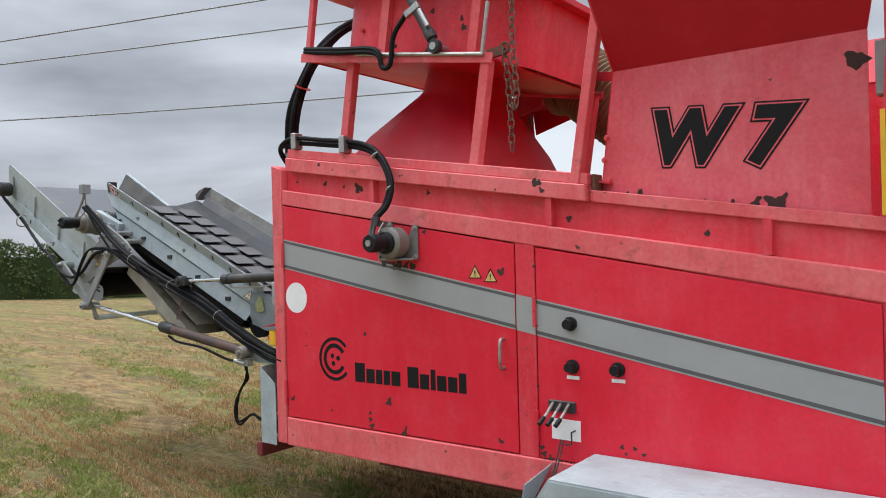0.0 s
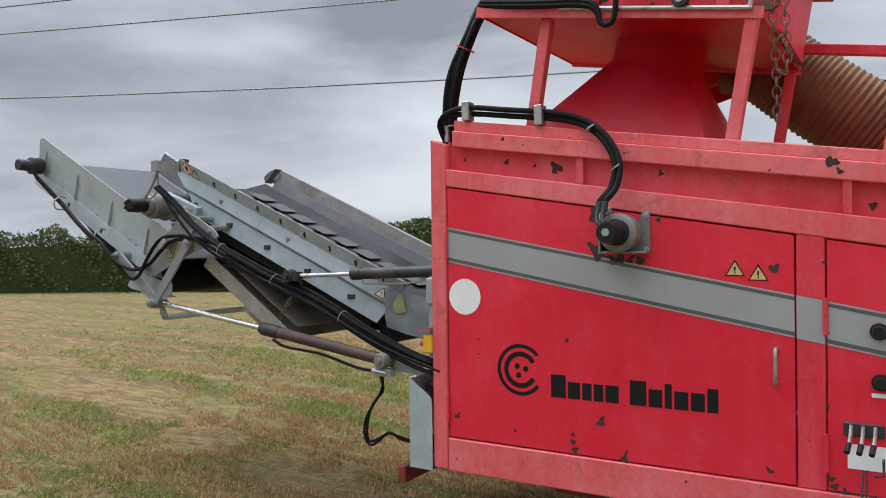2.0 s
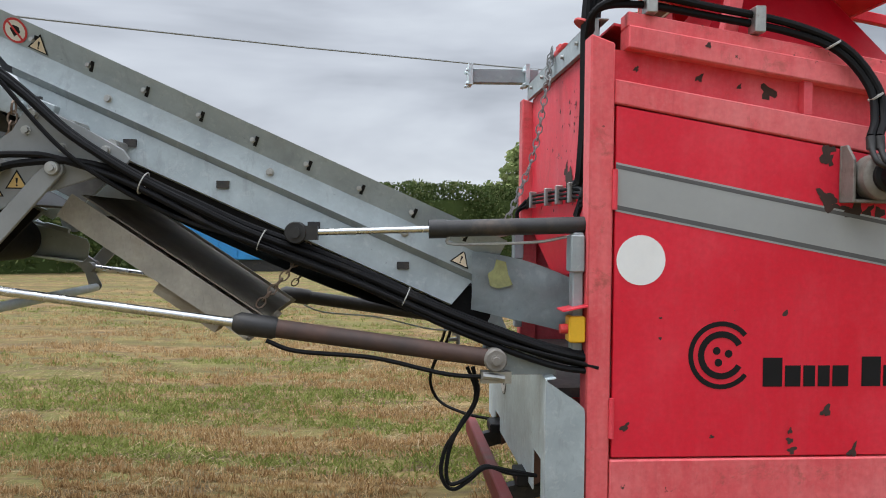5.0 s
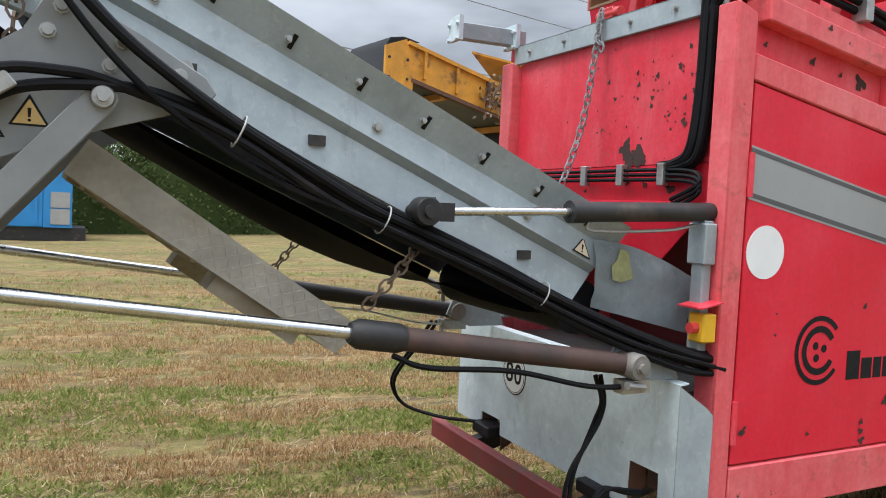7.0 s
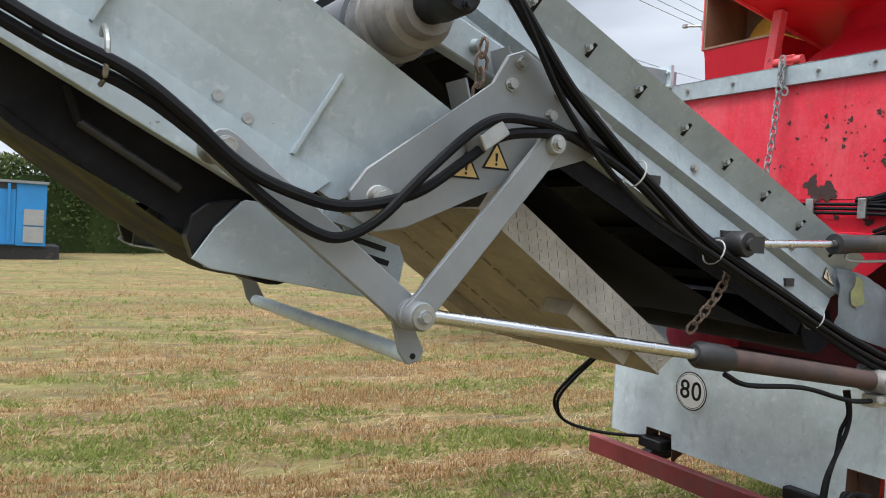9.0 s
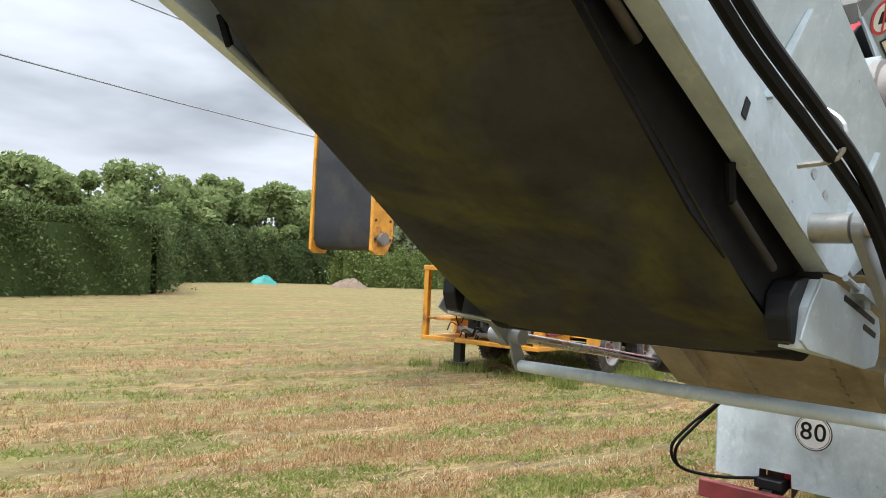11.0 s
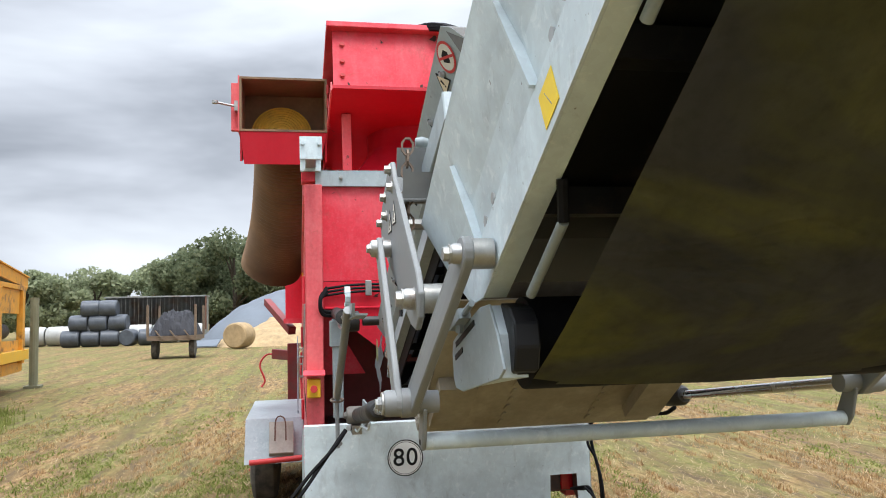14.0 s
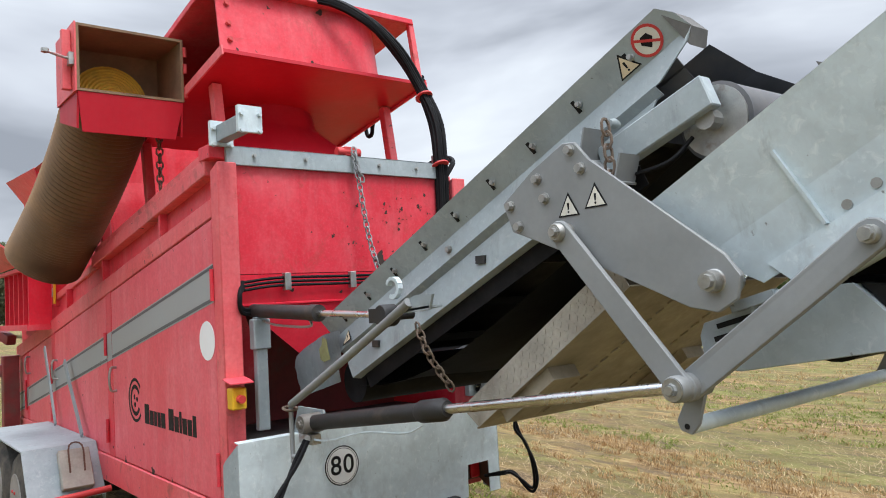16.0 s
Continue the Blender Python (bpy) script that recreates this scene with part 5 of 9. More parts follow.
me1, me2, me3 = text_mesh("W 7", 0.345, 0.030, 0.16, 1.0), text_mesh("W 7", 0.345, 0.022, 0.16, 1.0), text_mesh("W 7", 0.345, 0.015, 0.16, 1.0)
writing("emblem", me1, INK, hopper, emb @ Matrix.Translation((0, 0, 0.001)), "bold outlined black emblem")
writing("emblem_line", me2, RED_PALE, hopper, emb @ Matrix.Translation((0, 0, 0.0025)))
writing("emblem_fill", me3, INK, hopper, emb @ Matrix.Translation((0, 0, 0.004)))
paint_chips([(3.09, 1.905, 0.035), (3.19, 1.898, 0.05), (3.15, 1.905, 0.03), (2.98, 1.905, 0.025), (2.85, 1.90, 0.03), (2.78, 1.91, 0.025), (3.5, 1.80, 0.04), (3.44, 1.81, 0.03), (3.5, 2.48, 0.05), (2.55, 1.965, 0.03), (2.48, 1.975, 0.02)], basis((0, 0.1493, 0), (1, 0, 0), (0, 0, 1)), hopper)
for y in (0.02, 1.50):
    bm = bmesh.new()
    box(bm, (3.62, y, 1.7), (3.70, y + 0.09, 2.75))
    part("hopper_post", bevelled(bm, 0.005), RED, hopper)
bm = bmesh.new()
box(bm, (3.585, 0.02, 2.30), (3.66, 0.10, 2.52))
part("hopper_hinge", bevelled(bm, 0.006), GREY, hopper)
bm = bmesh.new()
box(bm, (3.60, 0.0, 1.82), (3.618, 0.018, 2.24))
part("yellow_edge", bm, YELLOW, hopper)
bm = bmesh.new()
box(bm, (2.332, 0.05, 1.955), (2.348, 0.14, 2.085))
part("hopper_catch", bevelled(bm, 0.003), RUST, hopper)
# second bay of the hopper towards the front
bm = bmesh.new()
slab(bm, [(3.72, 1.462, 1.74), (5.05, 1.462, 1.50), (5.05, 1.462, 2.62), (3.72, 1.462, 2.60)], (0, -0.01, 0))
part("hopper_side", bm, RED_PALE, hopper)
bm = bmesh.new()
slab(bm, [(3.72, 1.46, 2.605), (5.05, 1.46, 2.625), (5.05, 1.72, 2.98), (3.72, 1.72, 2.91)], (0, -0.01, 0.006))
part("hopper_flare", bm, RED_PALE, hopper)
bm = bmesh.new()
box(bm, (4.98, 1.47, 1.45), (5.06, 1.56, 2.95))
part("hopper_post", bevelled(bm, 0.005), RED, hopper)
bm = bmesh.new()
box(bm, (4.30, 1.464, 1.66), (4.95, 1.472, 1.88))
part("inspection_panel", bm, GALV, hopper, "galvanised inspection panel")
bm = bmesh.new()
tube(bm, [(4.5, 1.48, 2.2), (4.52, 1.50, 1.95), (4.56, 1.50, 1.75), (4.62, 1.48, 1.62)], 0.012, 6, 4)
part("cable", bm, HOSE, hopper)
bm = bmesh.new()
box(bm, (3.60, 1.592, 1.72), (3.618, 1.61, 2.06))
part("yellow_edge", bm, YELLOW, hopper)
# ribbed rack on the far side towards the front
for i in range(6):
    bm = bmesh.new()
    box(bm, (3.72 + 0.22 * i, 1.60, 1.55), (3.75 + 0.22 * i, 1.78, 2.02))
    part("rack_rib", bm, RED_DOOR, sifter)
bm = bmesh.new()
box(bm, (3.70, 1.60, 2.02), (5.0, 1.82, 2.05))
box(bm, (3.70, 1.60, 1.50), (5.0, 1.80, 1.55))
rack = part("side_rack", bm, RED, sifter, "red ribbed side rack")
bm = bmesh.new()
slab(bm, [(3.70, 1.80, 2.07), (5.0, 1.80, 2.07), (5.0, 2.02, 2.25), (3.70, 2.02, 2.25)], (0, 0, 0.02))
part("rack_flap", bm, RED_RAIL, rack)
bm = bmesh.new()
beam(bm, (4.9, 1.72, 1.40), (6.0, 2.05, 1.78), 0.09, 0.09)
part("prop_arm", bevelled(bm, 0.005), MAROON, sifter, "raised red prop arm")
bm = bmesh.new()
box(bm, (5.0, 1.64, 0.1), (5.14, 1.78, 1.25))
box(bm, (4.93, 1.56, GZ), (5.21, 1.86, 0.0))
beam(bm, (5.07, 1.71, 1.1), (5.3, 1.95, 1.12), 0.08, 0.12)
leg = part("support_leg", bevelled(bm, 0.006), MAROON, sifter, "red support leg with crank")
bm = bmesh.new()
tube(bm, [(5.3, 1.95, 1.12), (5.34, 2.05, 1.10), (5.34, 2.12, 0.98), (5.32, 2.06, 0.80), (5.3, 2.1, 0.72)], 0.012, 6, 5)
part("crank_handle", bm, RED_DOT, leg, smooth=True)

far_side = basis((0, WB + 0.0006, 0), (-1, 0, 0), (0, 0, 1))
paint_chips([(-0.071, 0.88, 0.014), (-0.078, 0.845, 0.02), (-0.082, 0.80, 0.018), (-0.088, 0.755, 0.022), (-0.092, 0.715, 0.018), (-0.07, 1.0, 0.008), (-0.79, 0.646, 0.016), (-1.12, 0.652, 0.03), (-1.65, 0.648, 0.028), (-1.93, 0.70, 0.016),
             (-1.46, 0.75, 0.010), (-1.28, 0.79, 0.012), (-2.63, 0.655, 0.04), (-2.52, 0.64, 0.03), (-2.40, 0.63, 0.03), (-2.28, 0.615, 0.022), (-2.19, 1.255, 0.016), (-2.7, 1.0, 0.014), (-1.9, 1.0, 0.007), (-0.5, 0.9, 0.006)], far_side, sifter)

# ---- fenders and wheels ----
for sgn, y_in, y_out in ((-1, -0.01, -0.49), (1, WB + 0.01, WB + 0.49)):
    bm = bmesh.new()
    out = [(2.12, 0.36), (2.34, 0.70), (3.86, 0.70), (4.08, 0.36)]
    inn = [(2.135, 0.36), (2.348, 0.688), (3.852, 0.688), (4.065, 0.36)]
    prism(bm, out + inn[::-1], min(y_in, y_out), max(y_in, y_out))
    fen = part("mudguard", bm, GALV_OLD, sifter, "galvanised mudguard over the tandem wheels")
    for yy in (y_in, y_out) if sgn < 0 else (y_in,):
        bm = bmesh.new()
        prism(bm, [(2.12, 0.36), (2.34, 0.69), (3.86, 0.69), (4.08, 0.36), (4.05, 0.30), (3.80, 0.58), (2.42, 0.58), (2.15, 0.30)], yy - 0.004, yy + 0.004)
        part("mudguard_skirt", bm, GALV_OLD, fen)
    for x in (2.72, 3.48):
        yc_ = y_in + sgn * (0.24 if sgn < 0 else 0.33)
        bm = bmesh.new()
        lathe(bm, (x, yc_ - 0.12, 0.29), (x, yc_ + 0.12, 0.29), [(0, 0.22), (0.06, 0.31), (0.18, 0.345), (0.5, 0.35), (0.82, 0.345), (0.94, 0.31), (1, 0.22)], 36)
        wheel = part("wheel", bm, TYRE, sifter, smooth=True)
        bm = bmesh.new()
        yo = yc_ + sgn * 0.121
        lathe(bm, (x, yo - sgn * 0.05, 0.29), (x, yo + sgn * 0.012, 0.29), [(0, 0.20), (0.6, 0.205), (0.9, 0.20), (0.92, 0.12), (1, 0.09)], 28)
        rim = part("rim", bm, RIM, wheel, smooth=True)
        bm = bmesh.new()
        for i in range(6):
            g = i * math.pi / 3
            cyl(bm, (x + 0.085 * math.cos(g), yo, 0.29 + 0.085 * math.sin(g)), (x + 0.085 * math.cos(g), yo + sgn * 0.02, 0.29 + 0.085 * math.sin(g)), 0.011, 6)
        part("wheel_nuts", bm, RED_DOT, wheel)
bm = bmesh.new()
slab(bm, [(1.95, -0.02, 0.44), (2.12, -0.40, 0.40), (2.16, -0.40, 0.62), (2.10, -0.02, 0.62)], (0.006, 0, 0))
part("mud_flap", bm, GALV_DARK, sifter)
bm = bmesh.new()
for x in (2.72, 3.48):
    cyl(bm, (x, 0.0, 0.29), (x, WB, 0.29), 0.05, 12)
part("axles", bm, DARK_METAL, sifter)
bm = bmesh.new()
box(bm, (0.6, 0.35, 0.30), (5.6, 0.45, 0.49))
box(bm, (0.6, 1.16, 0.30), (5.6, 1.26, 0.49))
part("chassis_rails", bm, MAROON, sifter)
bm = bmesh.new()
lathe(bm, (0.62, 0.5, 0.44), (0.62, 0.5, 0.28), [(0, 0.13), (0.7, 0.12), (1, 0.07)], 16)
part("outlet_cone", bm, RED, sifter, smooth=True)
# wedge box strapped on the far mudguard
bm = bmesh.new()
slab(bm, [(2.11, 1.70, 0.42), (2.11, 1.90, 0.42), (2.25, 1.90, 0.66), (2.25, 1.70, 0.66)], (-0.05, 0, 0.03))
chock = part("wheel_chock", bevelled(bm, 0.005), CHECKER, sifter, "dusty wheel chock clipped on the mudguard")
bm = bmesh.new()
tube(bm, [(2.07, 1.76, 0.55), (2.10, 1.77, 0.72), (2.15, 1.84, 0.72), (2.08, 1.85, 0.55)], 0.006, 6, 4)
part("chock_clip", bm, RUST, chock)
bm = bmesh.new()
cyl(bm, (1.98, 1.62, 0.42), (1.98, 2.05, 0.40), 0.022, 10)
part("step_bar", bm, RED_DOT, sifter, smooth=True)
bm = bmesh.new()
beam(bm, (2.55, 1.66, 0.72), (3.05, 1.66, 1.25), 0.012, 0.05)
beam(bm, (3.4, 1.66, 0.72), (3.75, 1.66, 1.35), 0.012, 0.05)
part("stay_bars", bm, GALV_DARK, sifter)


# ---- lower conveyor ----
S1 = math.atan(0.441)
D1, N1 = Vector((-math.cos(S1), 0, math.sin(S1))), Vector((-math.sin(S1), 0, -math.cos(S1)))   # up the slope; down from the top edge
T1 = Vector((-0.30, 0, 1.502))                                                                  # lower end of the top edge


def c1(s, d, y):
    """A place on the lower conveyor: s up its slope, d below its top edge."""
    return T1 + D1 * s + N1 * d + Vector((0, y, 0))


def strip_plate(bm, f, s0, s1, da, ya, db, yb, t=0.005):
    """A long folded strip from (da, ya) to (db, yb), thickened sideways."""
    slab(bm, [f(s0, da, ya), f(s1, da, ya), f(s1, db, yb), f(s0, db, yb)], (0, t, 0))


L1 = 2.20
lower = None
for k, sg in ((0, 1), (1, -1)):
    Y = lambda y: y if sg == 1 else 2 * CY - y
    bm = bmesh.new()
    # skirt with clipped top end: upper band leans out, the next leans in
    slab(bm, [c1(s, d, Y(0.145 + 0.55 * d)) for s, d in ((0.0, 0.0), (L1, 0.0), (L1 + 0.035, 0.04), (L1 + 0.05, 0.095), (0.0, 0.095))], (0, sg * 0.006, 0))
    if not lower:
        lower = part("lower_conveyor", bm, GALV_OLD, sifter, "galvanised lower conveyor with bolted skirts")
    else:
        part("skirt", bm, GALV_OLD, lower)
    bm = bmesh.new()
    slab(bm, [c1(s, d, Y(0.197 - 0.28 * (d - 0.095))) for s, d in ((0.0, 0.095), (L1 + 0.05, 0.095), (L1 + 0.02, 0.13), (L1 - 0.10, 0.185), (0.0, 0.185))], (0, sg * 0.006, 0))
    part("skirt_band", bm, GALV_OLD, lower)
    # thin fold in darker zinc: the shadow below the band is put into its colour
    bm = bmesh.new()
    strip_plate(bm, c1, 0.06, L1 - 0.12, 0.185, Y(0.170), 0.212, Y(0.196), sg * 0.006)
    part("side_fold", bm, GALV_DARK, lower)
    bm = bmesh.new()
    slab(bm, [c1(s, d, Y(y)) for s, d, y in ((0.06, 0.212, 0.190), (L1 - 0.14, 0.212, 0.190), (L1 - 0.30, 0.335, 0.172), (0.10, 0.335, 0.172))], (0, sg * 0.006, 0))
    strip_plate(bm, c1, 0.10, L1 - 0.30, 0.335, Y(0.172), 0.343, Y(0.21), sg * 0.004)
    part("side_channel", bm, GALV_OLD, lower)
    # black strip along the foot of the side channel
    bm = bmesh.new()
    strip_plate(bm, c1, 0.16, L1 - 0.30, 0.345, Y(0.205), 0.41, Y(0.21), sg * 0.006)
    part("lower_black_strip", bm, BELT, lower)
    bm = bmesh.new()
    slab(bm, [c1(s, d, Y(0.15 + 0.5 * min(d, 0.095))) for s, d in ((L1 + 0.001, 0.0), (L1 + 0.036, 0.04), (L1 + 0.051, 0.095), (L1 + 0.02, 0.14))], (0, sg * 0.085, 0))
    part("skirt_end", bm, SOILED, lower)
    bm = bmesh.new()
    for s in [0.16 + 0.235 * i for i in range(9)]:
        slab(bm, [c1(s - 0.007, 0.035, Y(0.1635)), c1(s + 0.007, 0.035, Y(0.1635)), c1(s + 0.007, 0.075, Y(0.1855)), c1(s - 0.007, 0.075, Y(0.1855))], (0, -sg * 0.003, 0))
    part("skirt_slots", bm, INK, lower)
    bm = bmesh.new()
    for s in [0.16 + 0.235 * i for i in range(9)]:
        bolt(bm, c1(s + 0.014, 0.055, Y(0.174)), (0, -sg, 0), 0.009)
    for s in (0.4, 1.0, 1.7):
        bolt(bm, c1(s, 0.145, Y(0.181)), (0, -sg, 0), 0.013)
    part("skirt_bolts", bm, STEEL, lower)
    # added sheet: gives the skirt's inside a darker, dirtier face
    bm = bmesh.new()
    strip_plate(bm, c1, 0.02, L1 - 0.02, 0.006, Y(0.160), 0.092, Y(0.208), sg * 0.004)
    part("inner_face_sheet", bm, SOILED, lower, "added dull dark sheet inside the skirt")
    # inner rubber skirt lip
    bm = bmesh.new()
    strip_plate(bm, c1, 0.02, L1 - 0.05, 0.085, Y(0.215), 0.20, Y(0.275), sg * 0.008)
    part("rubber_lip", bm, BELT_GREY, lower)
    # crumpled guide sheet at the foot, running into the body
    bm = bmesh.new()
    grid = []
    for i in range(13):
        f = i / 12
        x = -0.445 + 0.475 * f
        lo, hi = 1.215 - 0.11 * f, 1.455 - 0.02 * f - 0.115 * f * f
        row = []
        for k in range(9):
            g = k / 8
            z = lo + (hi - lo) * g
            dent = 0.022 * noise.noise(Vector((x * 7, z * 7, 2.5 * sg))) + 0.012 * noise.noise(Vector((x * 19, z * 17, 4.0)))
            row.append(bm.verts.new((x, Y(0.158 + dent + 0.05 * max(0.0, g - 0.72) + 0.03 * f * (1 - g)), z)))
        grid.append(row)
    for ra, rb in zip(grid, grid[1:]):
        for k in range(8):
            bm.faces.new((ra[k], ra[k + 1], rb[k + 1], rb[k]))
    bmesh.ops.solidify(bm, geom=list(bm.faces), thickness=0.004)
    foot_sheet = part("foot_sheet", bm, GALV_OLD, lower, "crumpled galvanised guide sheet", True)
    flat_poly("moss_stain", [(-0.045, -0.05), (-0.01, -0.06), (0.05, -0.045), (0.03, 0.0), (0.02, 0.05), (-0.02, 0.06), (-0.03, 0.02), (-0.055, 0.0)], basis((-0.325, Y(0.150) - sg * 0.004, 1.365), (sg, 0, 0), (0, 0, 1)), MOSS, foot_sheet, 0.001)
    # roller arm at the head
    bm = bmesh.new()
    a, b = c1(L1 - 0.36, 0.30, Y(0.14)), c1(L1 + 0.035, 0.325, Y(0.14))
    beam(bm, a, b, 0.05, 0.095, -N1)
    part("roller_arm", bevelled(bm, 0.004), GALV_OLD, lower)
    # stickers
    for s, d, kind in ((L1 - 0.075, 0.05, "no"), (L1 - 0.175, 0.055, "tri"), (0.14, 0.14, "tri")):
        p = c1(s, d, Y(0.1455 + 0.55 * d if d < 0.1 else 0.197 - 0.28 * (d - 0.095)) - sg * 0.003)
        ex = -D1 if sg == 1 else D1
        m = basis(p, ex, -N1 + Vector((0, sg * (-0.55 if d < 0.1 else 0.45), 0)))
        if kind == "tri":
            warning_triangle(lower, m, 0.085, CREAM)
        else:
            ringo = flat_poly("prohibition_sticker", disc_pts(0.05, 24), m, RED_DOT, lower, 0.0012, "round red-ringed prohibition sticker")
            flat_poly("sticker_field", disc_pts(0.041, 24), m @ Matrix.Translation((0, 0, 0.0012)), BLEACHED, ringo, 0.0006)
            flat_poly("sticker_mark", [(-0.022, 0.0), (0.0, -0.026), (0.022, 0.0), (0.012, 0.02), (-0.012, 0.02)], m @ Matrix.Translation((0, 0, 0.0018)), INK, ringo, 0.0006)
            flat_poly("sticker_bar", [(-0.04, 0.024), (-0.034, 0.03), (0.04, -0.024), (0.034, -0.03)], m @ Matrix.Translation((0, 0, 0.0024)), RED_DOT, ringo, 0.0006)
# carrying run in a trough, and the sagging return run
bm = bmesh.new()
rows = []
for s in (0.0, 0.7, 1.4, L1 + 0.05):
    rows.append([bm.verts.new(c1(s, d, y)) for y, d in ((0.245, 0.155), (0.45, 0.215), (CY, 0.225), (2 * CY - 0.45, 0.215), (2 * CY - 0.245, 0.155))])
for a, b in zip(rows, rows[1:]):
    for i in range(4):
        bm.faces.new((a[i], a[i + 1], b[i + 1], b[i]))
bmesh.ops.solidify(bm, geom=list(bm.faces), thickness=0.012)
top_run = part("belt_top_run", bm, BELT_GREY, lower, "dusty carrying run of the belt")
for i in range(8):
    for j in range(3):
        y0 = 0.34 + 0.24 * j
        s0 = 0.28 + 0.235 * i + 0.06 * (j % 2)
        bm = bmesh.new()
        slab(bm, [c1(s0, 0.198, y0), c1(s0 + 0.17, 0.198, y0), c1(s0 + 0.17, 0.202, y0 + 0.2), c1(s0, 0.202, y0 + 0.2)], -N1 * 0.004)
        part("belt_patch", bevelled(bm, 0.0015), BELT_TILE, top_run)
bm = bmesh.new()
rows = []
for i in range(13):
    f = i / 12
    sag = 0.37 + 0.14 * math.sin(math.pi * f ** 0.8) - 0.02 * f
    s = 0.06 + (L1 - 0.05) * f
    rows.append([bm.verts.new(c1(s, sag + 0.012 * math.sin(9 * f + 5 * y), y)) for y in (0.225, 0.45, CY, 2 * CY - 0.45, 2 * CY - 0.225)])
for a, b in zip(rows, rows[1:]):
    for i in range(4):
        bm.faces.new((a[i], a[i + 1], b[i + 1], b[i]))
bmesh.ops.solidify(bm, geom=list(bm.faces), thickness=0.012)
part("belt_return_run", bm, BELT, lower, "black sagging return run of the belt", True)
bm = bmesh.new()
box_s = [c1(0.15, 0.24, 0.30), c1(L1 - 0.2, 0.24, 0.30), c1(L1 - 0.2, 0.24, 2 * CY - 0.30), c1(0.15, 0.24, 2 * CY - 0.30)]
slab(bm, box_s, N1 * 0.012)
part("slide_plate", bm, DARK_METAL, lower)
for i in range(5):
    bm = bmesh.new()
    s = 0.35 + 0.4 * i
    beam(bm, c1(s, 0.27, 0.17), c1(s, 0.27, 2 * CY - 0.17), 0.05, 0.03)
    part("cross_member", bm, DARK_METAL, lower)
# head roller with its belt wrap and the hydraulic motor
hr = c1(L1 - 0.02, 0.38, 0)
bm = bmesh.new()
lathe(bm, hr + Vector((0, 0.215, 0)), hr + Vector((0, 2 * CY - 0.215, 0)), [(0, 0.104), (0.02, 0.110), (0.5, 0.114), (0.98, 0.110), (1, 0.104)], 28)
head = part("head_roller", bm, BELT_GREY, lower, "rubber-lagged head roller", True)
for y in (0.205, 2 * CY - 0.205):
    bm = bmesh.new()
    lathe(bm, hr + Vector((0, y - 0.012, 0)), hr + Vector((0, y + 0.012, 0)), [(0, 0.085), (0.4, 0.112), (0.6, 0.112), (1, 0.085)], 28)
    part("roller_cap", bm, BELT_GREY, head, smooth=True)
    bm = bmesh.new()
    lathe(bm, hr + Vector((0, y - 0.0135, 0)), hr + Vector((0, y + 0.0135, 0)), [(0, 0.096), (0, 0.100), (1, 0.100), (1, 0.096)], 28)
    part("bearing_ring", bm, STEEL, head, smooth=True)
    bm = bmesh.new()
    cyl(bm, hr + Vector((0, y - 0.06, 0)), hr + Vector((0, y + 0.06, 0)), 0.03, 12)
    part("roller_shaft", bm, STEEL, head)
bm = bmesh.new()
lathe(bm, hr + Vector((0, 0.14, 0)), hr + Vector((0, -0.06, 0)), [(0, 0.07), (0.08, 0.105), (0.18, 0.105), (0.2, 0.092), (0.75, 0.092), (0.8, 0.075), (1, 0.07)], 24)
hm = part("head_motor", bm, CAST, lower, "cast grey gearbox with black hydraulic motor", True)
bm = bmesh.new()
lathe(bm, hr + Vector((0, -0.06, 0)), hr + Vector((0, -0.20, 0)), [(0, 0.046), (0.3, 0.046), (0.35, 0.051), (0.95, 0.051), (1, 0.044)], 18)
for g in range(5):
    bolt(bm, hr + Vector((0.032 * math.cos(g * 1.257), -0.20, 0.032 * math.sin(g * 1.257))), (0, -1, 0), 0.008)
part("hydraulic_motor", bm, BLACK, hm, smooth=True)
bm = bmesh.new()
tube(bm, [hr + Vector((0.05, -0.10, 0.05)), hr + Vector((0.12, -0.09, 0.14)), hr + Vector((0.17, -0.08, 0.24))], 0.011, 6, 3)
tube(bm, [hr + Vector((0.05, -0.08, 0.03)), hr + Vector((0.14, -0.06, 0.10)), hr + Vector((0.16, -0.07, 0.22))], 0.006, 6, 3)
box(bm, hr + Vector((0.145, -0.115, 0.24)), hr + Vector((0.215, -0.05, 0.315)))
part("sensor_box", bm, GREY, hm, "grey sensor box on a stalk")
bm = bmesh.new()
tube(bm, [hr + Vector((0.05, 2 * CY - 0.16, -0.04)), hr + Vector((0.1, 2 * CY - 0.12, -0.10)), hr + Vector((0.22, 2 * CY - 0.12, -0.12))], 0.007, 6, 5)
part("grease_line", bm, HOSE, head)
# tail roller and dark throat at the body
bm = bmesh.new()
lathe(bm, c1(0.02, 0.33, 0.23), c1(0.02, 0.33, 2 * CY - 0.23), [(0, 0.10), (1, 0.10)], 20)
part("tail_roller", bm, BELT, lower, smooth=True)
bm = bmesh.new()
box(bm, (-0.12, 0.10, 0.86), (0.72, WB - 0.14, 0.90))
part("throat_floor", bm, DARK_METAL, lower)
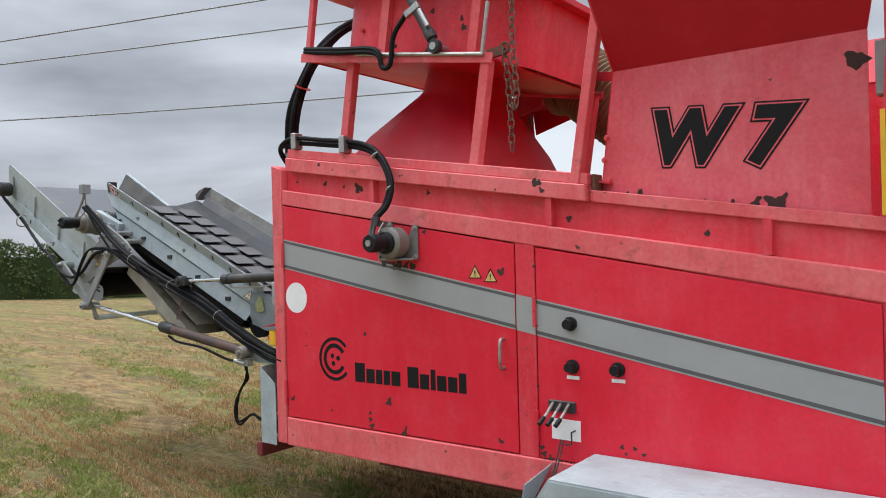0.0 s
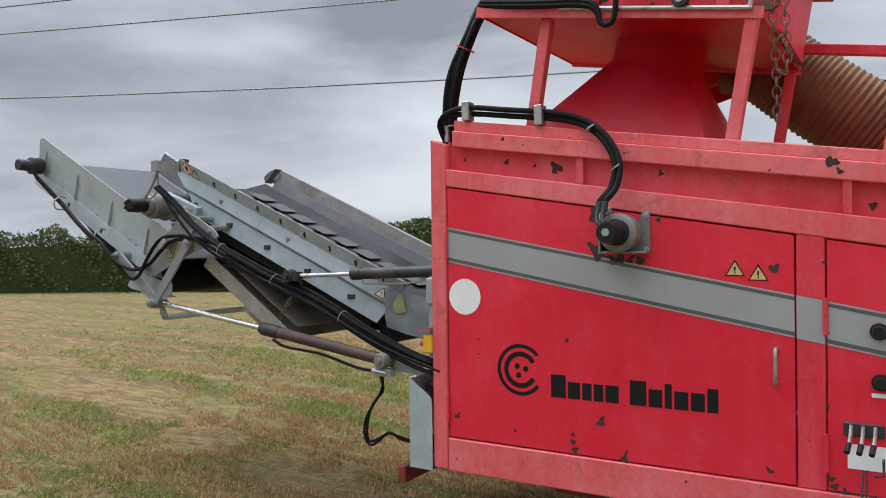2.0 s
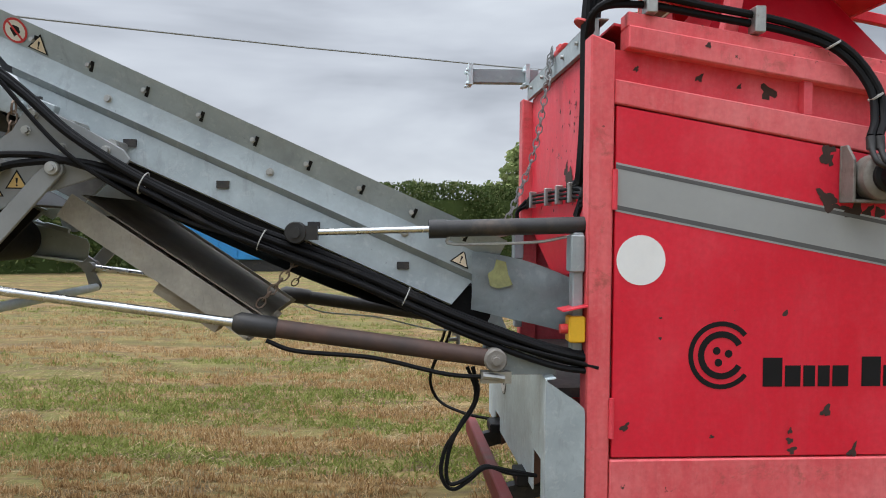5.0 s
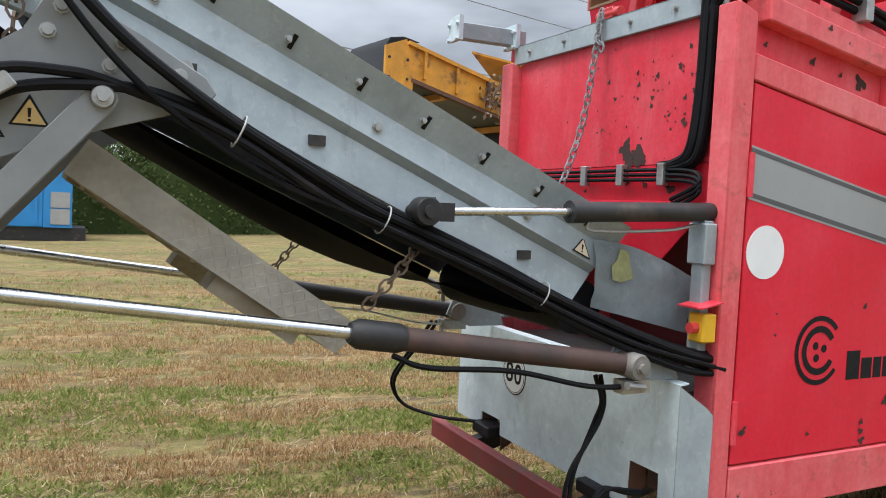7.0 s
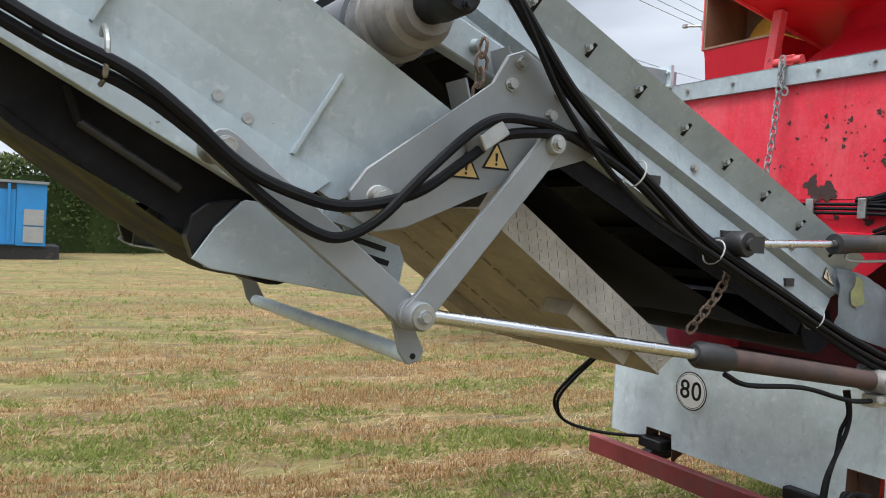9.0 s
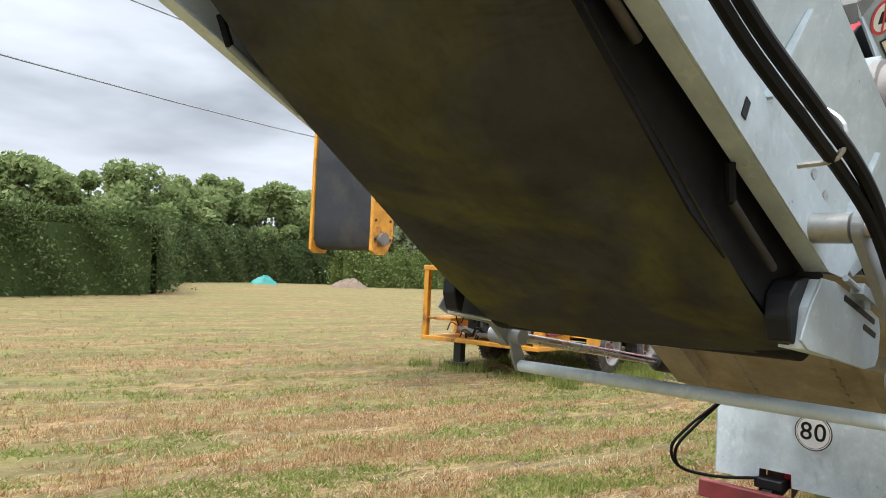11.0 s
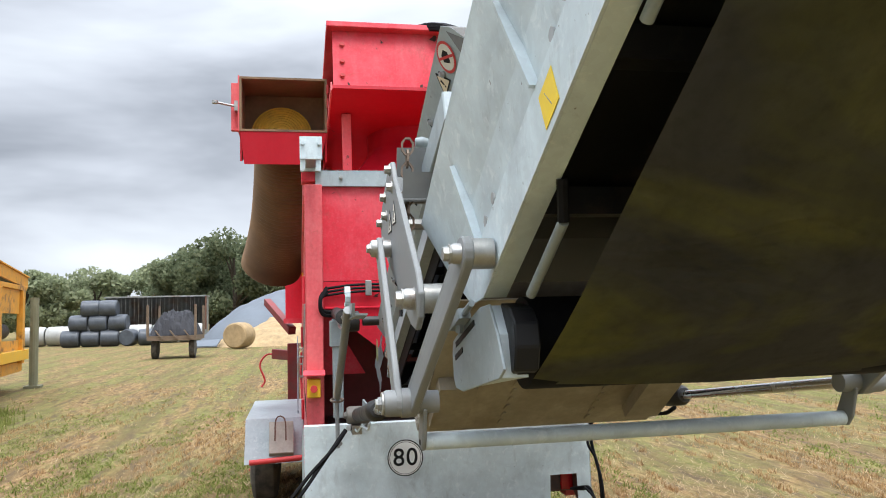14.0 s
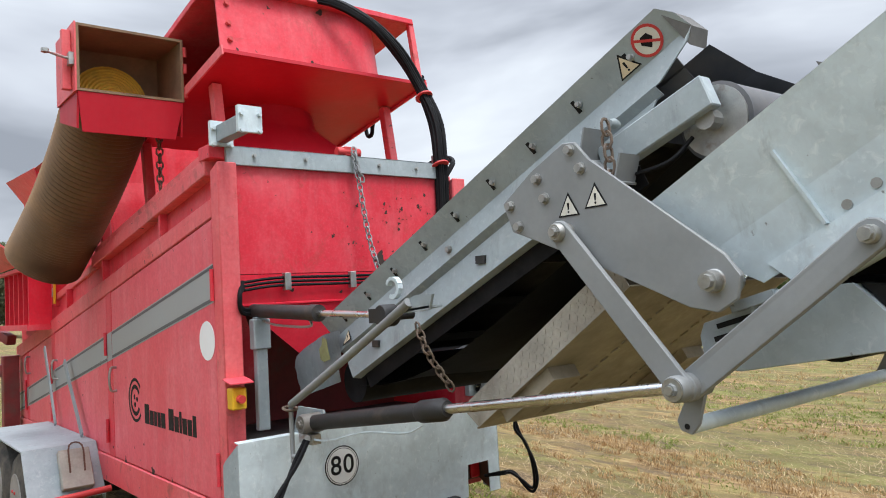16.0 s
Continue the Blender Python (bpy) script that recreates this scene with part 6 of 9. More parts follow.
# upper rams to the body
for y in (0.07, 2 * CY - 0.07 + 0.12):
    e, k, b = Vector((-1.154, y, 1.528)), Vector((-0.61, y, 1.548)), Vector((0.03, y, 1.572))
    bm = bmesh.new()
    cyl(bm, k, b, 0.034, 16)
    cyl(bm, k - (b - k).normalized() * 0.02, k + (b - k).normalized() * 0.05, 0.038, 16)
    ram = part("lift_ram", bm, DARK_METAL, sifter, "black hydraulic lift ram", True)
    bm = bmesh.new()
    cyl(bm, e, k, 0.014, 12)
    part("piston_rod", bm, CHROME, ram, smooth=True)
    bm = bmesh.new()
    lathe(bm, e + Vector((0, -0.035, 0)), e + Vector((0, 0.035, 0)), [(0, 0.04), (0.1, 0.044), (0.9, 0.044), (1, 0.04)], 18)
    cyl(bm, e + Vector((0, -0.05, 0)), e + Vector((0, 0.10 if y < 0.5 else -0.12, 0)), 0.02, 12)
    box(bm, e + Vector((0.02, -0.03, -0.028)), e + Vector((0.085, 0.03, 0.028)))
    part("rod_eye", bm, DARK_METAL, ram, smooth=True)
    bm = bmesh.new()
    tube(bm, [k + Vector((0.06, 0, -0.03)), k + Vector((0.08, 0, -0.06)), k + Vector((0.4, 0, -0.05)), b + Vector((-0.1, 0, -0.05))], 0.006, 6, 4)
    part("ram_line", bm, STEEL, ram)
    sg = -1 if y < 0.5 else 1
    bm = bmesh.new()
    box(bm, (-0.05, y - 0.03, 0.98), (-0.006, y + 0.03, 1.54))
    box(bm, (-0.06, y - 0.045, 1.38), (-0.004, y + 0.045, 1.53))
    part("ram_column", bevelled(bm, 0.005), GALV_DARK, ram)

# ---- folding linkage ----
PIV, LT, LB, PU = Vector((-2.517, 0, 1.588)), Vector((-2.04, 0, 1.760)), Vector((-2.42, 0, 1.317)), Vector((-2.88, 0, 1.672))
CP, CN = Vector((-0.365, 0, 1.033)), Vector((-1.34, 0, 1.170))


def arm_plate(bm, a, b, w, y0, y1):
    """A flat link with rounded ends between two pins."""
    d = (b - a).normalized()
    n = Vector((-d.z, 0, d.x))
    pts = []
    for c, g0 in ((b, -90), (a, 90)):
        for g in range(g0, g0 + 181, 30):
            p = c + (d * math.cos(radians(g)) + n * math.sin(radians(g))) * w
            pts.append((p.x, p.z))
    prism(bm, pts, y0, y1)


for sg in (1, -1):
    Y = lambda y: y if sg == 1 else 2 * CY - y
    bm = bmesh.new()
    tail_end = [(-2.143, 1.654), (-2.44, 1.522), (-2.52, 1.508), (-2.575, 1.54), (-2.59, 1.60), (-2.55, 1.655)]
    if sg == 1:
        outline = [(-1.775, 1.80), (-1.80, 1.765)] + tail_end + [(-2.205, 1.90), (-2.165, 1.98), (-2.115, 2.0), (-1.95, 1.92), (-1.80, 1.838)]
        heads = ((-2.156, 1.905), (-2.128, 1.965), (-2.024, 1.84), (-1.996, 1.90), (-1.892, 1.775), (-1.864, 1.835))
    else:
        outline = [(-1.762, 1.883), (-1.80, 1.787)] + tail_end + [(-2.13, 1.968), (-2.085, 2.03), (-2.04, 2.035), (-1.90, 1.968)]
        heads = ((-1.80, 1.87), (-1.835, 1.80), (-1.926, 1.941), (-1.955, 1.876), (-2.068, 2.008), (-2.106, 1.946))
    prism(bm, outline, Y(0.018), Y(0.034))
    hinge = part("hinge_plate", bevelled(bm, 0.003), GREY, lower, "grey steel hinge plate with hazard stickers")
    bm = bmesh.new()
    for x, z in heads:
        bolt(bm, (x, Y(0.018), z), (0, -sg, 0), 0.014, 0.014)
    part("plate_bolts", bm, STEEL, hinge)
    bm = bmesh.new()
    for x, z in ((-1.85, 1.86), (-2.0, 1.93)):
        cyl(bm, (x, Y(0.034), z), (x, Y(0.17), z), 0.02, 8)
    part("plate_spacers", bm, STEEL, hinge)
    bm = bmesh.new()
    lathe(bm, PIV + Vector((0, Y(-0.012), 0)), PIV + Vector((0, Y(0.10), 0)), [(0, 0.024), (0.1, 0.028), (0.25, 0.028), (0.3, 0.038), (1, 0.038)], 20)
    bolt(bm, PIV + Vector((0, Y(-0.012), 0)), (0, -sg, 0), 0.02, 0.014)
    part("pivot_pin", bm, STEEL, hinge, smooth=True)
    for x, z in ((-2.28, 1.69), (-2.19, 1.72)) if sg == 1 else ((-2.05, 1.845), (-2.155, 1.86)):
        warning_triangle(hinge, basis((x, Y(0.018) - sg * 0.0006, z), (sg, 0, 0.0), (0, 0, 1)), 0.085, TAN if sg == 1 else BLEACHED)
    # folded channel lug on the plate with a chain
    ox, oz = (-0.045, -0.035) if sg == 1 else (0.0, 0.03)
    bm = bmesh.new()
    slab(bm, [(-2.09 + ox, Y(0.034), 1.95 + oz), (-2.09 + ox, Y(0.13), 1.95 + oz), (-2.22 + ox, Y(0.13), 1.86 + oz), (-2.22 + ox, Y(0.034), 1.86 + oz)], (0.003, 0, -0.006))
    slab(bm, [(-2.09 + ox, Y(0.036), 1.951 + oz), (-2.09 + ox, Y(0.13), 1.951 + oz), (-2.115 + ox, Y(0.13), 2.04 + oz), (-2.115 + ox, Y(0.036), 2.04 + oz)], (0.006, 0, 0.001))
    slab(bm, [(-2.215 + ox, Y(0.036), 1.864 + oz), (-2.215 + ox, Y(0.13), 1.864 + oz), (-2.24 + ox, Y(0.13), 1.94 + oz), (-2.24 + ox, Y(0.036), 1.94 + oz)], (0.006, 0, 0.001))
    part("plate_lug", bm, GREY, hinge)
    bm = bmesh.new()
    lathe(bm, (-2.17 + ox, Y(0.085), 2.045 + oz), (-2.17 + ox, Y(0.125), 2.045 + oz), [(0, 0.012), (0.5, 0.018), (1, 0.012)], 14)
    part("chain_boss", bm, GALV_DARK, hinge, smooth=True)
    bm = bmesh.new()
    chain(bm, [(-2.175 + ox, Y(0.06), 2.03 + oz), (-2.185 + ox, Y(0.055), 1.92 + oz), (-2.19 + ox, Y(0.055), 1.76 + oz)], 0.055, 0.0048)
    part("lug_chain", bm, RUST_CHAIN, hinge)
    # the two links
    bm = bmesh.new()
    arm_plate(bm, LT, LB, 0.036, Y(-0.026), Y(-0.008))
    link = part("link_arm", bevelled(bm, 0.003), GREY, lower, "flat grey steel link arm")
    bm = bmesh.new()
    lathe(bm, LT + Vector((0, Y(-0.045), 0)), LT + Vector((0, Y(0.02), 0)), [(0, 0.024), (0.1, 0.028), (1, 0.028)], 18)
    bolt(bm, LT + Vector((0, Y(-0.045), 0)), (0, -sg, 0), 0.014, 0.010)
    part("link_pin", bm, STEEL, link, smooth=True)
    bm = bmesh.new()
    arm_plate(bm, LB, PU, 0.038, Y(0.008), Y(0.03))
    if sg == -1:
        for vtx in bm.verts:
            f = (LB.x - vtx.co.x) / (LB.x - PU.x)
            vtx.co.y -= 0.055 * max(0.0, min(1.0, f))
    link2 = part("link_arm", bevelled(bm, 0.003), GREY, lower, "flat grey steel link arm")
    bm = bmesh.new()
    dp = 0.0 if sg == 1 else 0.055
    lathe(bm, PU + Vector((0, Y(-0.015 + dp), 0)), PU + Vector((0, Y(0.13), 0)), [(0, 0.018), (0.08, 0.022), (0.3, 0.022), (0.35, 0.033), (1, 0.033)], 20)
    bolt(bm, PU + Vector((0, Y(-0.015 + dp), 0)), (0, -sg, 0), 0.016, 0.012)
    part("link_pin", bm, STEEL, link2, smooth=True)
    bm = bmesh.new()
    lathe(bm, LB + Vector((0, Y(-0.055), 0)), LB + Vector((0, Y(0.09), 0)), [(0, 0.031), (0.05, 0.035), (0.3, 0.035), (0.32, 0.039), (0.55, 0.039), (0.57, 0.03), (1, 0.03)], 20)
    bolt(bm, LB + Vector((0, Y(-0.055), 0)), (0, -sg, 0), 0.018, 0.012)
    part("link_joint", bm, GREY, link2, smooth=True)
    bm = bmesh.new()
    cyl(bm, LB + Vector((0, Y(-0.056), 0)), LB + Vector((0, Y(-0.061), 0)), 0.030, 20)
    bolt(bm, LB + Vector((0, Y(-0.061), 0)), (0, -sg, 0), 0.013, 0.012)
    part("washer", bm, STEEL, link2)
    bm = bmesh.new()
    prism(bm, [(-2.40, 1.305), (-2.45, 1.30), (-2.425, 1.215), (-2.40, 1.185), (-2.365, 1.195), (-2.355, 1.22)], Y(0.045), Y(0.057))
    bracket = part("tube_bracket", bevelled(bm, 0.003), GREY, link2)
    bm = bmesh.new()
    cyl(bm, (-2.388, Y(0.0455), 1.207), (-2.388, Y(0.043), 1.207), 0.008, 10)
    part("bracket_hole", bm, INK, bracket)
    # unfolding cylinder
    bm = bmesh.new()
    yc_ = Y(0.035)
    P, Q, R = CP + Vector((0, yc_, 0)), CN + Vector((0, yc_, 0)), LB + Vector((0, yc_, 0))
    d = (Q - P).normalized()
    cyl(bm, P, Q, 0.036, 18)
    ram = part("folding_ram", bm, RAM_BROWN if sg == 1 else DARK_METAL, lower, "rust-brown folding cylinder with bright rod", True)
    bm = bmesh.new()
    lathe(bm, Q - d * 0.12, Q + d * 0.05, [(0, 0.038), (0.1, 0.044), (0.85, 0.044), (1, 0.03)], 18)
    part("gland", bm, DARK_METAL, ram, smooth=True)
    bm = bmesh.new()
    cyl(bm, Q, R, 0.0185, 14)
    part("piston_rod", bm, CHROME, ram, smooth=True)
    bm = bmesh.new()
    lathe(bm, P + Vector((0, -0.06, 0)), P + Vector((0, 0.06, 0)), [(0, 0.04), (0.1, 0.046), (0.9, 0.046), (1, 0.04)], 18)
    bolt(bm, P + Vector((0, -0.06 * sg, 0)), (0, -sg, 0), 0.018)
    part("ram_eye", bm, CAST, ram, smooth=True)
    bm = bmesh.new()
    slab(bm, [(-0.30, Y(0.075), 0.96), (-0.43, Y(0.075), 1.02), (-0.40, Y(0.075), 1.09), (-0.16, Y(0.075), 1.09), (-0.10, Y(0.075), 0.96)], (0, sg * 0.012, 0))
    part("ram_bracket", bm, GALV_DARK, ram)
    bm = bmesh.new()
    tube(bm, [Q + d * -0.08 + Vector((0, -0.02 * sg, -0.05)), Q - d * 0.2 + Vector((0, -0.02 * sg, -0.075)), Q - d * 0.5 + Vector((0, -0.02 * sg, -0.06)), Q - d * 0.8 + Vector((0, -0.02 * sg, -0.085)), P + Vector((0.04, -0.02 * sg, -0.07))], 0.0095 if sg == 1 else 0.005, 6, 6)
    part("ram_hose", bm, HOSE if sg == 1 else GALV, ram, smooth=True)
    bm = bmesh.new()
    box(bm, (-0.42, min(Y(0.0), Y(0.05)), 0.94), (-0.30, max(Y(0.0), Y(0.05)), 0.985))
    cyl(bm, (-0.33, Y(0.0), 0.96), (-0.42, Y(-0.02), 0.975), 0.014, 8)
    part("hose_fitting", bm, STEEL, ram)
    # safety chain down to the hanging flap
    bm = bmesh.new()
    chain(bm, [(-1.12, Y(0.12), 1.47), (-1.20, Y(0.11), 1.36), (-1.32, Y(0.13), 1.22)], 0.050, 0.0046)
    part("safety_chain", bm, RUST_CHAIN, lower, "rusty safety chain")
bm = bmesh.new()
cyl(bm, (-2.388, 0.058, 1.207), (-2.388, 2 * CY - 0.058, 1.207), 0.022, 16)
part("cross_tube", bm, GALV, lower, "galvanised cross tube", True)
# slanting pipe, its drop rod and the small hook on the far ram
bm = bmesh.new()
tube(bm, [(-1.33, 1.46, 1.575), (-1.24, 1.46, 1.53), (-0.80, 1.46, 1.325), (-0.38, 1.46, 1.135)], 0.018, 10, 3)
pipe = part("stand_pipe", bm, GREY, lower, "grey slanting hydraulic pipe", True)
bm = bmesh.new()
tube(bm, [(-0.365 + 0.032 * math.cos(g * 0.628), 1.46 + 0.032 * math.sin(g * 0.628), 1.115 + 0.006 * math.cos(g * 0.628)) for g in range(11)], 0.006, 6, 2)
part("pipe_ring", bm, RUST_CHAIN, pipe, smooth=True)
bm = bmesh.new()
cyl(bm, (-0.372, 1.46, 1.12), (-0.375, 1.46, 0.87), 0.011, 10)
cyl(bm, (-0.375, 1.46, 0.90), (-0.43, 1.45, 0.90), 0.012, 10)
part("drop_rod", bm, GREY, pipe, smooth=True)
bm = bmesh.new()
for g0, g1 in zip(range(20, 300, 28), range(48, 328, 28)):
    p, q = ((-1.235 + 0.036 * math.cos(radians(g)), 1.455, 1.632 + 0.036 * math.sin(radians(g))) for g in (g0, g1))
    beam(bm, p, q, 0.014, 0.022, (0, 1, 0))
part("hook", bm, GALV, lower, "galvanised open hook")
bm = bmesh.new()
slab(bm, [(-1.25, 1.44, 1.56), (-1.36, 1.44, 1.60), (-1.46, 1.44, 1.60), (-1.44, 1.44, 1.545), (-1.30, 1.44, 1.535)], (0, 0.012, 0))
slab(bm, [(-1.26, 1.39, 1.545), (-1.44, 1.39, 1.56), (-1.44, 1.452, 1.56), (-1.26, 1.452, 1.545)], (0, 0, -0.008))
part("eye_bracket", bm, GALV_DARK, lower, "rust-stained zinc eye bracket")

# hanging flap of dusty sheet with checker-plate sides
FT, FB = Vector((-2.06, 0, 1.675)), Vector((-1.30, 0, 1.165))
FD = (FB - FT).normalized()
FN = Vector((FD.z, 0, -FD.x))
if FN.z > 0:
    FN = -FN
ft = lambda s, d, y: FT + FD * s + FN * d + Vector((0, y, 0))
LF = (FB - FT).length
bm = bmesh.new()
slab(bm, [ft(0, 0.10, 0.20), ft(LF, 0.10, 0.20), ft(LF, 0.10, 2 * CY - 0.20), ft(0, 0.10, 2 * CY - 0.20)], FN * 0.006)
flap = part("hanging_flap", bm, DUSTY, sifter, "dust-coated sheet flap below the conveyor")
bm = bmesh.new()
slab(bm, [ft(0, 0.0, 0.30), ft(LF, 0.0, 0.30), ft(LF, 0.0, 2 * CY - 0.30), ft(0, 0.0, 2 * CY - 0.30)], FN * 0.006)
part("flap_inside", bm, DUSTY, flap)
for sg in (1, -1):
    Y = lambda y: y if sg == 1 else 2 * CY - y
    bm = bmesh.new()
    slab(bm, [ft(0, 0, Y(0.197)), ft(LF + 0.02, 0, Y(0.197)), ft(LF - 0.02, 0.107, Y(0.197)), ft(0, 0.107, Y(0.197))], (0, -sg * 0.005, 0))
    side = part("checker_side", bm, CHECKER, flap, "checker-plate side strip")
    bm = bmesh.new()
    i = 0
    s = 0.02
    while s < LF - 0.02:
        for j in range(4):
            d = 0.016 + 0.024 * j
            g = radians(45 if (i + j) % 2 else -45)
            a = ft(s, d, Y(0.1918)) + (FD * math.cos(g) + FN * math.sin(g)) * 0.010
            b = ft(s, d, Y(0.1918)) - (FD * math.cos(g) + FN * math.sin(g)) * 0.010
            beam(bm, a, b, 0.004, 0.004, (0, 1, 0))
        s += 0.024
        i += 1
    tagged(part("checker_relief", bm, CHECKER, side), kind="stuff")
    bm = bmesh.new()
    slab(bm, [ft(LF * 0.52, 0.107, Y(0.22)), ft(LF * 0.85, 0.107, Y(0.22)), ft(LF * 0.85, 0.107, Y(0.36)), ft(LF * 0.52, 0.107, Y(0.36))], FN * 0.05)
    part("flap_pocket", bm, DUSTY, flap)
for y in (0.48, 0.85):
    bm = bmesh.new()
    for k in range(14):
        s = LF * (0.02 + 0.96 * k / 14)
        slab(bm, [ft(s, 0.1065, y), ft(s + 0.04, 0.1065, y + 0.008), ft(s + 0.03, 0.1065, y + 0.02), ft(s - 0.005, 0.1065, y + 0.012)], FN * 0.006)
    part("weld_seam", bm, DUSTY, flap)

# ---- folded-out upper conveyor ----
S2 = math.atan(0.52)
D2, N2 = Vector((-math.cos(S2), 0, math.sin(S2))), Vector((-math.sin(S2), 0, -math.cos(S2)))
T2 = Vector((-2.26, 0, 1.84))
L2 = 1.86


def c2(s, d, y):
    return T2 + D2 * s + N2 * d + Vector((0, y, 0))


upper = None
for sg in (1, -1):
    # near side takes a darker zinc: its duller light is put into the colour
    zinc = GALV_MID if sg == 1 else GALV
    Y = lambda y: y if sg == 1 else 2 * CY - 0.02 - y
    bm = bmesh.new()
    # upper skirt leans out, the band below it leans in, the beam stands proud
    slab(bm, [c2(s, d, Y(0.06 + 0.245 * max(0, d - 0.035))) for s, d in ((0.0, 0.035), (L2, 0.03), (L2 + 0.05, 0.07), (L2 + 0.06, 0.24), (0.06, 0.24))], (0, sg * 0.006, 0))
    if not upper:
        upper = part("upper_conveyor", bm, zinc, sifter, "galvanised upper conveyor with ribbed sides")
    else:
        part("skirt", bm, zinc, upper)
    # added sheet that darkens the upper skirt's inner face
    bm = bmesh.new()
    slab(bm, [c2(s, d, Y(0.0715 + 0.245 * (d - 0.035))) for s, d in ((0.01, 0.045), (L2 - 0.01, 0.045), (L2 - 0.01, 0.232), (0.06, 0.232))], (0, sg * 0.003, 0))
    part("skirt_dark_sheet", bm, SOILED, upper, "added dull dark sheet inside the skirt")
    bm = bmesh.new()
    slab(bm, [c2(s, d, Y(0.11 + 0.13 * (d - 0.24))) for s, d in ((0.06, 0.24), (L2 + 0.06, 0.24), (L2 + 0.06, 0.36), (0.16, 0.38))], (0, sg * 0.006, 0))
    part("skirt_band", bm, zinc, upper)
    bm = bmesh.new()
    slab(bm, [c2(s, d, Y(0.115)) for s, d in ((0.20, 0.346), (L2 + 0.05, 0.346), (L2 + 0.03, 0.468), (0.34, 0.468), (0.24, 0.43))], (0, sg * 0.005, 0))
    slab(bm, [c2(s, 0.346, Y(y)) for s, y in ((0.20, 0.1205), (L2 + 0.05, 0.1205), (L2 + 0.05, 0.155), (0.20, 0.155))], N2 * 0.004)
    slab(bm, [c2(s, 0.464, Y(y)) for s, y in ((0.34, 0.1205), (L2 + 0.03, 0.1205), (L2 + 0.03, 0.168), (0.34, 0.168))], N2 * 0.005)
    part("side_beam", bm, zinc, upper)
    for s in (0.31, 0.80, 1.30, 1.79) if sg == 1 else (0.375, 0.87, 1.37, 1.80):
        bm = bmesh.new()
        slab(bm, [c2(s, 0.125, Y(0.082)), c2(s, 0.128, Y(0.070)), c2(s, 0.344, Y(0.104)), c2(s, 0.344, Y(0.146)), c2(s, 0.24, Y(0.109))], D2 * 0.008)
        part("gusset", bm, zinc, upper)
    bm = bmesh.new()
    for s, d in ((0.44, 0.33), (0.52, 0.325), (0.98, 0.33), (1.06, 0.325), (1.52, 0.33)):
        bolt(bm, c2(s, d, Y(0.138)), (0, -sg, 0), 0.014, 0.016)
    part("side_bolts", bm, STEEL, upper)
    bm = bmesh.new()
    for s in (0.86, 1.35) if sg == 1 else ():
        slab(bm, [c2(s, 0.40, Y(0.1145)), c2(s + 0.02, 0.40, Y(0.1145)), c2(s + 0.02, 0.44, Y(0.1145)), c2(s, 0.44, Y(0.1145))], (0, -sg * 0.002, 0))
    part("side_slots", bm, INK, upper)
    # tail bearing box below the hinge: a folded plate with slots, tensioner and a black end cover
    bm = bmesh.new()
    prism(bm, [(-2.385, 1.44), (-2.395, 1.375), (-2.42, 1.35), (-2.50, 1.347), (-2.87, 1.408), (-2.912, 1.43), (-2.865, 1.50), (-2.80, 1.566), (-2.72, 1.560), (-2.50, 1.505), (-2.40, 1.475)], Y(0.12), Y(0.127))
    tail_box = part("tail_plate", bevelled(bm, 0.002), GALV_OLD, upper, "galvanised tail bearing plate")
    bm = bmesh.new()
    slab(bm, [(-2.42, Y(0.1275), 1.351), (-2.87, Y(0.1275), 1.409), (-2.87, Y(0.185), 1.409), (-2.42, Y(0.185), 1.351)], (0.0, 0, 0.006))
    slab(bm, [(-2.873, Y(0.1275), 1.412), (-2.862, Y(0.1275), 1.50), (-2.80, Y(0.1275), 1.563), (-2.80, Y(0.16), 1.563), (-2.862, Y(0.16), 1.50), (-2.873, Y(0.16), 1.412)], (0.006, 0, 0))
    part("plate_flange", bm, GALV, tail_box)
    for x0, z0, x1, z1 in ((-2.44, 1.465, -2.66, 1.525), (-2.43, 1.43, -2.52, 1.455)):
        bm = bmesh.new()
        beam(bm, (x0, Y(0.1195), z0), (x1, Y(0.1195), z1), 0.003, 0.014, (0, 0, 1))
        part("slot", bm, INK, tail_box)
    bm = bmesh.new()
    beam(bm, (-2.50, Y(0.105), 1.515), (-2.62, Y(0.105), 1.548), 0.03, 0.026)
    cyl(bm, (-2.62, Y(0.105), 1.548), (-2.70, Y(0.105), 1.57), 0.008, 8)
    cyl(bm, (-2.56, Y(0.105), 1.53), (-2.552, Y(0.105), 1.50), 0.010, 6)
    part("tail_tensioner", bm, GALV_DARK, tail_box)
    bm = bmesh.new()
    prism(bm, [(-2.876, 1.417), (-2.868, 1.50), (-2.80, 1.568), (-2.875, 1.556), (-2.912, 1.525), (-2.918, 1.475), (-2.90, 1.425)], Y(0.145), Y(0.20))
    part("tail_end_cover", bevelled(bm, 0.004), BLACK, upper, "black end cover with rust spots")
    # added black sheet on the near side, standing in for the dark interior
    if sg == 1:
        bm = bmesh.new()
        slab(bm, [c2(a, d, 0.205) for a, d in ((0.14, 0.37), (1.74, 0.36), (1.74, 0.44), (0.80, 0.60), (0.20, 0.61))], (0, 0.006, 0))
        part("near_shade_sheet", bm, BELT, upper)
    # return idler rods
    for k in range(2):
        o = (D2 * 0.67 - N2 * 0.055) * k
        bm = bmesh.new()
        cyl(bm, Vector((-2.93, Y(0.178), 1.582)) + o, Vector((-3.14, Y(0.178), 1.707)) + o, 0.0105, 12)
        # near rods are darkened: the shade inside is put into their colour
        rod = part("idler_bracket", bm, GALV_DARK if sg == -1 else DARK_METAL, upper, smooth=True)
        bm = bmesh.new()
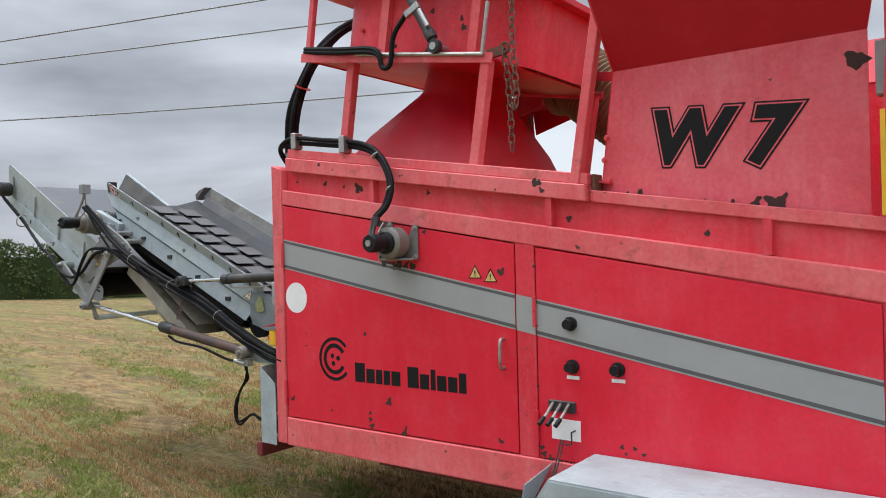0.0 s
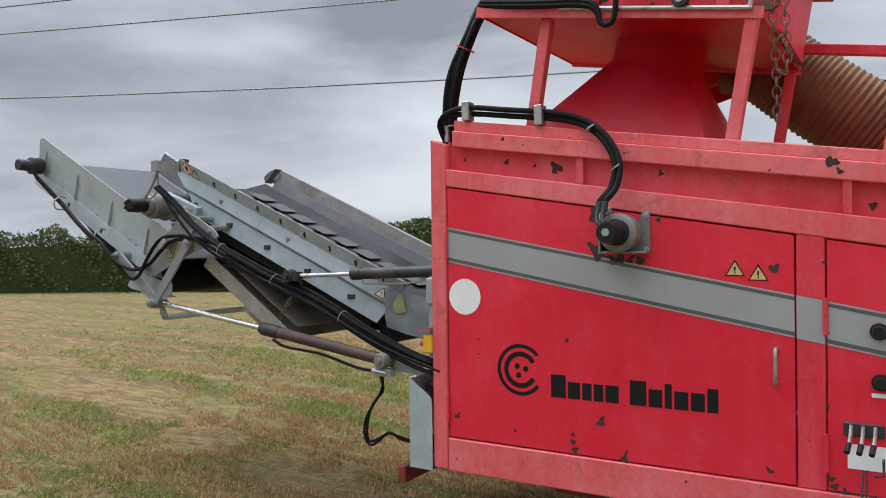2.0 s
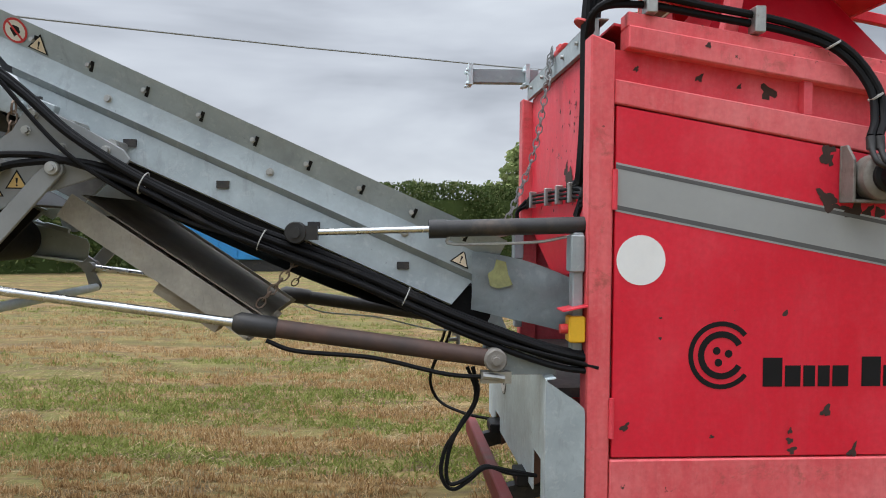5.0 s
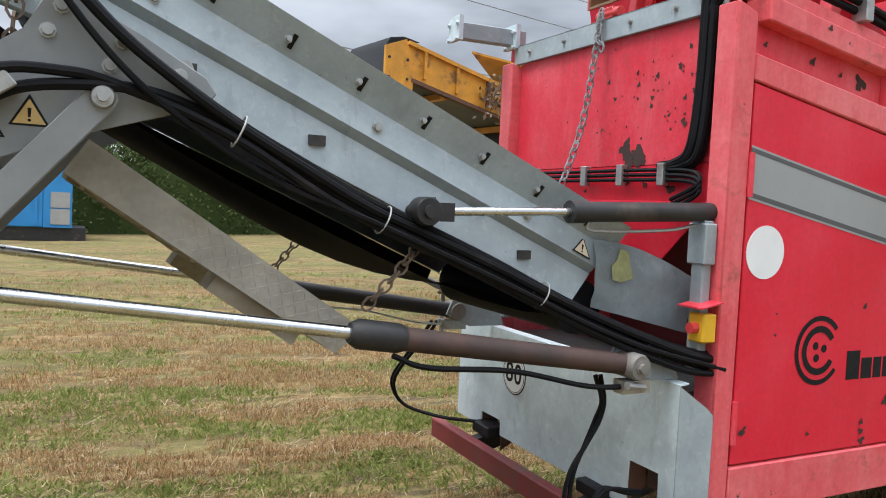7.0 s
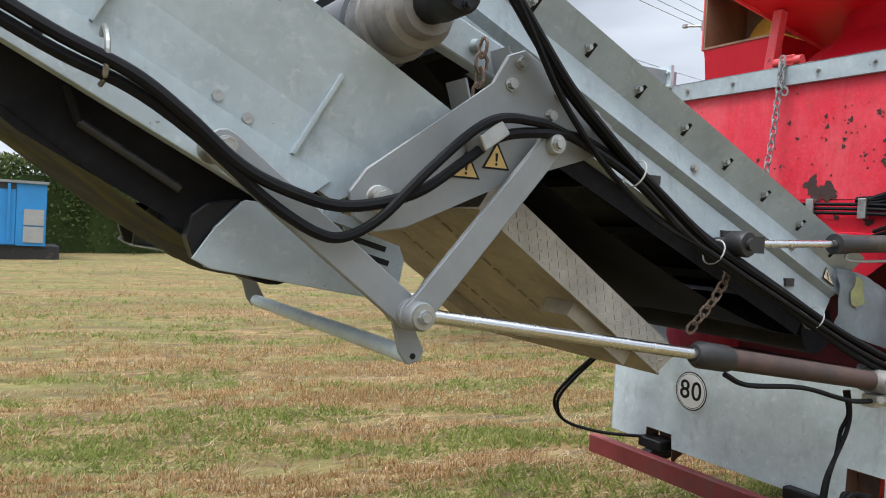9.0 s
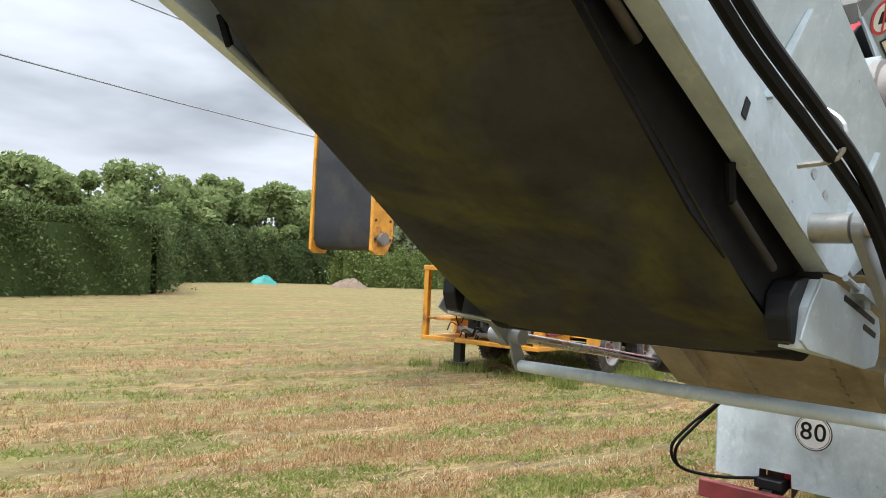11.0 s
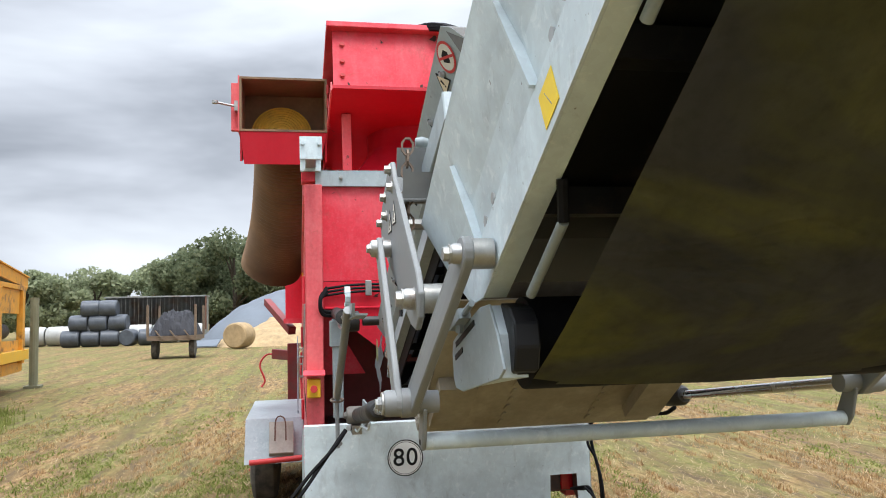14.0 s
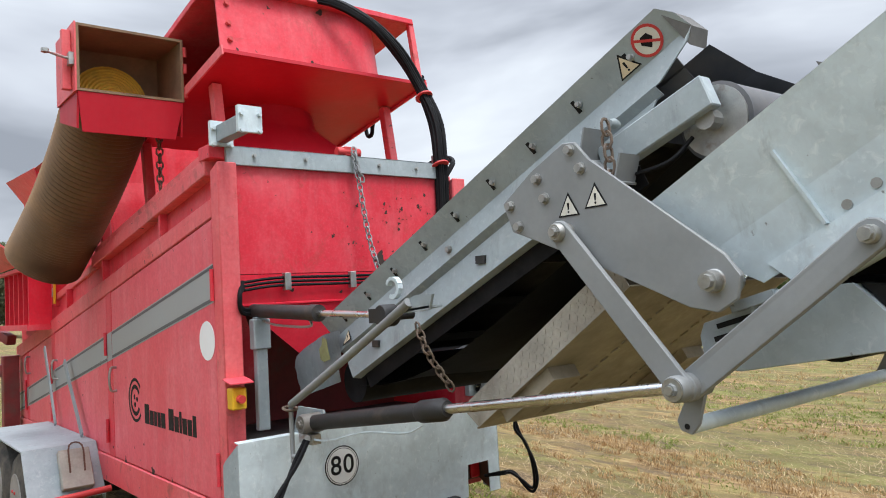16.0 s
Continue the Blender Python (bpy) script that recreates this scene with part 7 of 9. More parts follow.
        cyl(bm, Vector((-3.14, Y(0.178), 1.707)) + o, Vector((-3.165, Y(0.17), 1.78)) + o, 0.011, 8)
        part("idler_stalk", bm, HOSE, rod)
yel = basis(c2(0.92, 0.415, 2 * CY - 0.02 - 0.1145), D2, -N2)
flat_poly("yellow_marker", [(-0.038, 0.036), (0.038, 0.036), (0.038, -0.036), (-0.038, -0.036)], yel, SIGN_YELLOW, upper, 0.0012, "square yellow sticker with worn print")
flat_poly("marker_print", [(-0.011, 0.020), (-0.0098, 0.021), (0.009, -0.020), (0.0078, -0.021)], yel @ Matrix.Translation((0, 0, 0.0012)), GREY, upper, 0.0006)
# added black sheet between the two runs, standing in for the interior shade
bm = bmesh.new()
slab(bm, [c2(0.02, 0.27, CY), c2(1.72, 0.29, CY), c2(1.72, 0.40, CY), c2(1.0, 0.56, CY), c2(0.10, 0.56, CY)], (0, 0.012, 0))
part("centre_shade_sheet", bm, BELT, upper)
# carrying run, return run and rollers
bm = bmesh.new()
slab(bm, [c2(0.05, 0.25, 0.13), c2(L2, 0.25, 0.13), c2(L2, 0.25, 2 * CY - 0.16), c2(0.05, 0.25, 2 * CY - 0.16)], N2 * 0.012)
part("belt_top_run", bm, BELT_GREY, upper, "black carrying run of the belt")
bm = bmesh.new()
tl = Vector((-2.70, 0, 1.475))
hd = c2(L2 - 0.06, 0.27, 0)
rows = []
for i in range(19):
    f = i / 18
    p = tl.lerp(hd, f) + N2 * (0.108 + 0.05 * math.sin(math.pi * f) + 0.006 * math.sin(11 * f))
    rows.append([bm.verts.new(p + Vector((0, y, 0)) + N2 * w) for y, w in ((0.20, -0.004), (0.30, 0.0), (0.5, 0.008), (CY, 0.012), (2 * CY - 0.5, 0.008), (2 * CY - 0.32 - 0.02 * f, 0.0), (2 * CY - 0.245 - 0.04 * f, -0.004))])
for a, b in zip(rows, rows[1:]):
    for i in range(6):
        bm.faces.new((a[i], a[i + 1], b[i + 1], b[i]))
bmesh.ops.solidify(bm, geom=list(bm.faces), thickness=0.011)
part("belt_return_run", bm, BELT_ALGAE, upper, "black return run of the belt with faint green stains", True)
for nm, c, r in (("tail_roller", tl, 0.108), ("head_roller", hd + N2 * 0.048, 0.058)):
    bm = bmesh.new()
    lathe(bm, c + Vector((0, 0.20, 0)), c + Vector((0, 2 * CY - 0.245, 0)), [(0, r), (1, r)], 26)
    ro = part(nm, bm, BELT, upper, "rubber-covered roller", True)
    bm = bmesh.new()
    cyl(bm, c + Vector((0, 0.135, 0)), c + Vector((0, 2 * CY - 0.16, 0)), 0.028, 12)
    part("roller_shaft", bm, STEEL, ro)
bm = bmesh.new()
slab(bm, [c2(0.3, 0.275, 0.16), c2(L2 - 0.1, 0.275, 0.16), c2(L2 - 0.1, 0.275, 2 * CY - 0.16), c2(0.3, 0.275, 2 * CY - 0.16)], N2 * 0.01)
part("slide_plate", bm, DARK_METAL, upper)
for s in (0.5, 0.95, 1.4):
    bm = bmesh.new()
    beam(bm, c2(s, 0.32, 0.16), c2(s, 0.32, 2 * CY - 0.16), 0.06, 0.06)
    part("cross_member", bm, DARK_METAL, upper)
m2 = hd + Vector((0, 0.03, 0))
bm = bmesh.new()
lathe(bm, m2 + Vector((0, 0.05, 0)), m2 + Vector((0, -0.16, 0)), [(0, 0.06), (0.1, 0.07), (0.5, 0.07), (0.55, 0.048), (1, 0.045)], 18)
part("head_motor", bm, DARK_METAL, upper, "black hydraulic motor at the conveyor head", True)

# hose runs along the near side
bm = bmesh.new()
path_a = [(0.05, 0.02, 1.03), (-0.155, 0.03, 1.073), (-0.537, 0.06, 1.21), (-0.908, 0.08, 1.368), (-1.184, 0.07, 1.474), (-1.353, 0.05, 1.538), (-1.535, 0.02, 1.627), (-1.717, -0.01, 1.719), (-1.877, -0.03, 1.816), (-2.004, -0.04, 1.907), (-2.122, -0.05, 2.017), (-2.22, -0.07, 2.10), (-2.30, -0.08, 2.16)]
for oy, oz, wave in ((0.0, 0.0, 0.0), (0.024, 0.012, 0.008)):
    tube(bm, [(x + 0.4 * oz, y + oy, z + oz + wave * math.sin(4 * x)) for x, y, z in path_a], 0.0145, 8, 6)
run1 = part("hose_run", bm, HOSE, lower, "black hydraulic hoses along the conveyor", True)
bm = bmesh.new()
tube(bm, [(0.05, 0.0, 1.0), (-0.40, 0.03, 1.12), (-0.90, 0.055, 1.325), (-1.343, 0.035, 1.496), (-1.556, 0.02, 1.565), (-1.719, 0.0, 1.640), (-1.868, -0.025, 1.730), (-1.97, -0.045, 1.804), (-2.063, -0.055, 1.897), (-2.158, -0.07, 2.014), (-2.25, -0.08, 2.13)], 0.009, 7, 6)
part("thin_hose", bm, HOSE, lower, smooth=True)
bm = bmesh.new()
foot = [(0.05, 0.03, 1.0), (-0.155, 0.045, 1.043), (-0.537, 0.07, 1.18), (-0.908, 0.09, 1.335), (-1.184, 0.08, 1.445), (-1.45, 0.05, 1.572)]
head = [(-3.22, -0.01, 1.855), (-3.45, 0.02, 1.98), (-3.65, 0.03, 2.12), (-3.93, -0.02, 2.36)]
mid_a = [(-1.679, 0.02, 1.695), (-1.82, 0.005, 1.755), (-1.957, -0.02, 1.787), (-2.105, -0.035, 1.782), (-2.223, -0.04, 1.758), (-2.317, -0.04, 1.693), (-2.45, -0.035, 1.603), (-2.617, -0.03, 1.563), (-2.751, -0.03, 1.588), (-2.857, -0.03, 1.634), (-2.967, -0.03, 1.721), (-3.067, -0.02, 1.79)]
mid_b = [(-1.70, -0.01, 1.675), (-1.86, -0.02, 1.745), (-2.04, -0.03, 1.80), (-2.129, -0.045, 1.808), (-2.237, -0.06, 1.80), (-2.323, -0.065, 1.755), (-2.437, -0.055, 1.648), (-2.535, -0.04, 1.543), (-2.619, -0.03, 1.495), (-2.693, -0.03, 1.505), (-2.795, -0.02, 1.566), (-2.873, -0.02, 1.630), (-2.956, -0.015, 1.695), (-3.067, 0.0, 1.765)]
tube(bm, foot + mid_a + head, 0.0138, 8, 6)
tube(bm, [(x, y - 0.02, z - 0.022 + 0.012 * math.sin(5 * x)) for x, y, z in foot] + mid_b + [(x, y + 0.015, z - 0.03) for x, y, z in head], 0.0128, 8, 6)
part("hose_run", bm, HOSE, upper, "black hydraulic hoses along the conveyor", True)
for i, p in enumerate(((-0.72, 0.075, 1.275), (-1.27, 0.065, 1.49), (-1.72, 0.0, 1.71))):
    bm = bmesh.new()
    n_ = Vector((0, 1, 0)).cross(D1).normalized()
    ctr = Vector(p) + D1 * 0.02 * (i % 2)
    tube(bm, [ctr + (Vector((0, 1, 0)) * math.cos(g * 0.628) * 0.040 + n_ * math.sin(g * 0.628) * 0.043) for g in range(11)], 0.0028, 5, 2)
    part("cable_tie", bm, TIE, run1)
bm = bmesh.new()
slab(bm, [(-2.24, -0.07, 1.80), (-2.30, -0.07, 1.75), (-2.28, -0.07, 1.715), (-2.21, -0.07, 1.765)], (0, 0.085, 0.0))
part("hose_clip", bevelled(bm, 0.003), STEEL, run1)
bm = bmesh.new()
for s in (0.75, 1.35):
    p = c2(s, 0.41, 0.03)
    tube(bm, [p + Vector((0.0, 0.03, -0.05)), p + Vector((0, -0.04, -0.04)), p + Vector((0, -0.05, 0.02)), p + Vector((0, 0.0, 0.06)), p + Vector((0.0, 0.045, 0.05))], 0.006, 6, 4)
part("hose_eyes", bm, STEEL, upper)


# ---- ground: one sheet to the horizon, stubble and regrowth on it ----
rng = np.random.default_rng(11)


def ground_z(x, y):
    return GZ + 0.012 * np.sin(x * 2.1 + y * 0.7) + 0.014 * np.sin(y * 2.9 - x * 0.8) + 0.008 * np.sin(x * 5.3) * np.sin(y * 4.7)


axis_pts = np.concatenate([[-2500, -900, -350, -160, -90, -60], np.linspace(-42, 42, 169), [60, 90, 160, 350, 900, 2500]])
gx, gy = np.meshgrid(axis_pts, axis_pts, indexing="ij")
near_w = np.clip(1.4 - np.hypot(gx, gy) / 40, 0, 1)
gz = GZ + (ground_z(gx, gy) - GZ) * near_w
n = len(axis_pts)
idx = np.arange(n * n).reshape(n, n)
quads = np.stack([idx[:-1, :-1], idx[1:, :-1], idx[1:, 1:], idx[:-1, 1:]], -1).reshape(-1, 4)
ground = loose_mesh("ground", np.stack([gx, gy, gz], -1).reshape(-1, 3).tolist(), quads.tolist(), FIELD)
tagged(ground, "harvested stubble field with green regrowth between the rows", "field", kind="structure")


def blades(x, y, h, w, lean, heading, tip=0.4):
    """Thin upright or fallen blades from foot points. Returns vertices and faces."""
    z = ground_z(x, y) - 0.005
    dx, dy = np.cos(heading), np.sin(heading)
    tx, ty, tz = x + dx * h * np.sin(lean), y + dy * h * np.sin(lean), z + h * np.cos(lean)
    turn = rng.uniform(0, math.pi, len(x))
    ox, oy = np.cos(turn) * w, np.sin(turn) * w
    v = np.stack([np.stack([x - ox, y - oy, z], 1), np.stack([x + ox, y + oy, z], 1), np.stack([tx + ox * tip, ty + oy * tip, tz], 1), np.stack([tx - ox * tip, ty - oy * tip, tz], 1)], 1)
    k = len(x)
    return v.reshape(-1, 3).tolist(), np.arange(4 * k).reshape(-1, 4).tolist()


def patch_noise(x, y, cell, seed):
    """Smooth value noise from 0 to 1 in cells of that size, as (along the rows, across them)."""
    c, s = math.cos(ROWS), math.sin(ROWS)
    u, v = (x * c + y * s) / cell[0], (-x * s + y * c) / cell[1]
    table = np.random.default_rng(seed).uniform(0, 1, (64, 64))
    iu, iv = np.floor(u).astype(int), np.floor(v).astype(int)
    fu, fv = u - iu, v - iv
    fu, fv = fu * fu * (3 - 2 * fu), fv * fv * (3 - 2 * fv)
    at = lambda i, j: table[(iu + i) % 64, (iv + j) % 64]
    return (at(0, 0) * (1 - fu) + at(1, 0) * fu) * (1 - fv) + (at(0, 1) * (1 - fu) + at(1, 1) * fu) * fv


def green_value(x, y):
    return 0.26 * patch_noise(x, y, (2.6, 0.8), 3) + 0.24 * patch_noise(x, y, (0.7, 0.30), 4) + 0.13 * patch_noise(x, y, (6.0, 2.2), 5) + 0.37 * patch_noise(x, y, (7.0, 0.36), 13) + 0.085 * np.exp(-((x - 4.6) / 5.2) ** 2 - ((y - 5.2) / 2.3) ** 2)


def stand_value(x, y):
    return 0.22 * patch_noise(x, y, (0.9, 0.30), 6) + 0.36 * patch_noise(x, y, (9.0, 0.34), 14) + 0.24 * patch_noise(x, y, (0.22, 0.14), 7) + 0.18 * patch_noise(x, y, (3.0, 1.5), 8)


def scatter(count, spread, centre=(-1.5, 2.0)):
    r, a = np.abs(rng.normal(0, spread, count)) + rng.uniform(0, 2.5, count), rng.uniform(0, 2 * math.pi, count)
    return centre[0] + r * np.cos(a), centre[1] + r * np.sin(a)


def in_rows(x, y, gap, spread):
    """Draws points towards drilled rows, gap metres apart."""
    c, s = math.cos(ROWS), math.sin(ROWS)
    u, v = x * c + y * s, -x * s + y * c
    v = np.round(v / gap) * gap + rng.normal(0, spread, len(v))
    return u * c - v * s, u * s + v * c


def tufts(x, y, each, spread):
    """Several feet round every tuft's middle."""
    return np.repeat(x, each) + rng.normal(0, spread, len(x) * each), np.repeat(y, each) + rng.normal(0, spread, len(x) * each)


# stubble: short cut stalks in broken tufts along the drilled rows
x, y = in_rows(*scatter(105000, 7.2), 0.16, 0.02)
ok = (stand_value(x, y) > rng.normal(0.505, 0.03, len(x))) & (green_value(x, y) < rng.normal(0.60, 0.04, len(x)))
x, y = tufts(x[ok], y[ok], 7, 0.017)
k = len(x)
vv, ff = blades(x, y, rng.uniform(0.018, 0.062, k), rng.uniform(0.002, 0.0042, k), np.abs(rng.normal(0.65, 0.45, k)), rng.uniform(0, 6.28, k), 0.9)
tagged(loose_mesh("stubble", vv, ff, STRAW), "short dry straw stubble in rows", "stubble", kind="stuff")
# chopped straw lying between the rows
x, y = scatter(240000, 7.6)
ok = patch_noise(x, y, (0.9, 0.35), 9) * 0.5 + patch_noise(x, y, (8.0, 0.4), 15) * 0.5 > rng.normal(0.47, 0.10, len(x))
x, y = x[ok], y[ok]
k = len(x)
vv, ff = blades(x, y, rng.uniform(0.03, 0.13, k), rng.uniform(0.0016, 0.0036, k), rng.uniform(1.2, 1.56, k), rng.normal(ROWS, 1.1, k), 0.9)
tagged(loose_mesh("loose_straw", vv, ff, STRAW_PALE), "loose straw lying on the field", "straw", kind="stuff")
# regrowth: low broad leaves in cushions
x, y = scatter(74000, 8.2)
ok = green_value(x, y) > rng.normal(0.598, 0.03, len(x))
x, y = tufts(x[ok], y[ok], 8, 0.03)
k = len(x)
vv, ff = blades(x, y, rng.uniform(0.015, 0.06, k), rng.uniform(0.003, 0.0085, k), np.abs(rng.normal(0.95, 0.35, k)), rng.uniform(0, 6.28, k), 0.55)
tagged(loose_mesh("grass", vv, ff, GRASS), "fresh green regrowth in the stubble", "grass", kind="stuff")


# ---- hedge, trees ----
def hedge_run(name, pts, height, depth, per_m, size, mat, label, ragged=0.35):
    """A ragged hedge along a line of (x, y): leaves on an uneven skin, denser at the face, gaps at the top."""
    cs = []
    for (x0, y0, h0), (x1, y1, h1) in zip([(*p, h) for p, h in zip(pts, height)], [(*p, h) for p, h in zip(pts[1:], height[1:])]):
        L = math.hypot(x1 - x0, y1 - y0)
        k = int(L * per_m)
        f = rng.uniform(0, 1, k)
        s = f * L
        h = h0 + (h1 - h0) * f
        top_h = h * (1 + ragged * 0.28 * np.sin(s * 0.9) * np.sin(s * 0.31 + 1) + ragged * 0.22 * np.sin(s * 2.7 + x0) + ragged * 0.15 * rng.normal(0, 0.6, k))
        zf = rng.uniform(0, 1, k) ** 0.75
        d = rng.normal(0, 0.5, k) * depth * 0.5 * (1.05 - 0.6 * zf) + 0.25 * np.sin(s * 1.7 + zf * 5)
        nx, ny = -(y1 - y0) / L, (x1 - x0) / L
        cs.append(np.stack([x0 + (x1 - x0) * f + nx * d, y0 + (y1 - y0) * f + ny * d, GZ + zf * top_h], 1))
    v, f = leaves(np.concatenate(cs), size, rng)
    # a solid core in the leaf material, added to block light through the hedge
    for (x0, y0), (x1, y1), h0, h1 in zip(pts, pts[1:], height, height[1:]):
        L = math.hypot(x1 - x0, y1 - y0)
        nx, ny = -(y1 - y0) / L * depth * 0.22, (x1 - x0) / L * depth * 0.22
        b = len(v)
        for x, y, h in ((x0, y0, h0), (x1, y1, h1)):
            v += [(x - nx, y - ny, GZ), (x - nx * 0.8, y - ny * 0.8, GZ + h * 0.80), (x + nx * 0.8, y + ny * 0.8, GZ + h * 0.80), (x + nx, y + ny, GZ)]
        f += [(b, b + 1, b + 5, b + 4), (b + 1, b + 2, b + 6, b + 5), (b + 2, b + 3, b + 7, b + 6)]
    return tagged(loose_mesh(name, v, f, mat), label, "hedge", kind="stuff")


hedge_run("hedge", [(-75, -12), (-52, 2), (-30, 13.6), (-16, 21)], [2.5, 2.4, 2.3, 2.6], 2.6, 1100, 0.085, LEAF_HEDGE, "dense clipped field hedge, dark green")
hedge_run("hedge", [(-16, 21.2), (-8, 25.6), (-0.4, 29.8), (10, 35)], [2.65, 2.9, 3.5, 3.8], 2.6, 2800, 0.075, LEAF_TALL, "tall even hedge with pale grassy tips", 0.10)
hedge_run("hedge", [(10, 35), (14.5, 46), (20, 56)], [3.8, 3.9, 4.0], 3.2, 1500, 0.11, LEAF_HEDGE, "tall field hedge, dark green", 0.35)
hedge_run("hedge", [(20, 56), (31, 63), (44, 65)], [4.1, 4.0, 3.8], 3.4, 1500, 0.13, LEAF_HEDGE, "dark green bramble hedge with an uneven top", 0.55)
hedge_run("hedge", [(38, 58), (50, 58), (70, 60)], [3.4, 3.6, 3.2], 4.5, 1300, 0.13, LEAF_LIGHT, "ragged hedge of pale green shrubs", 0.8)
hedge_run("hedge", [(-75, -12), (-60, -60), (0, -75), (70, -60), (100, -20)], [2.6, 2.4, 2.4, 2.4, 3], 2.6, 70, 0.35, LEAF_HEDGE, "far field hedge, dark green")


def tree(x, y, h, r, seed, label, leaf=LEAF_TREE, count=9500, size=0.27):
    """Tapered trunk, forking limbs, a crown of leaf clumps with gaps and a broken outline."""
    g = random.Random(seed)
    gr = np.random.default_rng(seed)
    t = thing("tree", (x, y, GZ), label, "tree")
    bm = bmesh.new()
    tube(bm, [(x, y, GZ - 0.1), (x + g.uniform(-0.2, 0.2), y, GZ + h * 0.25), (x + g.uniform(-0.4, 0.4), y + g.uniform(-0.3, 0.3), GZ + h * 0.75)], lambda f: r * 0.09 * (1 - 0.75 * f) + 0.02, 8, 5)
    cl = []
    for i in range(26):
        a, f = g.uniform(0, 6.28), g.uniform(0.05, 0.98)
        rr = r * (0.35 + 0.75 * math.sin(math.pi * min(1, 0.18 + f * 0.78))) * g.uniform(0.45, 1.0)
        e = (x + math.cos(a) * rr, y + math.sin(a) * rr, GZ + h * (0.16 + 0.80 * f))
        cl.append((e, r * g.uniform(0.22, 0.42)))
        if i < 9:
            tube(bm, [(x, y, GZ + h * (0.1 + 0.45 * f)), (x + math.cos(a) * rr * 0.5, y + math.sin(a) * rr * 0.5, GZ + h * (0.16 + 0.65 * f)), e], lambda q: r * 0.03 * (1 - q) + 0.012, 5, 3)
    part("trunk", bm, BARK, t)
    cs = []
    for (cx, cy_, cz), cr in cl:
        k = int(count / len(cl))
        p = gr.normal(size=(k, 3))
        p /= np.linalg.norm(p, axis=1)[:, None]
        p *= (cr * gr.uniform(0.35, 1.12, k) ** 0.6)[:, None]
        cs.append(p * (1, 1, 0.8) + (cx, cy_, cz))
    v, f = leaves(np.concatenate(cs), size, gr)
    loose_mesh("crown", v, f, leaf, t)
    return t


trees = [
    (86, 31, 7.5, 4.0), (92, 25, 8.0, 4.4), (98, 19, 9.2, 4.4), (88, 13.0, 10.5, 4.6), (84, 8.5, 11.5, 4.8), (86, 3.0, 11.0, 4.8), (82, -2.5, 10.5, 4.8), (84, -8, 9.5, 4.5), (86, -14, 9.5, 4.5), (100, 6, 12.5, 5.5), (102, -5, 12, 5.5), (90, -21, 9, 4.5),
    (95, 9, 11.0, 5.2), (93, 15, 9.5, 4.8), (96, 1, 11.5, 5.2), (94, -3, 11.5, 5.2), (97, -10, 10.5, 5.2), (104, 13, 11.0, 5.5), (98, 28, 7.5, 4.2), (100, 34, 7.0, 4.2),
    (56, 70, 9.5, 4.6), (63, 72, 9, 4.4), (72, 70, 10, 4.6), (80, 66, 10.5, 4.8), (60, 66, 9.0, 4.6), (67, 68, 9.5, 4.6), (75, 64, 9, 4.6), (84, 60, 9, 4.6), (90, 54, 9, 4.6),
]
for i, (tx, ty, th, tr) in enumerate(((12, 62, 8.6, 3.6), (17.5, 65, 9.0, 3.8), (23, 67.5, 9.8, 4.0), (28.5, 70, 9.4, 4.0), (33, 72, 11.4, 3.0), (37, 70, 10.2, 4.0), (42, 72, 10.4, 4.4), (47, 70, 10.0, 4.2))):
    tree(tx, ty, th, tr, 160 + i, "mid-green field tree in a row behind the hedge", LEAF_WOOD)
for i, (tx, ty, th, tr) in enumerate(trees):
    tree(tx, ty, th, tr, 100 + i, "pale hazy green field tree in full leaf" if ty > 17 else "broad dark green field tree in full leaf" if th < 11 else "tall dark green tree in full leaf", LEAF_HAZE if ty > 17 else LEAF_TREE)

# ---- blue trailer body by the hedge ----
blue = thing("tipping_trailer_body", (-5, 25, GZ), "blue painted steel trailer body by the hedge", "trailer")
bm = bmesh.new()
box(bm, (-10.2, 24.4, 0.35), (-2.6, 26.6, 2.22))
part("body", bevelled(bm, 0.03), BLUE, blue)
for i in range(12):
    bm = bmesh.new()
    box(bm, (-10.1 + 0.66 * i, 24.34, 0.4), (-10.02 + 0.66 * i, 24.399, 2.2))
    part("rib", bm, BLUE, blue)
bm = bmesh.new()
box(bm, (-10.25, 24.33, 2.221), (-1.75, 26.65, 2.30))
part("top_rail", bm, GREY, blue)
# dark strip stands in for the shadow under the rail
bm = bmesh.new()
box(bm, (-10.15, 24.385, 2.03), (-2.62, 24.399, 2.215))
part("rail_shadow", bm, DARK_METAL, blue, "dark strip for the shadow below the top rail")
bm = bmesh.new()
box(bm, (-2.599, 24.4, 0.35), (-1.8, 26.6, 2.22))
part("end_bay", bm, BLUE, blue)
for i in range(2):
    bm = bmesh.new()
    box(bm, (-2.4, 24.37, 0.45 + 0.52 * i), (-1.86, 24.399, 0.93 + 0.52 * i))
    part("pale_panel", bm, WRAP_PALE, blue)
bm = bmesh.new()
box(bm, (-10.0, 24.5, GZ), (-1.4, 26.5, 0.349))
part("base", bm, DARK_METAL, blue)

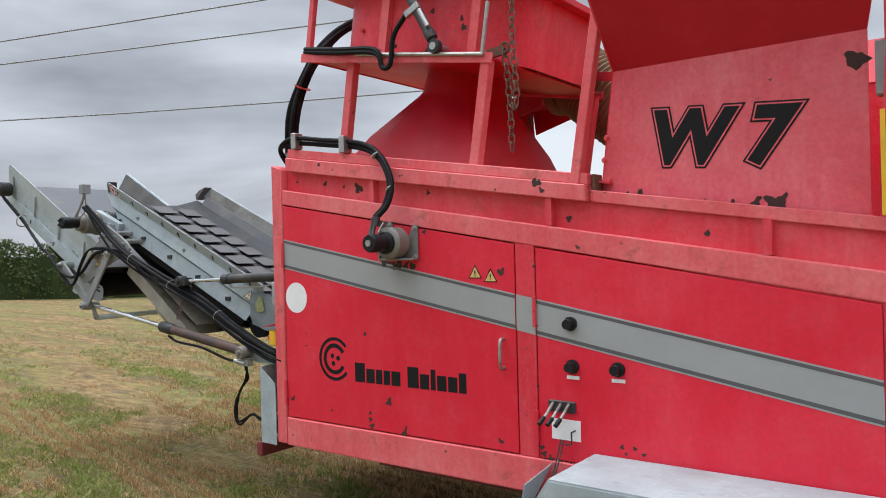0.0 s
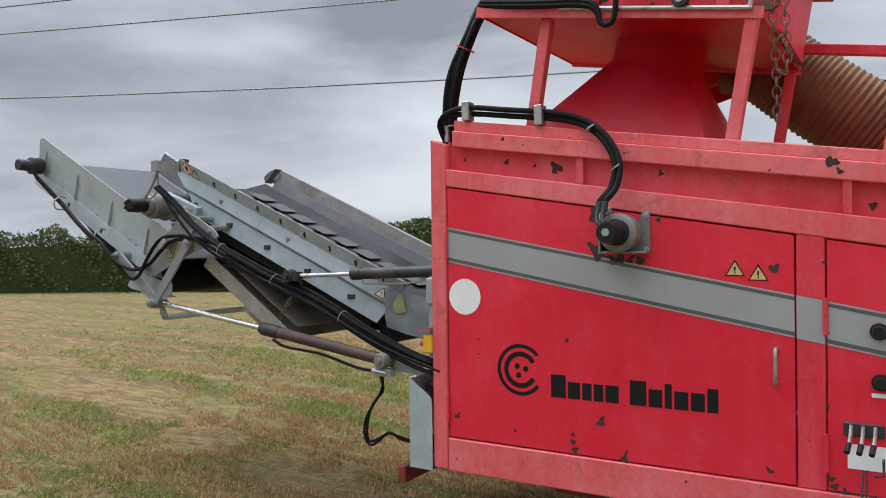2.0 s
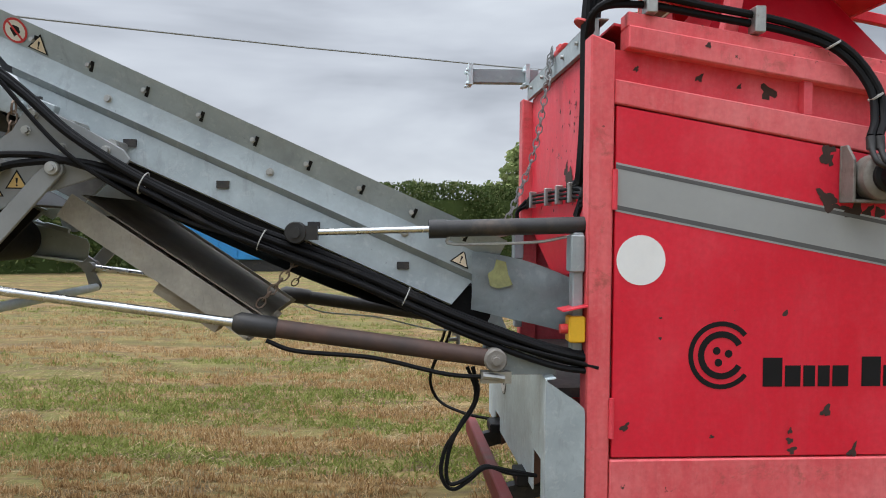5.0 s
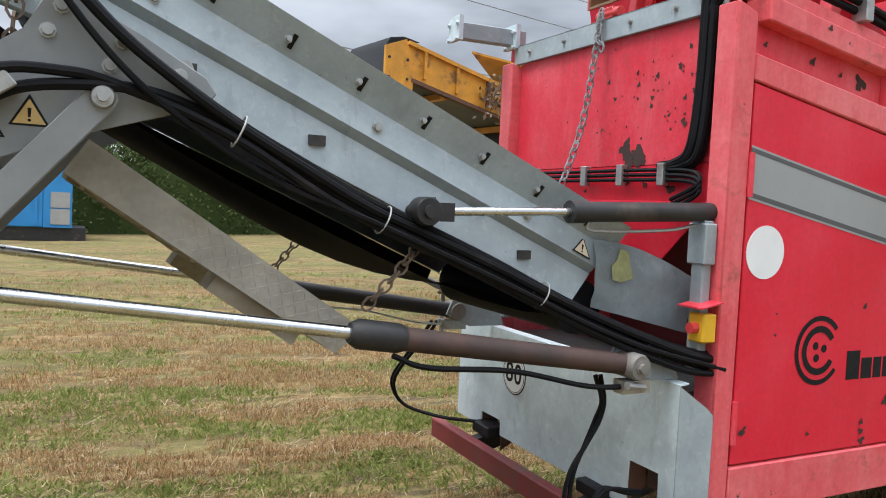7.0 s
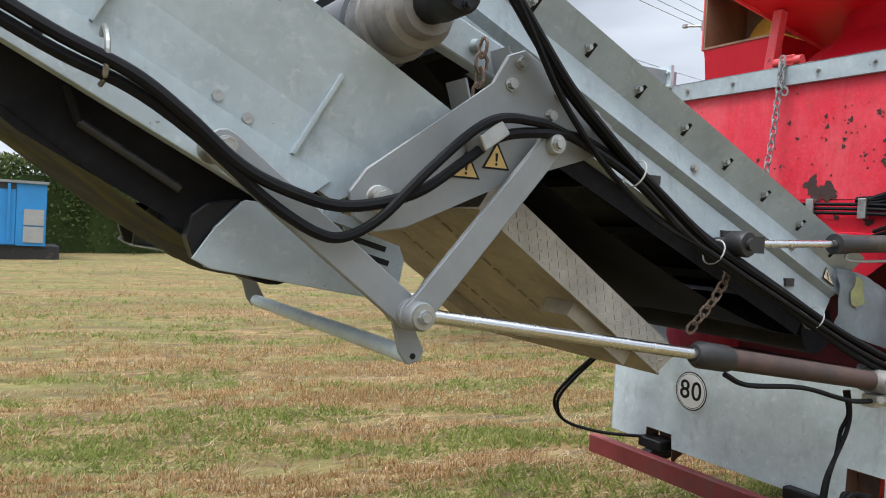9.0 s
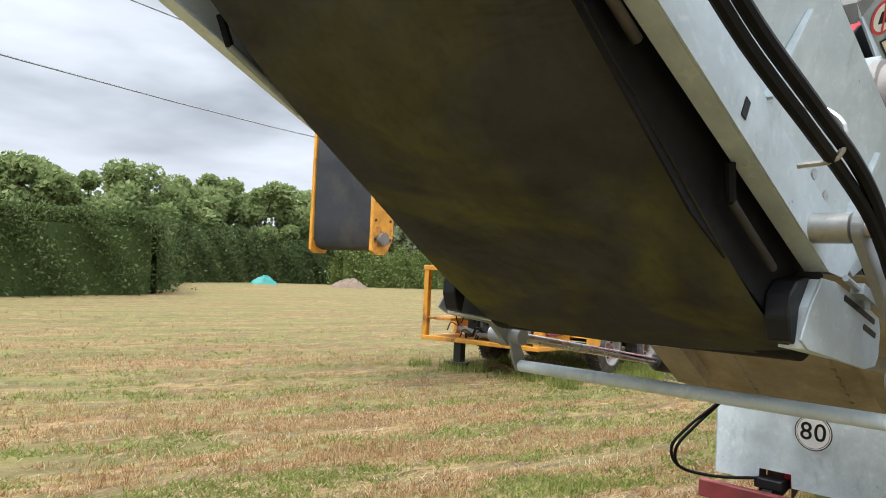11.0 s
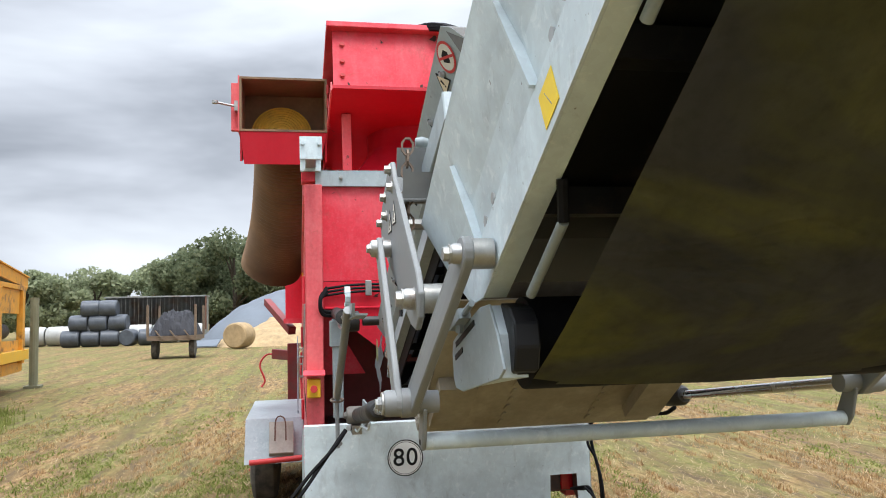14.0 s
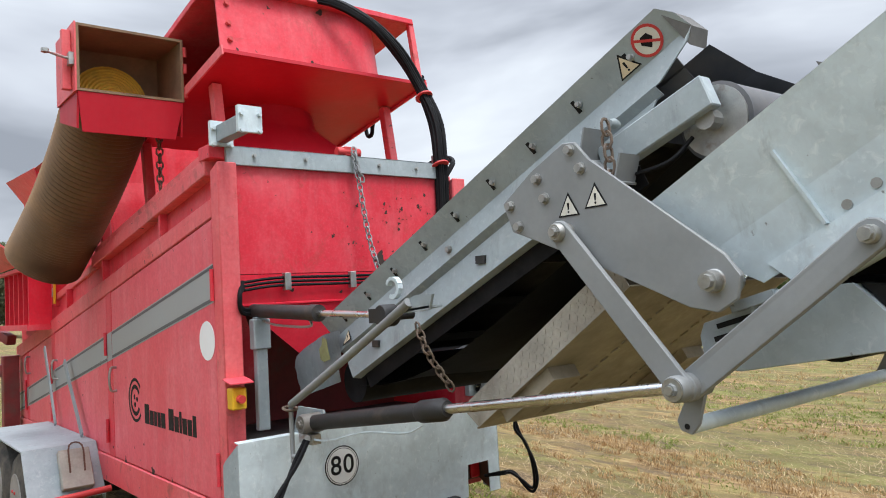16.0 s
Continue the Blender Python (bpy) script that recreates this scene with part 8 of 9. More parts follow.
# ---- far yard: bales, container, loaded trailer, straw heap ----

def bale(x, y, z, mat, ang=0.0, r=0.60, w=1.2, label="black plastic-wrapped round silage bale", group="stacked silage bales"):
    bm = bmesh.new()
    d = Vector((-math.sin(ang), math.cos(ang), 0)) * w / 2
    p = Vector((x, y, z))
    lathe(bm, p - d, p + d, [(0, r * 0.55), (0.0, r * 0.86), (0.06, r * 0.97), (0.5, r), (0.94, r * 0.97), (1.0, r * 0.86), (1, r * 0.55)], 22)
    ob = part("silage_bale" if mat is not STRAW_BALE else "straw_bale", bm, mat, None, smooth=True)
    return tagged(ob, label, "bale", group)


BX, BY = 53.0, 15.2
for i in range(5):
    bale(BX + 0.1 * (i % 2), BY + 2.0 - 1.28 * i, GZ + 0.60, WRAP, 0.06 * (i % 3) + (1.4 if i == 3 else 0))
for i in range(3):
    bale(BX + 0.1, BY + 1.5 - 1.32 * i, GZ + 1.66, WRAP, -0.05 * i)
for i in range(2):
    bale(BX + 0.12, BY + 0.75 - 1.2 * i, GZ + 2.68, WRAP, 0.06 - 0.1 * i)
for i in range(7):
    bale(BX + 5, BY + 6 - 1.9 * i, GZ + 0.75, WRAP_PALE, 0.0, 0.75, 1.8, "pale plastic-wrapped silage bale", "row of pale bales")
cont = thing("shipping_container", (60, 13, GZ), "weathered green-grey corrugated shipping container with rust", "container")
bm = bmesh.new()
pts = []
for i in range(23):
    y0, w = 9.0 + 7.6 * i / 23, 7.6 / 23
    pts += [(60.06, y0), (60.06, y0 + 0.35 * w), (60.0, y0 + 0.5 * w), (60.0, y0 + 0.85 * w)]
lo = [bm.verts.new((px, py, 1.0)) for px, py in pts]
hi = [bm.verts.new((px, py, 3.55)) for px, py in pts]
for i in range(len(pts) - 1):
    bm.faces.new((lo[i], lo[i + 1], hi[i + 1], hi[i]))
bmesh.ops.solidify(bm, geom=list(bm.faces), thickness=0.03)
part("corrugated_wall", bm, CONTAINER, cont)
bm = bmesh.new()
box(bm, (60.21, 9.0, 0.9), (62.6, 16.6, 3.6))
box(bm, (59.98, 8.9, 3.56), (62.7, 16.7, 3.68))
box(bm, (60.0, 9.0, GZ), (62.6, 16.6, 0.89))
part("body", bm, CONTAINER, cont)
bm = bmesh.new()
box(bm, (59.95, 8.88, 0.9), (60.15, 9.0, 3.6))
part("corner_post", bm, RUST, cont)

cart = thing("farm_trailer", (31.9, 7.0, GZ), "old wooden farm trailer heaped with crumpled black plastic", "trailer")
bm = bmesh.new()
box(bm, (30.4, 6.0, 0.75), (33.4, 8.05, 0.95))
part("bed", bm, WOOD, cart)
for y in (5.98, 7.97):
    for x in (30.4, 33.3):
        bm = bmesh.new()
        box(bm, (x, y, 0.95), (x + 0.1, y + 0.1, 2.3))
        part("stake", bm, WOOD, cart)
for y in (6.1, 7.68):
    bm = bmesh.new()
    lathe(bm, (31.2, y, 0.39), (31.2, y + 0.28, 0.39), [(0, 0.3), (0.1, 0.45), (0.9, 0.45), (1, 0.3)], 18)
    part("wheel", bm, TYRE, cart, smooth=True)
bm = bmesh.new()
bmesh.ops.create_grid(bm, x_segments=26, y_segments=22, size=0.5)
for vtx in bm.verts:
    a, b = vtx.co.x, vtx.co.y
    e = max(0.0, 1 - (2 * a) ** 4) * max(0.0, 1 - (2 * b) ** 4)
    z = 0.96 + e * (1.0 + 0.25 * noise.noise(Vector((a * 5, b * 5, 3))) + 0.22 * noise.noise(Vector((a * 14, b * 14, 1))))
    vtx.co = Vector((31.9 + a * 2.9 + 0.1 * noise.noise(Vector((a * 9, b * 9, 7))), 7.03 + b * 2.0, z))
part("plastic_cover", bm, SHEETING, cart, "crumpled black plastic sheeting")
bm = bmesh.new()
for y in (6.2, 6.8, 7.4):
    beam(bm, (30.38, y, 0.8), (30.38, y + 0.3, 1.2), 0.06, 0.05)
part("rails", bm, WOOD, cart)


def mound(name, cx, cy, lx, ly, h, mat, label, category, seed, rough=0.25):
    bm = bmesh.new()
    bmesh.ops.create_grid(bm, x_segments=44, y_segments=44, size=0.5)
    for vtx in bm.verts:
        a, b = vtx.co.x * 2, vtx.co.y * 2
        rr = min(1.0, math.hypot(a, b))
        e = (1 - rr) ** 0.8 * (1 + rr * 0.4)
        q = Vector((a * 2.6, b * 2.6, seed))
        vtx.co = Vector((cx + a * lx, cy + b * ly, GZ - 0.03 + h * e * (1 + rough * noise.noise(q) + rough * 0.5 * noise.noise(q * 3.1))))
    return tagged(part(name, bm, mat, None, smooth=True), label, category)


mound("straw_mound", 46.5, 2.6, 4.2, 4.4, 1.75, STRAW_BALE, "loose golden straw heap", "straw heap", 3)
mound("tarpaulin", 50.5, 2.0, 6.0, 6.4, 3.9, TARP, "grey-blue tarpaulin over a heap of straw", "tarpaulin", 8, 0.12)
bale(40.6, 4.9, GZ + 0.75, STRAW_BALE, 1.2, 0.75, 1.3, "round golden straw bale on the stubble", "loose straw bales")
bm = bmesh.new()
slab(bm, [(43.2, 6.4, GZ + 0.05), (43.0, 8.0, GZ + 0.05), (44.5, 7.9, GZ + 0.35), (44.6, 6.3, GZ + 0.4)], (0, 0, 0.08))
tagged(part("blue_sheet", bm, TARP, None), "crumpled blue sheet beside the straw heap", "sheet")
mound("brush_pile", 36.2, 53.7, 1.9, 1.4, 0.8, WOOD, "low heap of dry brushwood at the hedge foot", "brush pile", 5, 0.5)
mound("tarp_bundle", 30.0, 57.6, 1.3, 0.9, 0.75, TEAL, "teal tarpaulin bundle at the hedge foot", "tarpaulin", 6, 0.4)

# ---- pylon and power lines ----
PX, PY = 153.5, 79.6
pyl = thing("pylon", (PX, PY, GZ), "grey steel lattice power pylon", "pylon")
dirp = Vector((0.99, 0.143, 0)).normalized()
acr = Vector((-dirp.y, dirp.x, 0))


def lat(w):
    return [Vector((PX, PY, 0)) + (dirp * a + acr * b) * w for a, b in ((-1, -1), (1, -1), (1, 1), (-1, 1))]


levels = [(GZ, 3.2), (8, 2.5), (14, 1.9), (19, 1.4), (23.5, 1.1), (28.5, 0.9), (33, 0.75), (37, 0.35)]
for (z0, w0), (z1, w1) in zip(levels, levels[1:]):
    bm = bmesh.new()
    A, B = [p + Vector((0, 0, z0)) for p in lat(w0)], [p + Vector((0, 0, z1)) for p in lat(w1)]
    for i in range(4):
        beam(bm, A[i], B[i], 0.2, 0.2)
        beam(bm, A[i], B[(i + 1) % 4], 0.11, 0.11)
        beam(bm, A[(i + 1) % 4], B[i], 0.11, 0.11)
        beam(bm, B[i], B[(i + 1) % 4], 0.11, 0.11)
    part("lattice_section", bm, PYLON, pyl)
ARMS = ((35.2, 5.0), (28.5, 5.3), (21.8, 5.8))
for z, w in ARMS:
    for sgn in (-1, 1):
        tip = Vector((PX, PY, z)) + acr * w * sgn
        bm = bmesh.new()
        for b in (-0.6, 0.6):
            root = Vector((PX, PY, z)) + acr * 0.6 * sgn + dirp * b
            beam(bm, root, tip, 0.14, 0.14)
            beam(bm, root + Vector((0, 0, 1.3)), tip, 0.14, 0.14)
        part("cross_arm", bm, PYLON, pyl)
        bm = bmesh.new()
        lathe(bm, tip, tip - Vector((0, 0, 2.6)), [(0, 0.08)] + [(0.1 + 0.08 * i, 0.2 if i % 2 else 0.1) for i in range(10)] + [(1, 0.08)], 8)
        part("insulator", bm, PYLON, pyl)


LA, LN = Vector((0.894, 0.448, 0)), Vector((-0.448, 0.894, 0))


def power_line(off, h0, rise, bow):
    """A conductor running towards the pylon, off metres aside, h0 high abreast of the machine."""
    bm = bmesh.new()
    pts = [LN * off + LA * q + Vector((0, 0, h0 + rise * q + bow * q * q)) for q in range(-240, 171, 10)]
    tube(bm, pts, 0.045, 5, 1)
    return tagged(part("power_line", bm, WIRE, None), "sagging grey overhead power conductor", "power line", "conductors between pylons")


for off, h0, rise, bow in ((30, 9.2, 0.024, 0.0005), (30, 13.1, 0.055, 0.0003), (30, 14.9, 0.075, 0.0002), (30, 20.9, 0.10, 0.00018), (29.4, 21.9, 0.10, 0.00018), (30.6, 20.2, 0.10, 0.00018), (20, 19.5, 0.15, 0.0001)):
    power_line(off, h0, rise, bow)


# ---- the orange screening machine ----
screen = thing("trommel_screener", (7.5, 8.2, GZ), "weathered orange mobile screening machine with open engine bay", "machine")
YA = radians(7.5)
YO, YU, YV = Vector((6.7, 7.05, 0)), Vector((math.cos(YA), math.sin(YA), 0)), Vector((-math.sin(YA), math.cos(YA), 0))


def yp(u, v, z):
    return YO + YU * u + YV * v + Vector((0, 0, z))


def ybox(bm, u0, u1, v0, v1, z0, z1):
    hexa(bm, [yp(u0, v0, z0), yp(u1, v0, z0), yp(u1, v1, z0), yp(u0, v1, z0), yp(u0, v0, z1), yp(u1, v0, z1), yp(u1, v1, z1), yp(u0, v1, z1)])


def ypart(name, boxes, mat, parent=None, label="", bev=0.008):
    bm = bmesh.new()
    for b in boxes:
        ybox(bm, *b)
    return part(name, bevelled(bm, bev) if bev else bm, mat, parent or screen, label)


def ybar(name, a, b, w, h, mat=None, parent=None):
    bm = bmesh.new()
    beam(bm, yp(*a), yp(*b), w, h)
    return part(name, bm, mat or AMBER, parent or screen)


def yplate(name, pts, n, mat=None, parent=None, label=""):
    bm = bmesh.new()
    slab(bm, [yp(*p) for p in pts], n)
    return part(name, bm, mat or AMBER, parent or screen, label)


# engine bay: frame, floor, roof, radiator grille, engine
E0, E1, V0, V1 = -1.95, -1.05, 0.18, 2.45
for u in (E0, E1):
    for v in (V0, V1):
        ypart("bay_post", [(u - 0.05, u + 0.05, v - 0.05, v + 0.05, 0.45, 1.66)], AMBER)
ypart("bay_floor", [(E0 - 0.06, E1 + 0.06, V0 - 0.06, V1 + 0.06, 0.40, 0.47)], AMBER)
ypart("bay_roof", [(E0 - 0.06, E1 + 0.3, V0 - 0.06, V1 + 0.06, 1.60, 1.68)], AMBER)
ypart("bay_back", [(E1, E1 + 0.03, V0, 1.72, 0.47, 1.60)], DARK_METAL, bev=0)
ypart("bay_shelf", [(E0, E1, 1.9, V1, 0.75, 0.80)], AMBER)
grille = ypart("radiator_panel", [(E0 + 0.05, E1 - 0.05, V0 - 0.05, V0 - 0.02, 0.47, 1.6)], AMBER, label="orange side panel with a louvred radiator")
for i in range(14):
    bm = bmesh.new()
    z = 0.72 + 0.05 * i
    slab(bm, [yp(E0 + 0.18, V0 - 0.06, z), yp(E1 - 0.22, V0 - 0.06, z), yp(E1 - 0.22, V0 - 0.085, z - 0.02), yp(E0 + 0.18, V0 - 0.085, z - 0.02)], (0, 0, 0.018))
    part("louvre", bm, GALV, grille)
ypart("grille_edge", [(E0 + 0.14, E0 + 0.18, V0 - 0.09, V0 - 0.05, 0.66, 1.42), (E1 - 0.22, E1 - 0.18, V0 - 0.09, V0 - 0.05, 0.66, 1.42), (E0 + 0.18, E1 - 0.22, V0 - 0.09, V0 - 0.05, 0.64, 0.68)], MAROON, grille)
er = random.Random(9)
bm = bmesh.new()
ybox(bm, E0 + 0.25, E1 - 0.05, 0.45, 1.75, 0.60, 1.25)
engine = part("engine", bevelled(bm, 0.03), DARK_METAL, screen, "grimy black diesel engine")
for i in range(95):
    bm = bmesh.new()
    u, v, z = E0 + er.uniform(0.02, 0.3), er.uniform(0.30, 1.80), er.uniform(0.52, 1.40)
    if i % 3 == 0:
        cyl(bm, yp(u, v, z - 0.08), yp(u, v, z + 0.10), er.uniform(0.02, 0.05), 12)
    elif i % 3 == 1:
        lathe(bm, yp(u - 0.08, v, z), yp(u, v, z), [(0, 0.02), (0.1, er.uniform(0.03, 0.07)), (1, 0.06)], 16)
    else:
        tube(bm, [yp(u, v, z), yp(u - 0.05, v + 0.12, z + 0.06), yp(u - 0.02, v + 0.22, z - 0.08)], 0.011, 6, 4)
    part("engine_fitting", bm, (DARK_METAL, BLACK, HOSE, CAST, DARK_METAL, BLACK, CAST, HOSE)[i % 8], engine)
# filters, pulley, alternator, manifold, cooling pipes and a valve block in front of the engine
for v, h in ((0.62, 0.30), (0.80, 0.26), (1.02, 0.30)):
    bm = bmesh.new()
    lathe(bm, yp(E0 + 0.13, v, 0.62), yp(E0 + 0.13, v, 0.62 + h), [(0, 0.045), (0.08, 0.062), (0.75, 0.062), (0.8, 0.07), (1, 0.07)], 16)
    part("filter_canister", bm, DARK_METAL, engine, smooth=True)
bm = bmesh.new()
lathe(bm, yp(E0 + 0.20, 0.93, 1.16), yp(E0 + 0.08, 0.93, 1.16), [(0, 0.11), (0.3, 0.13), (0.45, 0.105), (0.6, 0.105), (0.75, 0.13), (0.8, 0.06), (1, 0.05)], 22)
part("pulley", bm, GREY, engine, "dull grey fan pulley", True)
bm = bmesh.new()
lathe(bm, yp(E0 + 0.10, 1.18, 0.98), yp(E0 + 0.10, 1.42, 0.98), [(0, 0.07), (0.1, 0.10), (0.4, 0.10), (0.45, 0.09), (0.9, 0.09), (1, 0.05)], 18)
part("alternator", bm, CAST, engine, smooth=True)
bm = bmesh.new()
tube(bm, [yp(E0 + 0.10, 1.78, 0.62), yp(E0 + 0.08, 1.5, 0.60), yp(E0 + 0.08, 1.22, 0.56), yp(E0 + 0.12, 1.02, 0.58)], 0.045, 12, 5)
part("cooling_pipe", bm, CAST, engine, "greasy aluminium pipe", True)
bm = bmesh.new()
tube(bm, [yp(E0 + 0.15, 1.7, 1.30), yp(E0 + 0.10, 1.35, 1.36), yp(E0 + 0.12, 1.0, 1.38), yp(E0 + 0.14, 0.6, 1.33), yp(E0 + 0.2, 0.45, 1.1)], 0.035, 10, 5)
part("intake_pipe", bm, DARK_METAL, engine, smooth=True)
bm = bmesh.new()
ybox(bm, E0 + 0.03, E0 + 0.16, 0.33, 0.46, 0.56, 0.74)
part("valve_block", bevelled(bm, 0.01), CAST, engine, "pale valve block")
bm = bmesh.new()
ybox(bm, E0 + 0.04, E0 + 0.30, 1.50, 1.75, 0.80, 1.24)
part("cylinder_cover", bevelled(bm, 0.03), GREY, engine, "oily grey cylinder cover")
for i in range(4):
    bm = bmesh.new()
    v = 0.5 + 0.4 * i
    tube(bm, [yp(E0 + 0.2, v, 0.55), yp(E0 + 0.12, v + 0.15, 0.72), yp(E0 + 0.15, v + 0.2, 1.0), yp(E0 + 0.22, v + 0.1, 1.25)], 0.011, 6, 5)
    part("engine_hose", bm, HOSE, engine)
ypart("bay_foot", [(E0 + 0.1, E0 + 0.25, 1.75, 1.9, GZ + 0.12, 0.40), (E0 + 0.05, E0 + 0.3, 1.65, 2.0, GZ + 0.06, GZ + 0.12)], DARK_METAL)
# chassis, mudguards, wheels
ypart("chassis", [(-1.0, 10.2, 0.55, 0.75, 0.50, 0.80), (-1.0, 10.2, 1.75, 1.95, 0.50, 0.80)], AMBER)
ypart("side_deck", [(-1.0, 9.6, 0.3, 2.2, 0.86, 0.92)], AMBER)
for v0, v1 in ((-0.18, 0.30), (2.2, 2.65)):
    bm = bmesh.new()
    o = [(-1.0, 0.60), (-0.85, 0.965), (2.2, 0.965), (2.65, 0.66)]
    i_ = [(2.58, 0.64), (2.15, 0.905), (-0.80, 0.905), (-0.93, 0.60)]
    a, b = [bm.verts.new(yp(u, v0, z)) for u, z in o + i_], [bm.verts.new(yp(u, v1, z)) for u, z in o + i_]
    bm.faces.new(a)
    bm.faces.new(b[::-1])
    for k in range(8):
        bm.faces.new((a[k], b[k], b[(k + 1) % 8], a[(k + 1) % 8]))
    part("mudguard", bm, AMBER, screen)
WZ = GZ + 0.44
for u in (0.0, 1.55):
    for v, sg in ((0.02, -1), (2.3, 1)):
        bm = bmesh.new()
        lathe(bm, yp(u, v - 0.16, WZ), yp(u, v + 0.16, WZ), [(0.42, 0.25), (0.40, 0.28), (0, 0.285), (0.03, 0.33), (0.08, 0.40), (0.18, 0.435), (0.5, 0.44), (0.82, 0.435), (0.92, 0.40), (0.97, 0.33), (1, 0.285), (0.60, 0.28), (0.58, 0.25)], 40)
        w = part("wheel", bm, TYRE, screen, smooth=True)
        bm = bmesh.new()
        for k in range(40):
            g = k * math.pi / 20
            d = YU * math.cos(g) + Vector((0, 0, math.sin(g)))
            for e in (-1, 1):
                p = yp(u, v + e * 0.075, WZ) + d * 0.44
                beam(bm, p - YV * 0.05, p + YV * 0.05 + d.cross(YV) * 0.03 * e, 0.03, 0.02, d)
        part("tread", bm, TYRE, w)
        q = v + sg * 0.16
        bm = bmesh.new()
        lathe(bm, yp(u, q - sg * 0.10, WZ), yp(u, q + sg * 0.012, WZ), [(0, 0.275), (0.9, 0.29), (1.0, 0.292), (1.0, 0.272), (0.9, 0.258), (0.25, 0.235), (0.12, 0.19), (0.2, 0.10)], 32)
        rim = part("rim", bm, RIM, w, "dusty pale steel wheel rim", True)
        bm = bmesh.new()
        lathe(bm, yp(u, q - sg * 0.10, WZ), yp(u, q - sg * 0.01, WZ), [(0, 0.11), (0.5, 0.10), (0.6, 0.07), (1, 0.06)], 20)
        part("hub", bm, RUST, rim, smooth=True)
        bm = bmesh.new()
        for i in range(8):
            g = i * math.pi / 4
            bolt(bm, yp(u + 0.15 * math.cos(g), q - sg * 0.09, WZ + 0.15 * math.sin(g)), YV * sg, 0.017, 0.03)
        part("wheel_nuts", bm, RUST, w)
# arched fascia over the wheels and the pitted apron in front of them
bm = bmesh.new()
low = []
for k in range(75):
    u = -1.0 + 3.7 * k / 74
    z = 0.70
    for uc in (0.0, 1.55):
        if abs(u - uc) < 0.52:
            z = max(z, WZ + math.sqrt(0.52 ** 2 - (u - uc) ** 2) * 0.98)
    low.append((u, z - 0.24 if u < -0.53 else z))
for (ua, za), (ub, zb) in zip(low, low[1:]):
    slab(bm, [yp(ua, -0.185, za), yp(ub, -0.185, zb), yp(ub, -0.185, 0.965), yp(ua, -0.185, 0.965)], YV * 0.02)
part("wheel_fascia", bm, AMBER, screen, "orange wheel arch plate with mud splashes")
for u in (0.0, 1.55):
    bm = bmesh.new()
    cyl(bm, yp(u, 0.1, WZ), yp(u, 2.3, WZ), 0.06, 10)
    part("axle", bm, DARK_METAL, screen)
# main conveyor up over the engine bay
CA, CB = (1.7, 2.16), (-4.70, 3.66)
for v in (0.9, 2.02):
    bm = bmesh.new()
    a = [(CA[0], CA[1]), (CB[0], CB[1]), (CB[0] + 0.05, CB[1] - 0.48), (CA[0], CA[1] - 0.38)]
    slab(bm, [yp(u, v, z) for u, z in a], YV * 0.05)
    side = part("conveyor_side", bm, AMBER, screen, "pitted orange conveyor side frame")
    bm = bmesh.new()
    beam(bm, yp(CA[0], v + 0.0, CA[1] + 0.02), yp(CB[0], v + 0.0, CB[1] + 0.02), 0.10, 0.05)
    part("side_flange", bm, AMBER, side)
    bm = bmesh.new()
    beam(bm, yp(CA[0], v, CA[1] - 0.38), yp(CB[0] + 0.05, v, CB[1] - 0.46), 0.10, 0.05)
    part("lower_flange", bm, RUST, side, "rusted lower flange")
    for k in range(12):
        f = (k + 0.5) / 12
        u, z = CA[0] + (CB[0] - CA[0]) * f, CA[1] + (CB[1] - CA[1]) * f
        bm = bmesh.new()
        ybox(bm, u - 0.02, u + 0.02, v - 0.045, v - 0.001, z - 0.36, z)
        part("side_rib", bm, AMBER if k % 3 else RUST, side)
bm = bmesh.new()
slab(bm, [yp(CA[0], 0.96, CA[1] - 0.06), yp(CB[0], 0.96, CB[1] - 0.06), yp(CB[0], 2.01, CB[1] - 0.06), yp(CA[0], 2.01, CA[1] - 0.06)], (0, 0, -0.02))
part("conveyor_belt", bm, BELT_GREY, screen, "dusty grey conveyor belt")
bm = bmesh.new()
slab(bm, [yp(CA[0], 0.96, CA[1] - 0.33), yp(CB[0], 0.96, CB[1] - 0.40), yp(CB[0], 2.01, CB[1] - 0.40), yp(CA[0], 2.01, CA[1] - 0.33)], (0, 0, -0.02))
part("belt_return", bm, BELT_GREY, screen)
for f in (0.45, 0.7, 0.9):
    u, z = CA[0] + (CB[0] - CA[0]) * f, CA[1] + (CB[1] - CA[1]) * f
    ybar("cross_bar", (u, 0.95, z - 0.45), (u, 2.02, z - 0.45), 0.10, 0.08)
for v in (0.96, 1.94):
    ybar("conveyor_strut", (-0.8, v, 1.66), (-1.3, v, 2.4), 0.12, 0.12)
ypart("conveyor_saddle", [(-1.75, -0.75, 0.85, 2.3, 1.68, 2.02)], AMBER)
# folded head hanging down, belt over its face
for v in (0.86, 2.03):
    bm = bmesh.new()
    slab(bm, [yp(-4.74, v, 3.72), yp(-5.05, v, 3.60), yp(-5.05, v, 1.80), yp(-4.98, v, 1.75), yp(-4.78, v, 1.75), yp(-4.66, v, 1.95), yp(-4.62, v, 3.3)], YV * 0.05)
    hp = part("head_plate", bm, AMBER, screen, "orange head plate with bolt holes")
    bm = bmesh.new()
    for k in range(7):
        for u in (-5.0, -4.72):
            cyl(bm, yp(u, v - 0.004, 1.95 + 0.25 * k), yp(u, v - 0.012, 1.95 + 0.25 * k), 0.02, 8)
    part("bolt_holes", bm, DARK_METAL, hp)
bm = bmesh.new()
rows = []
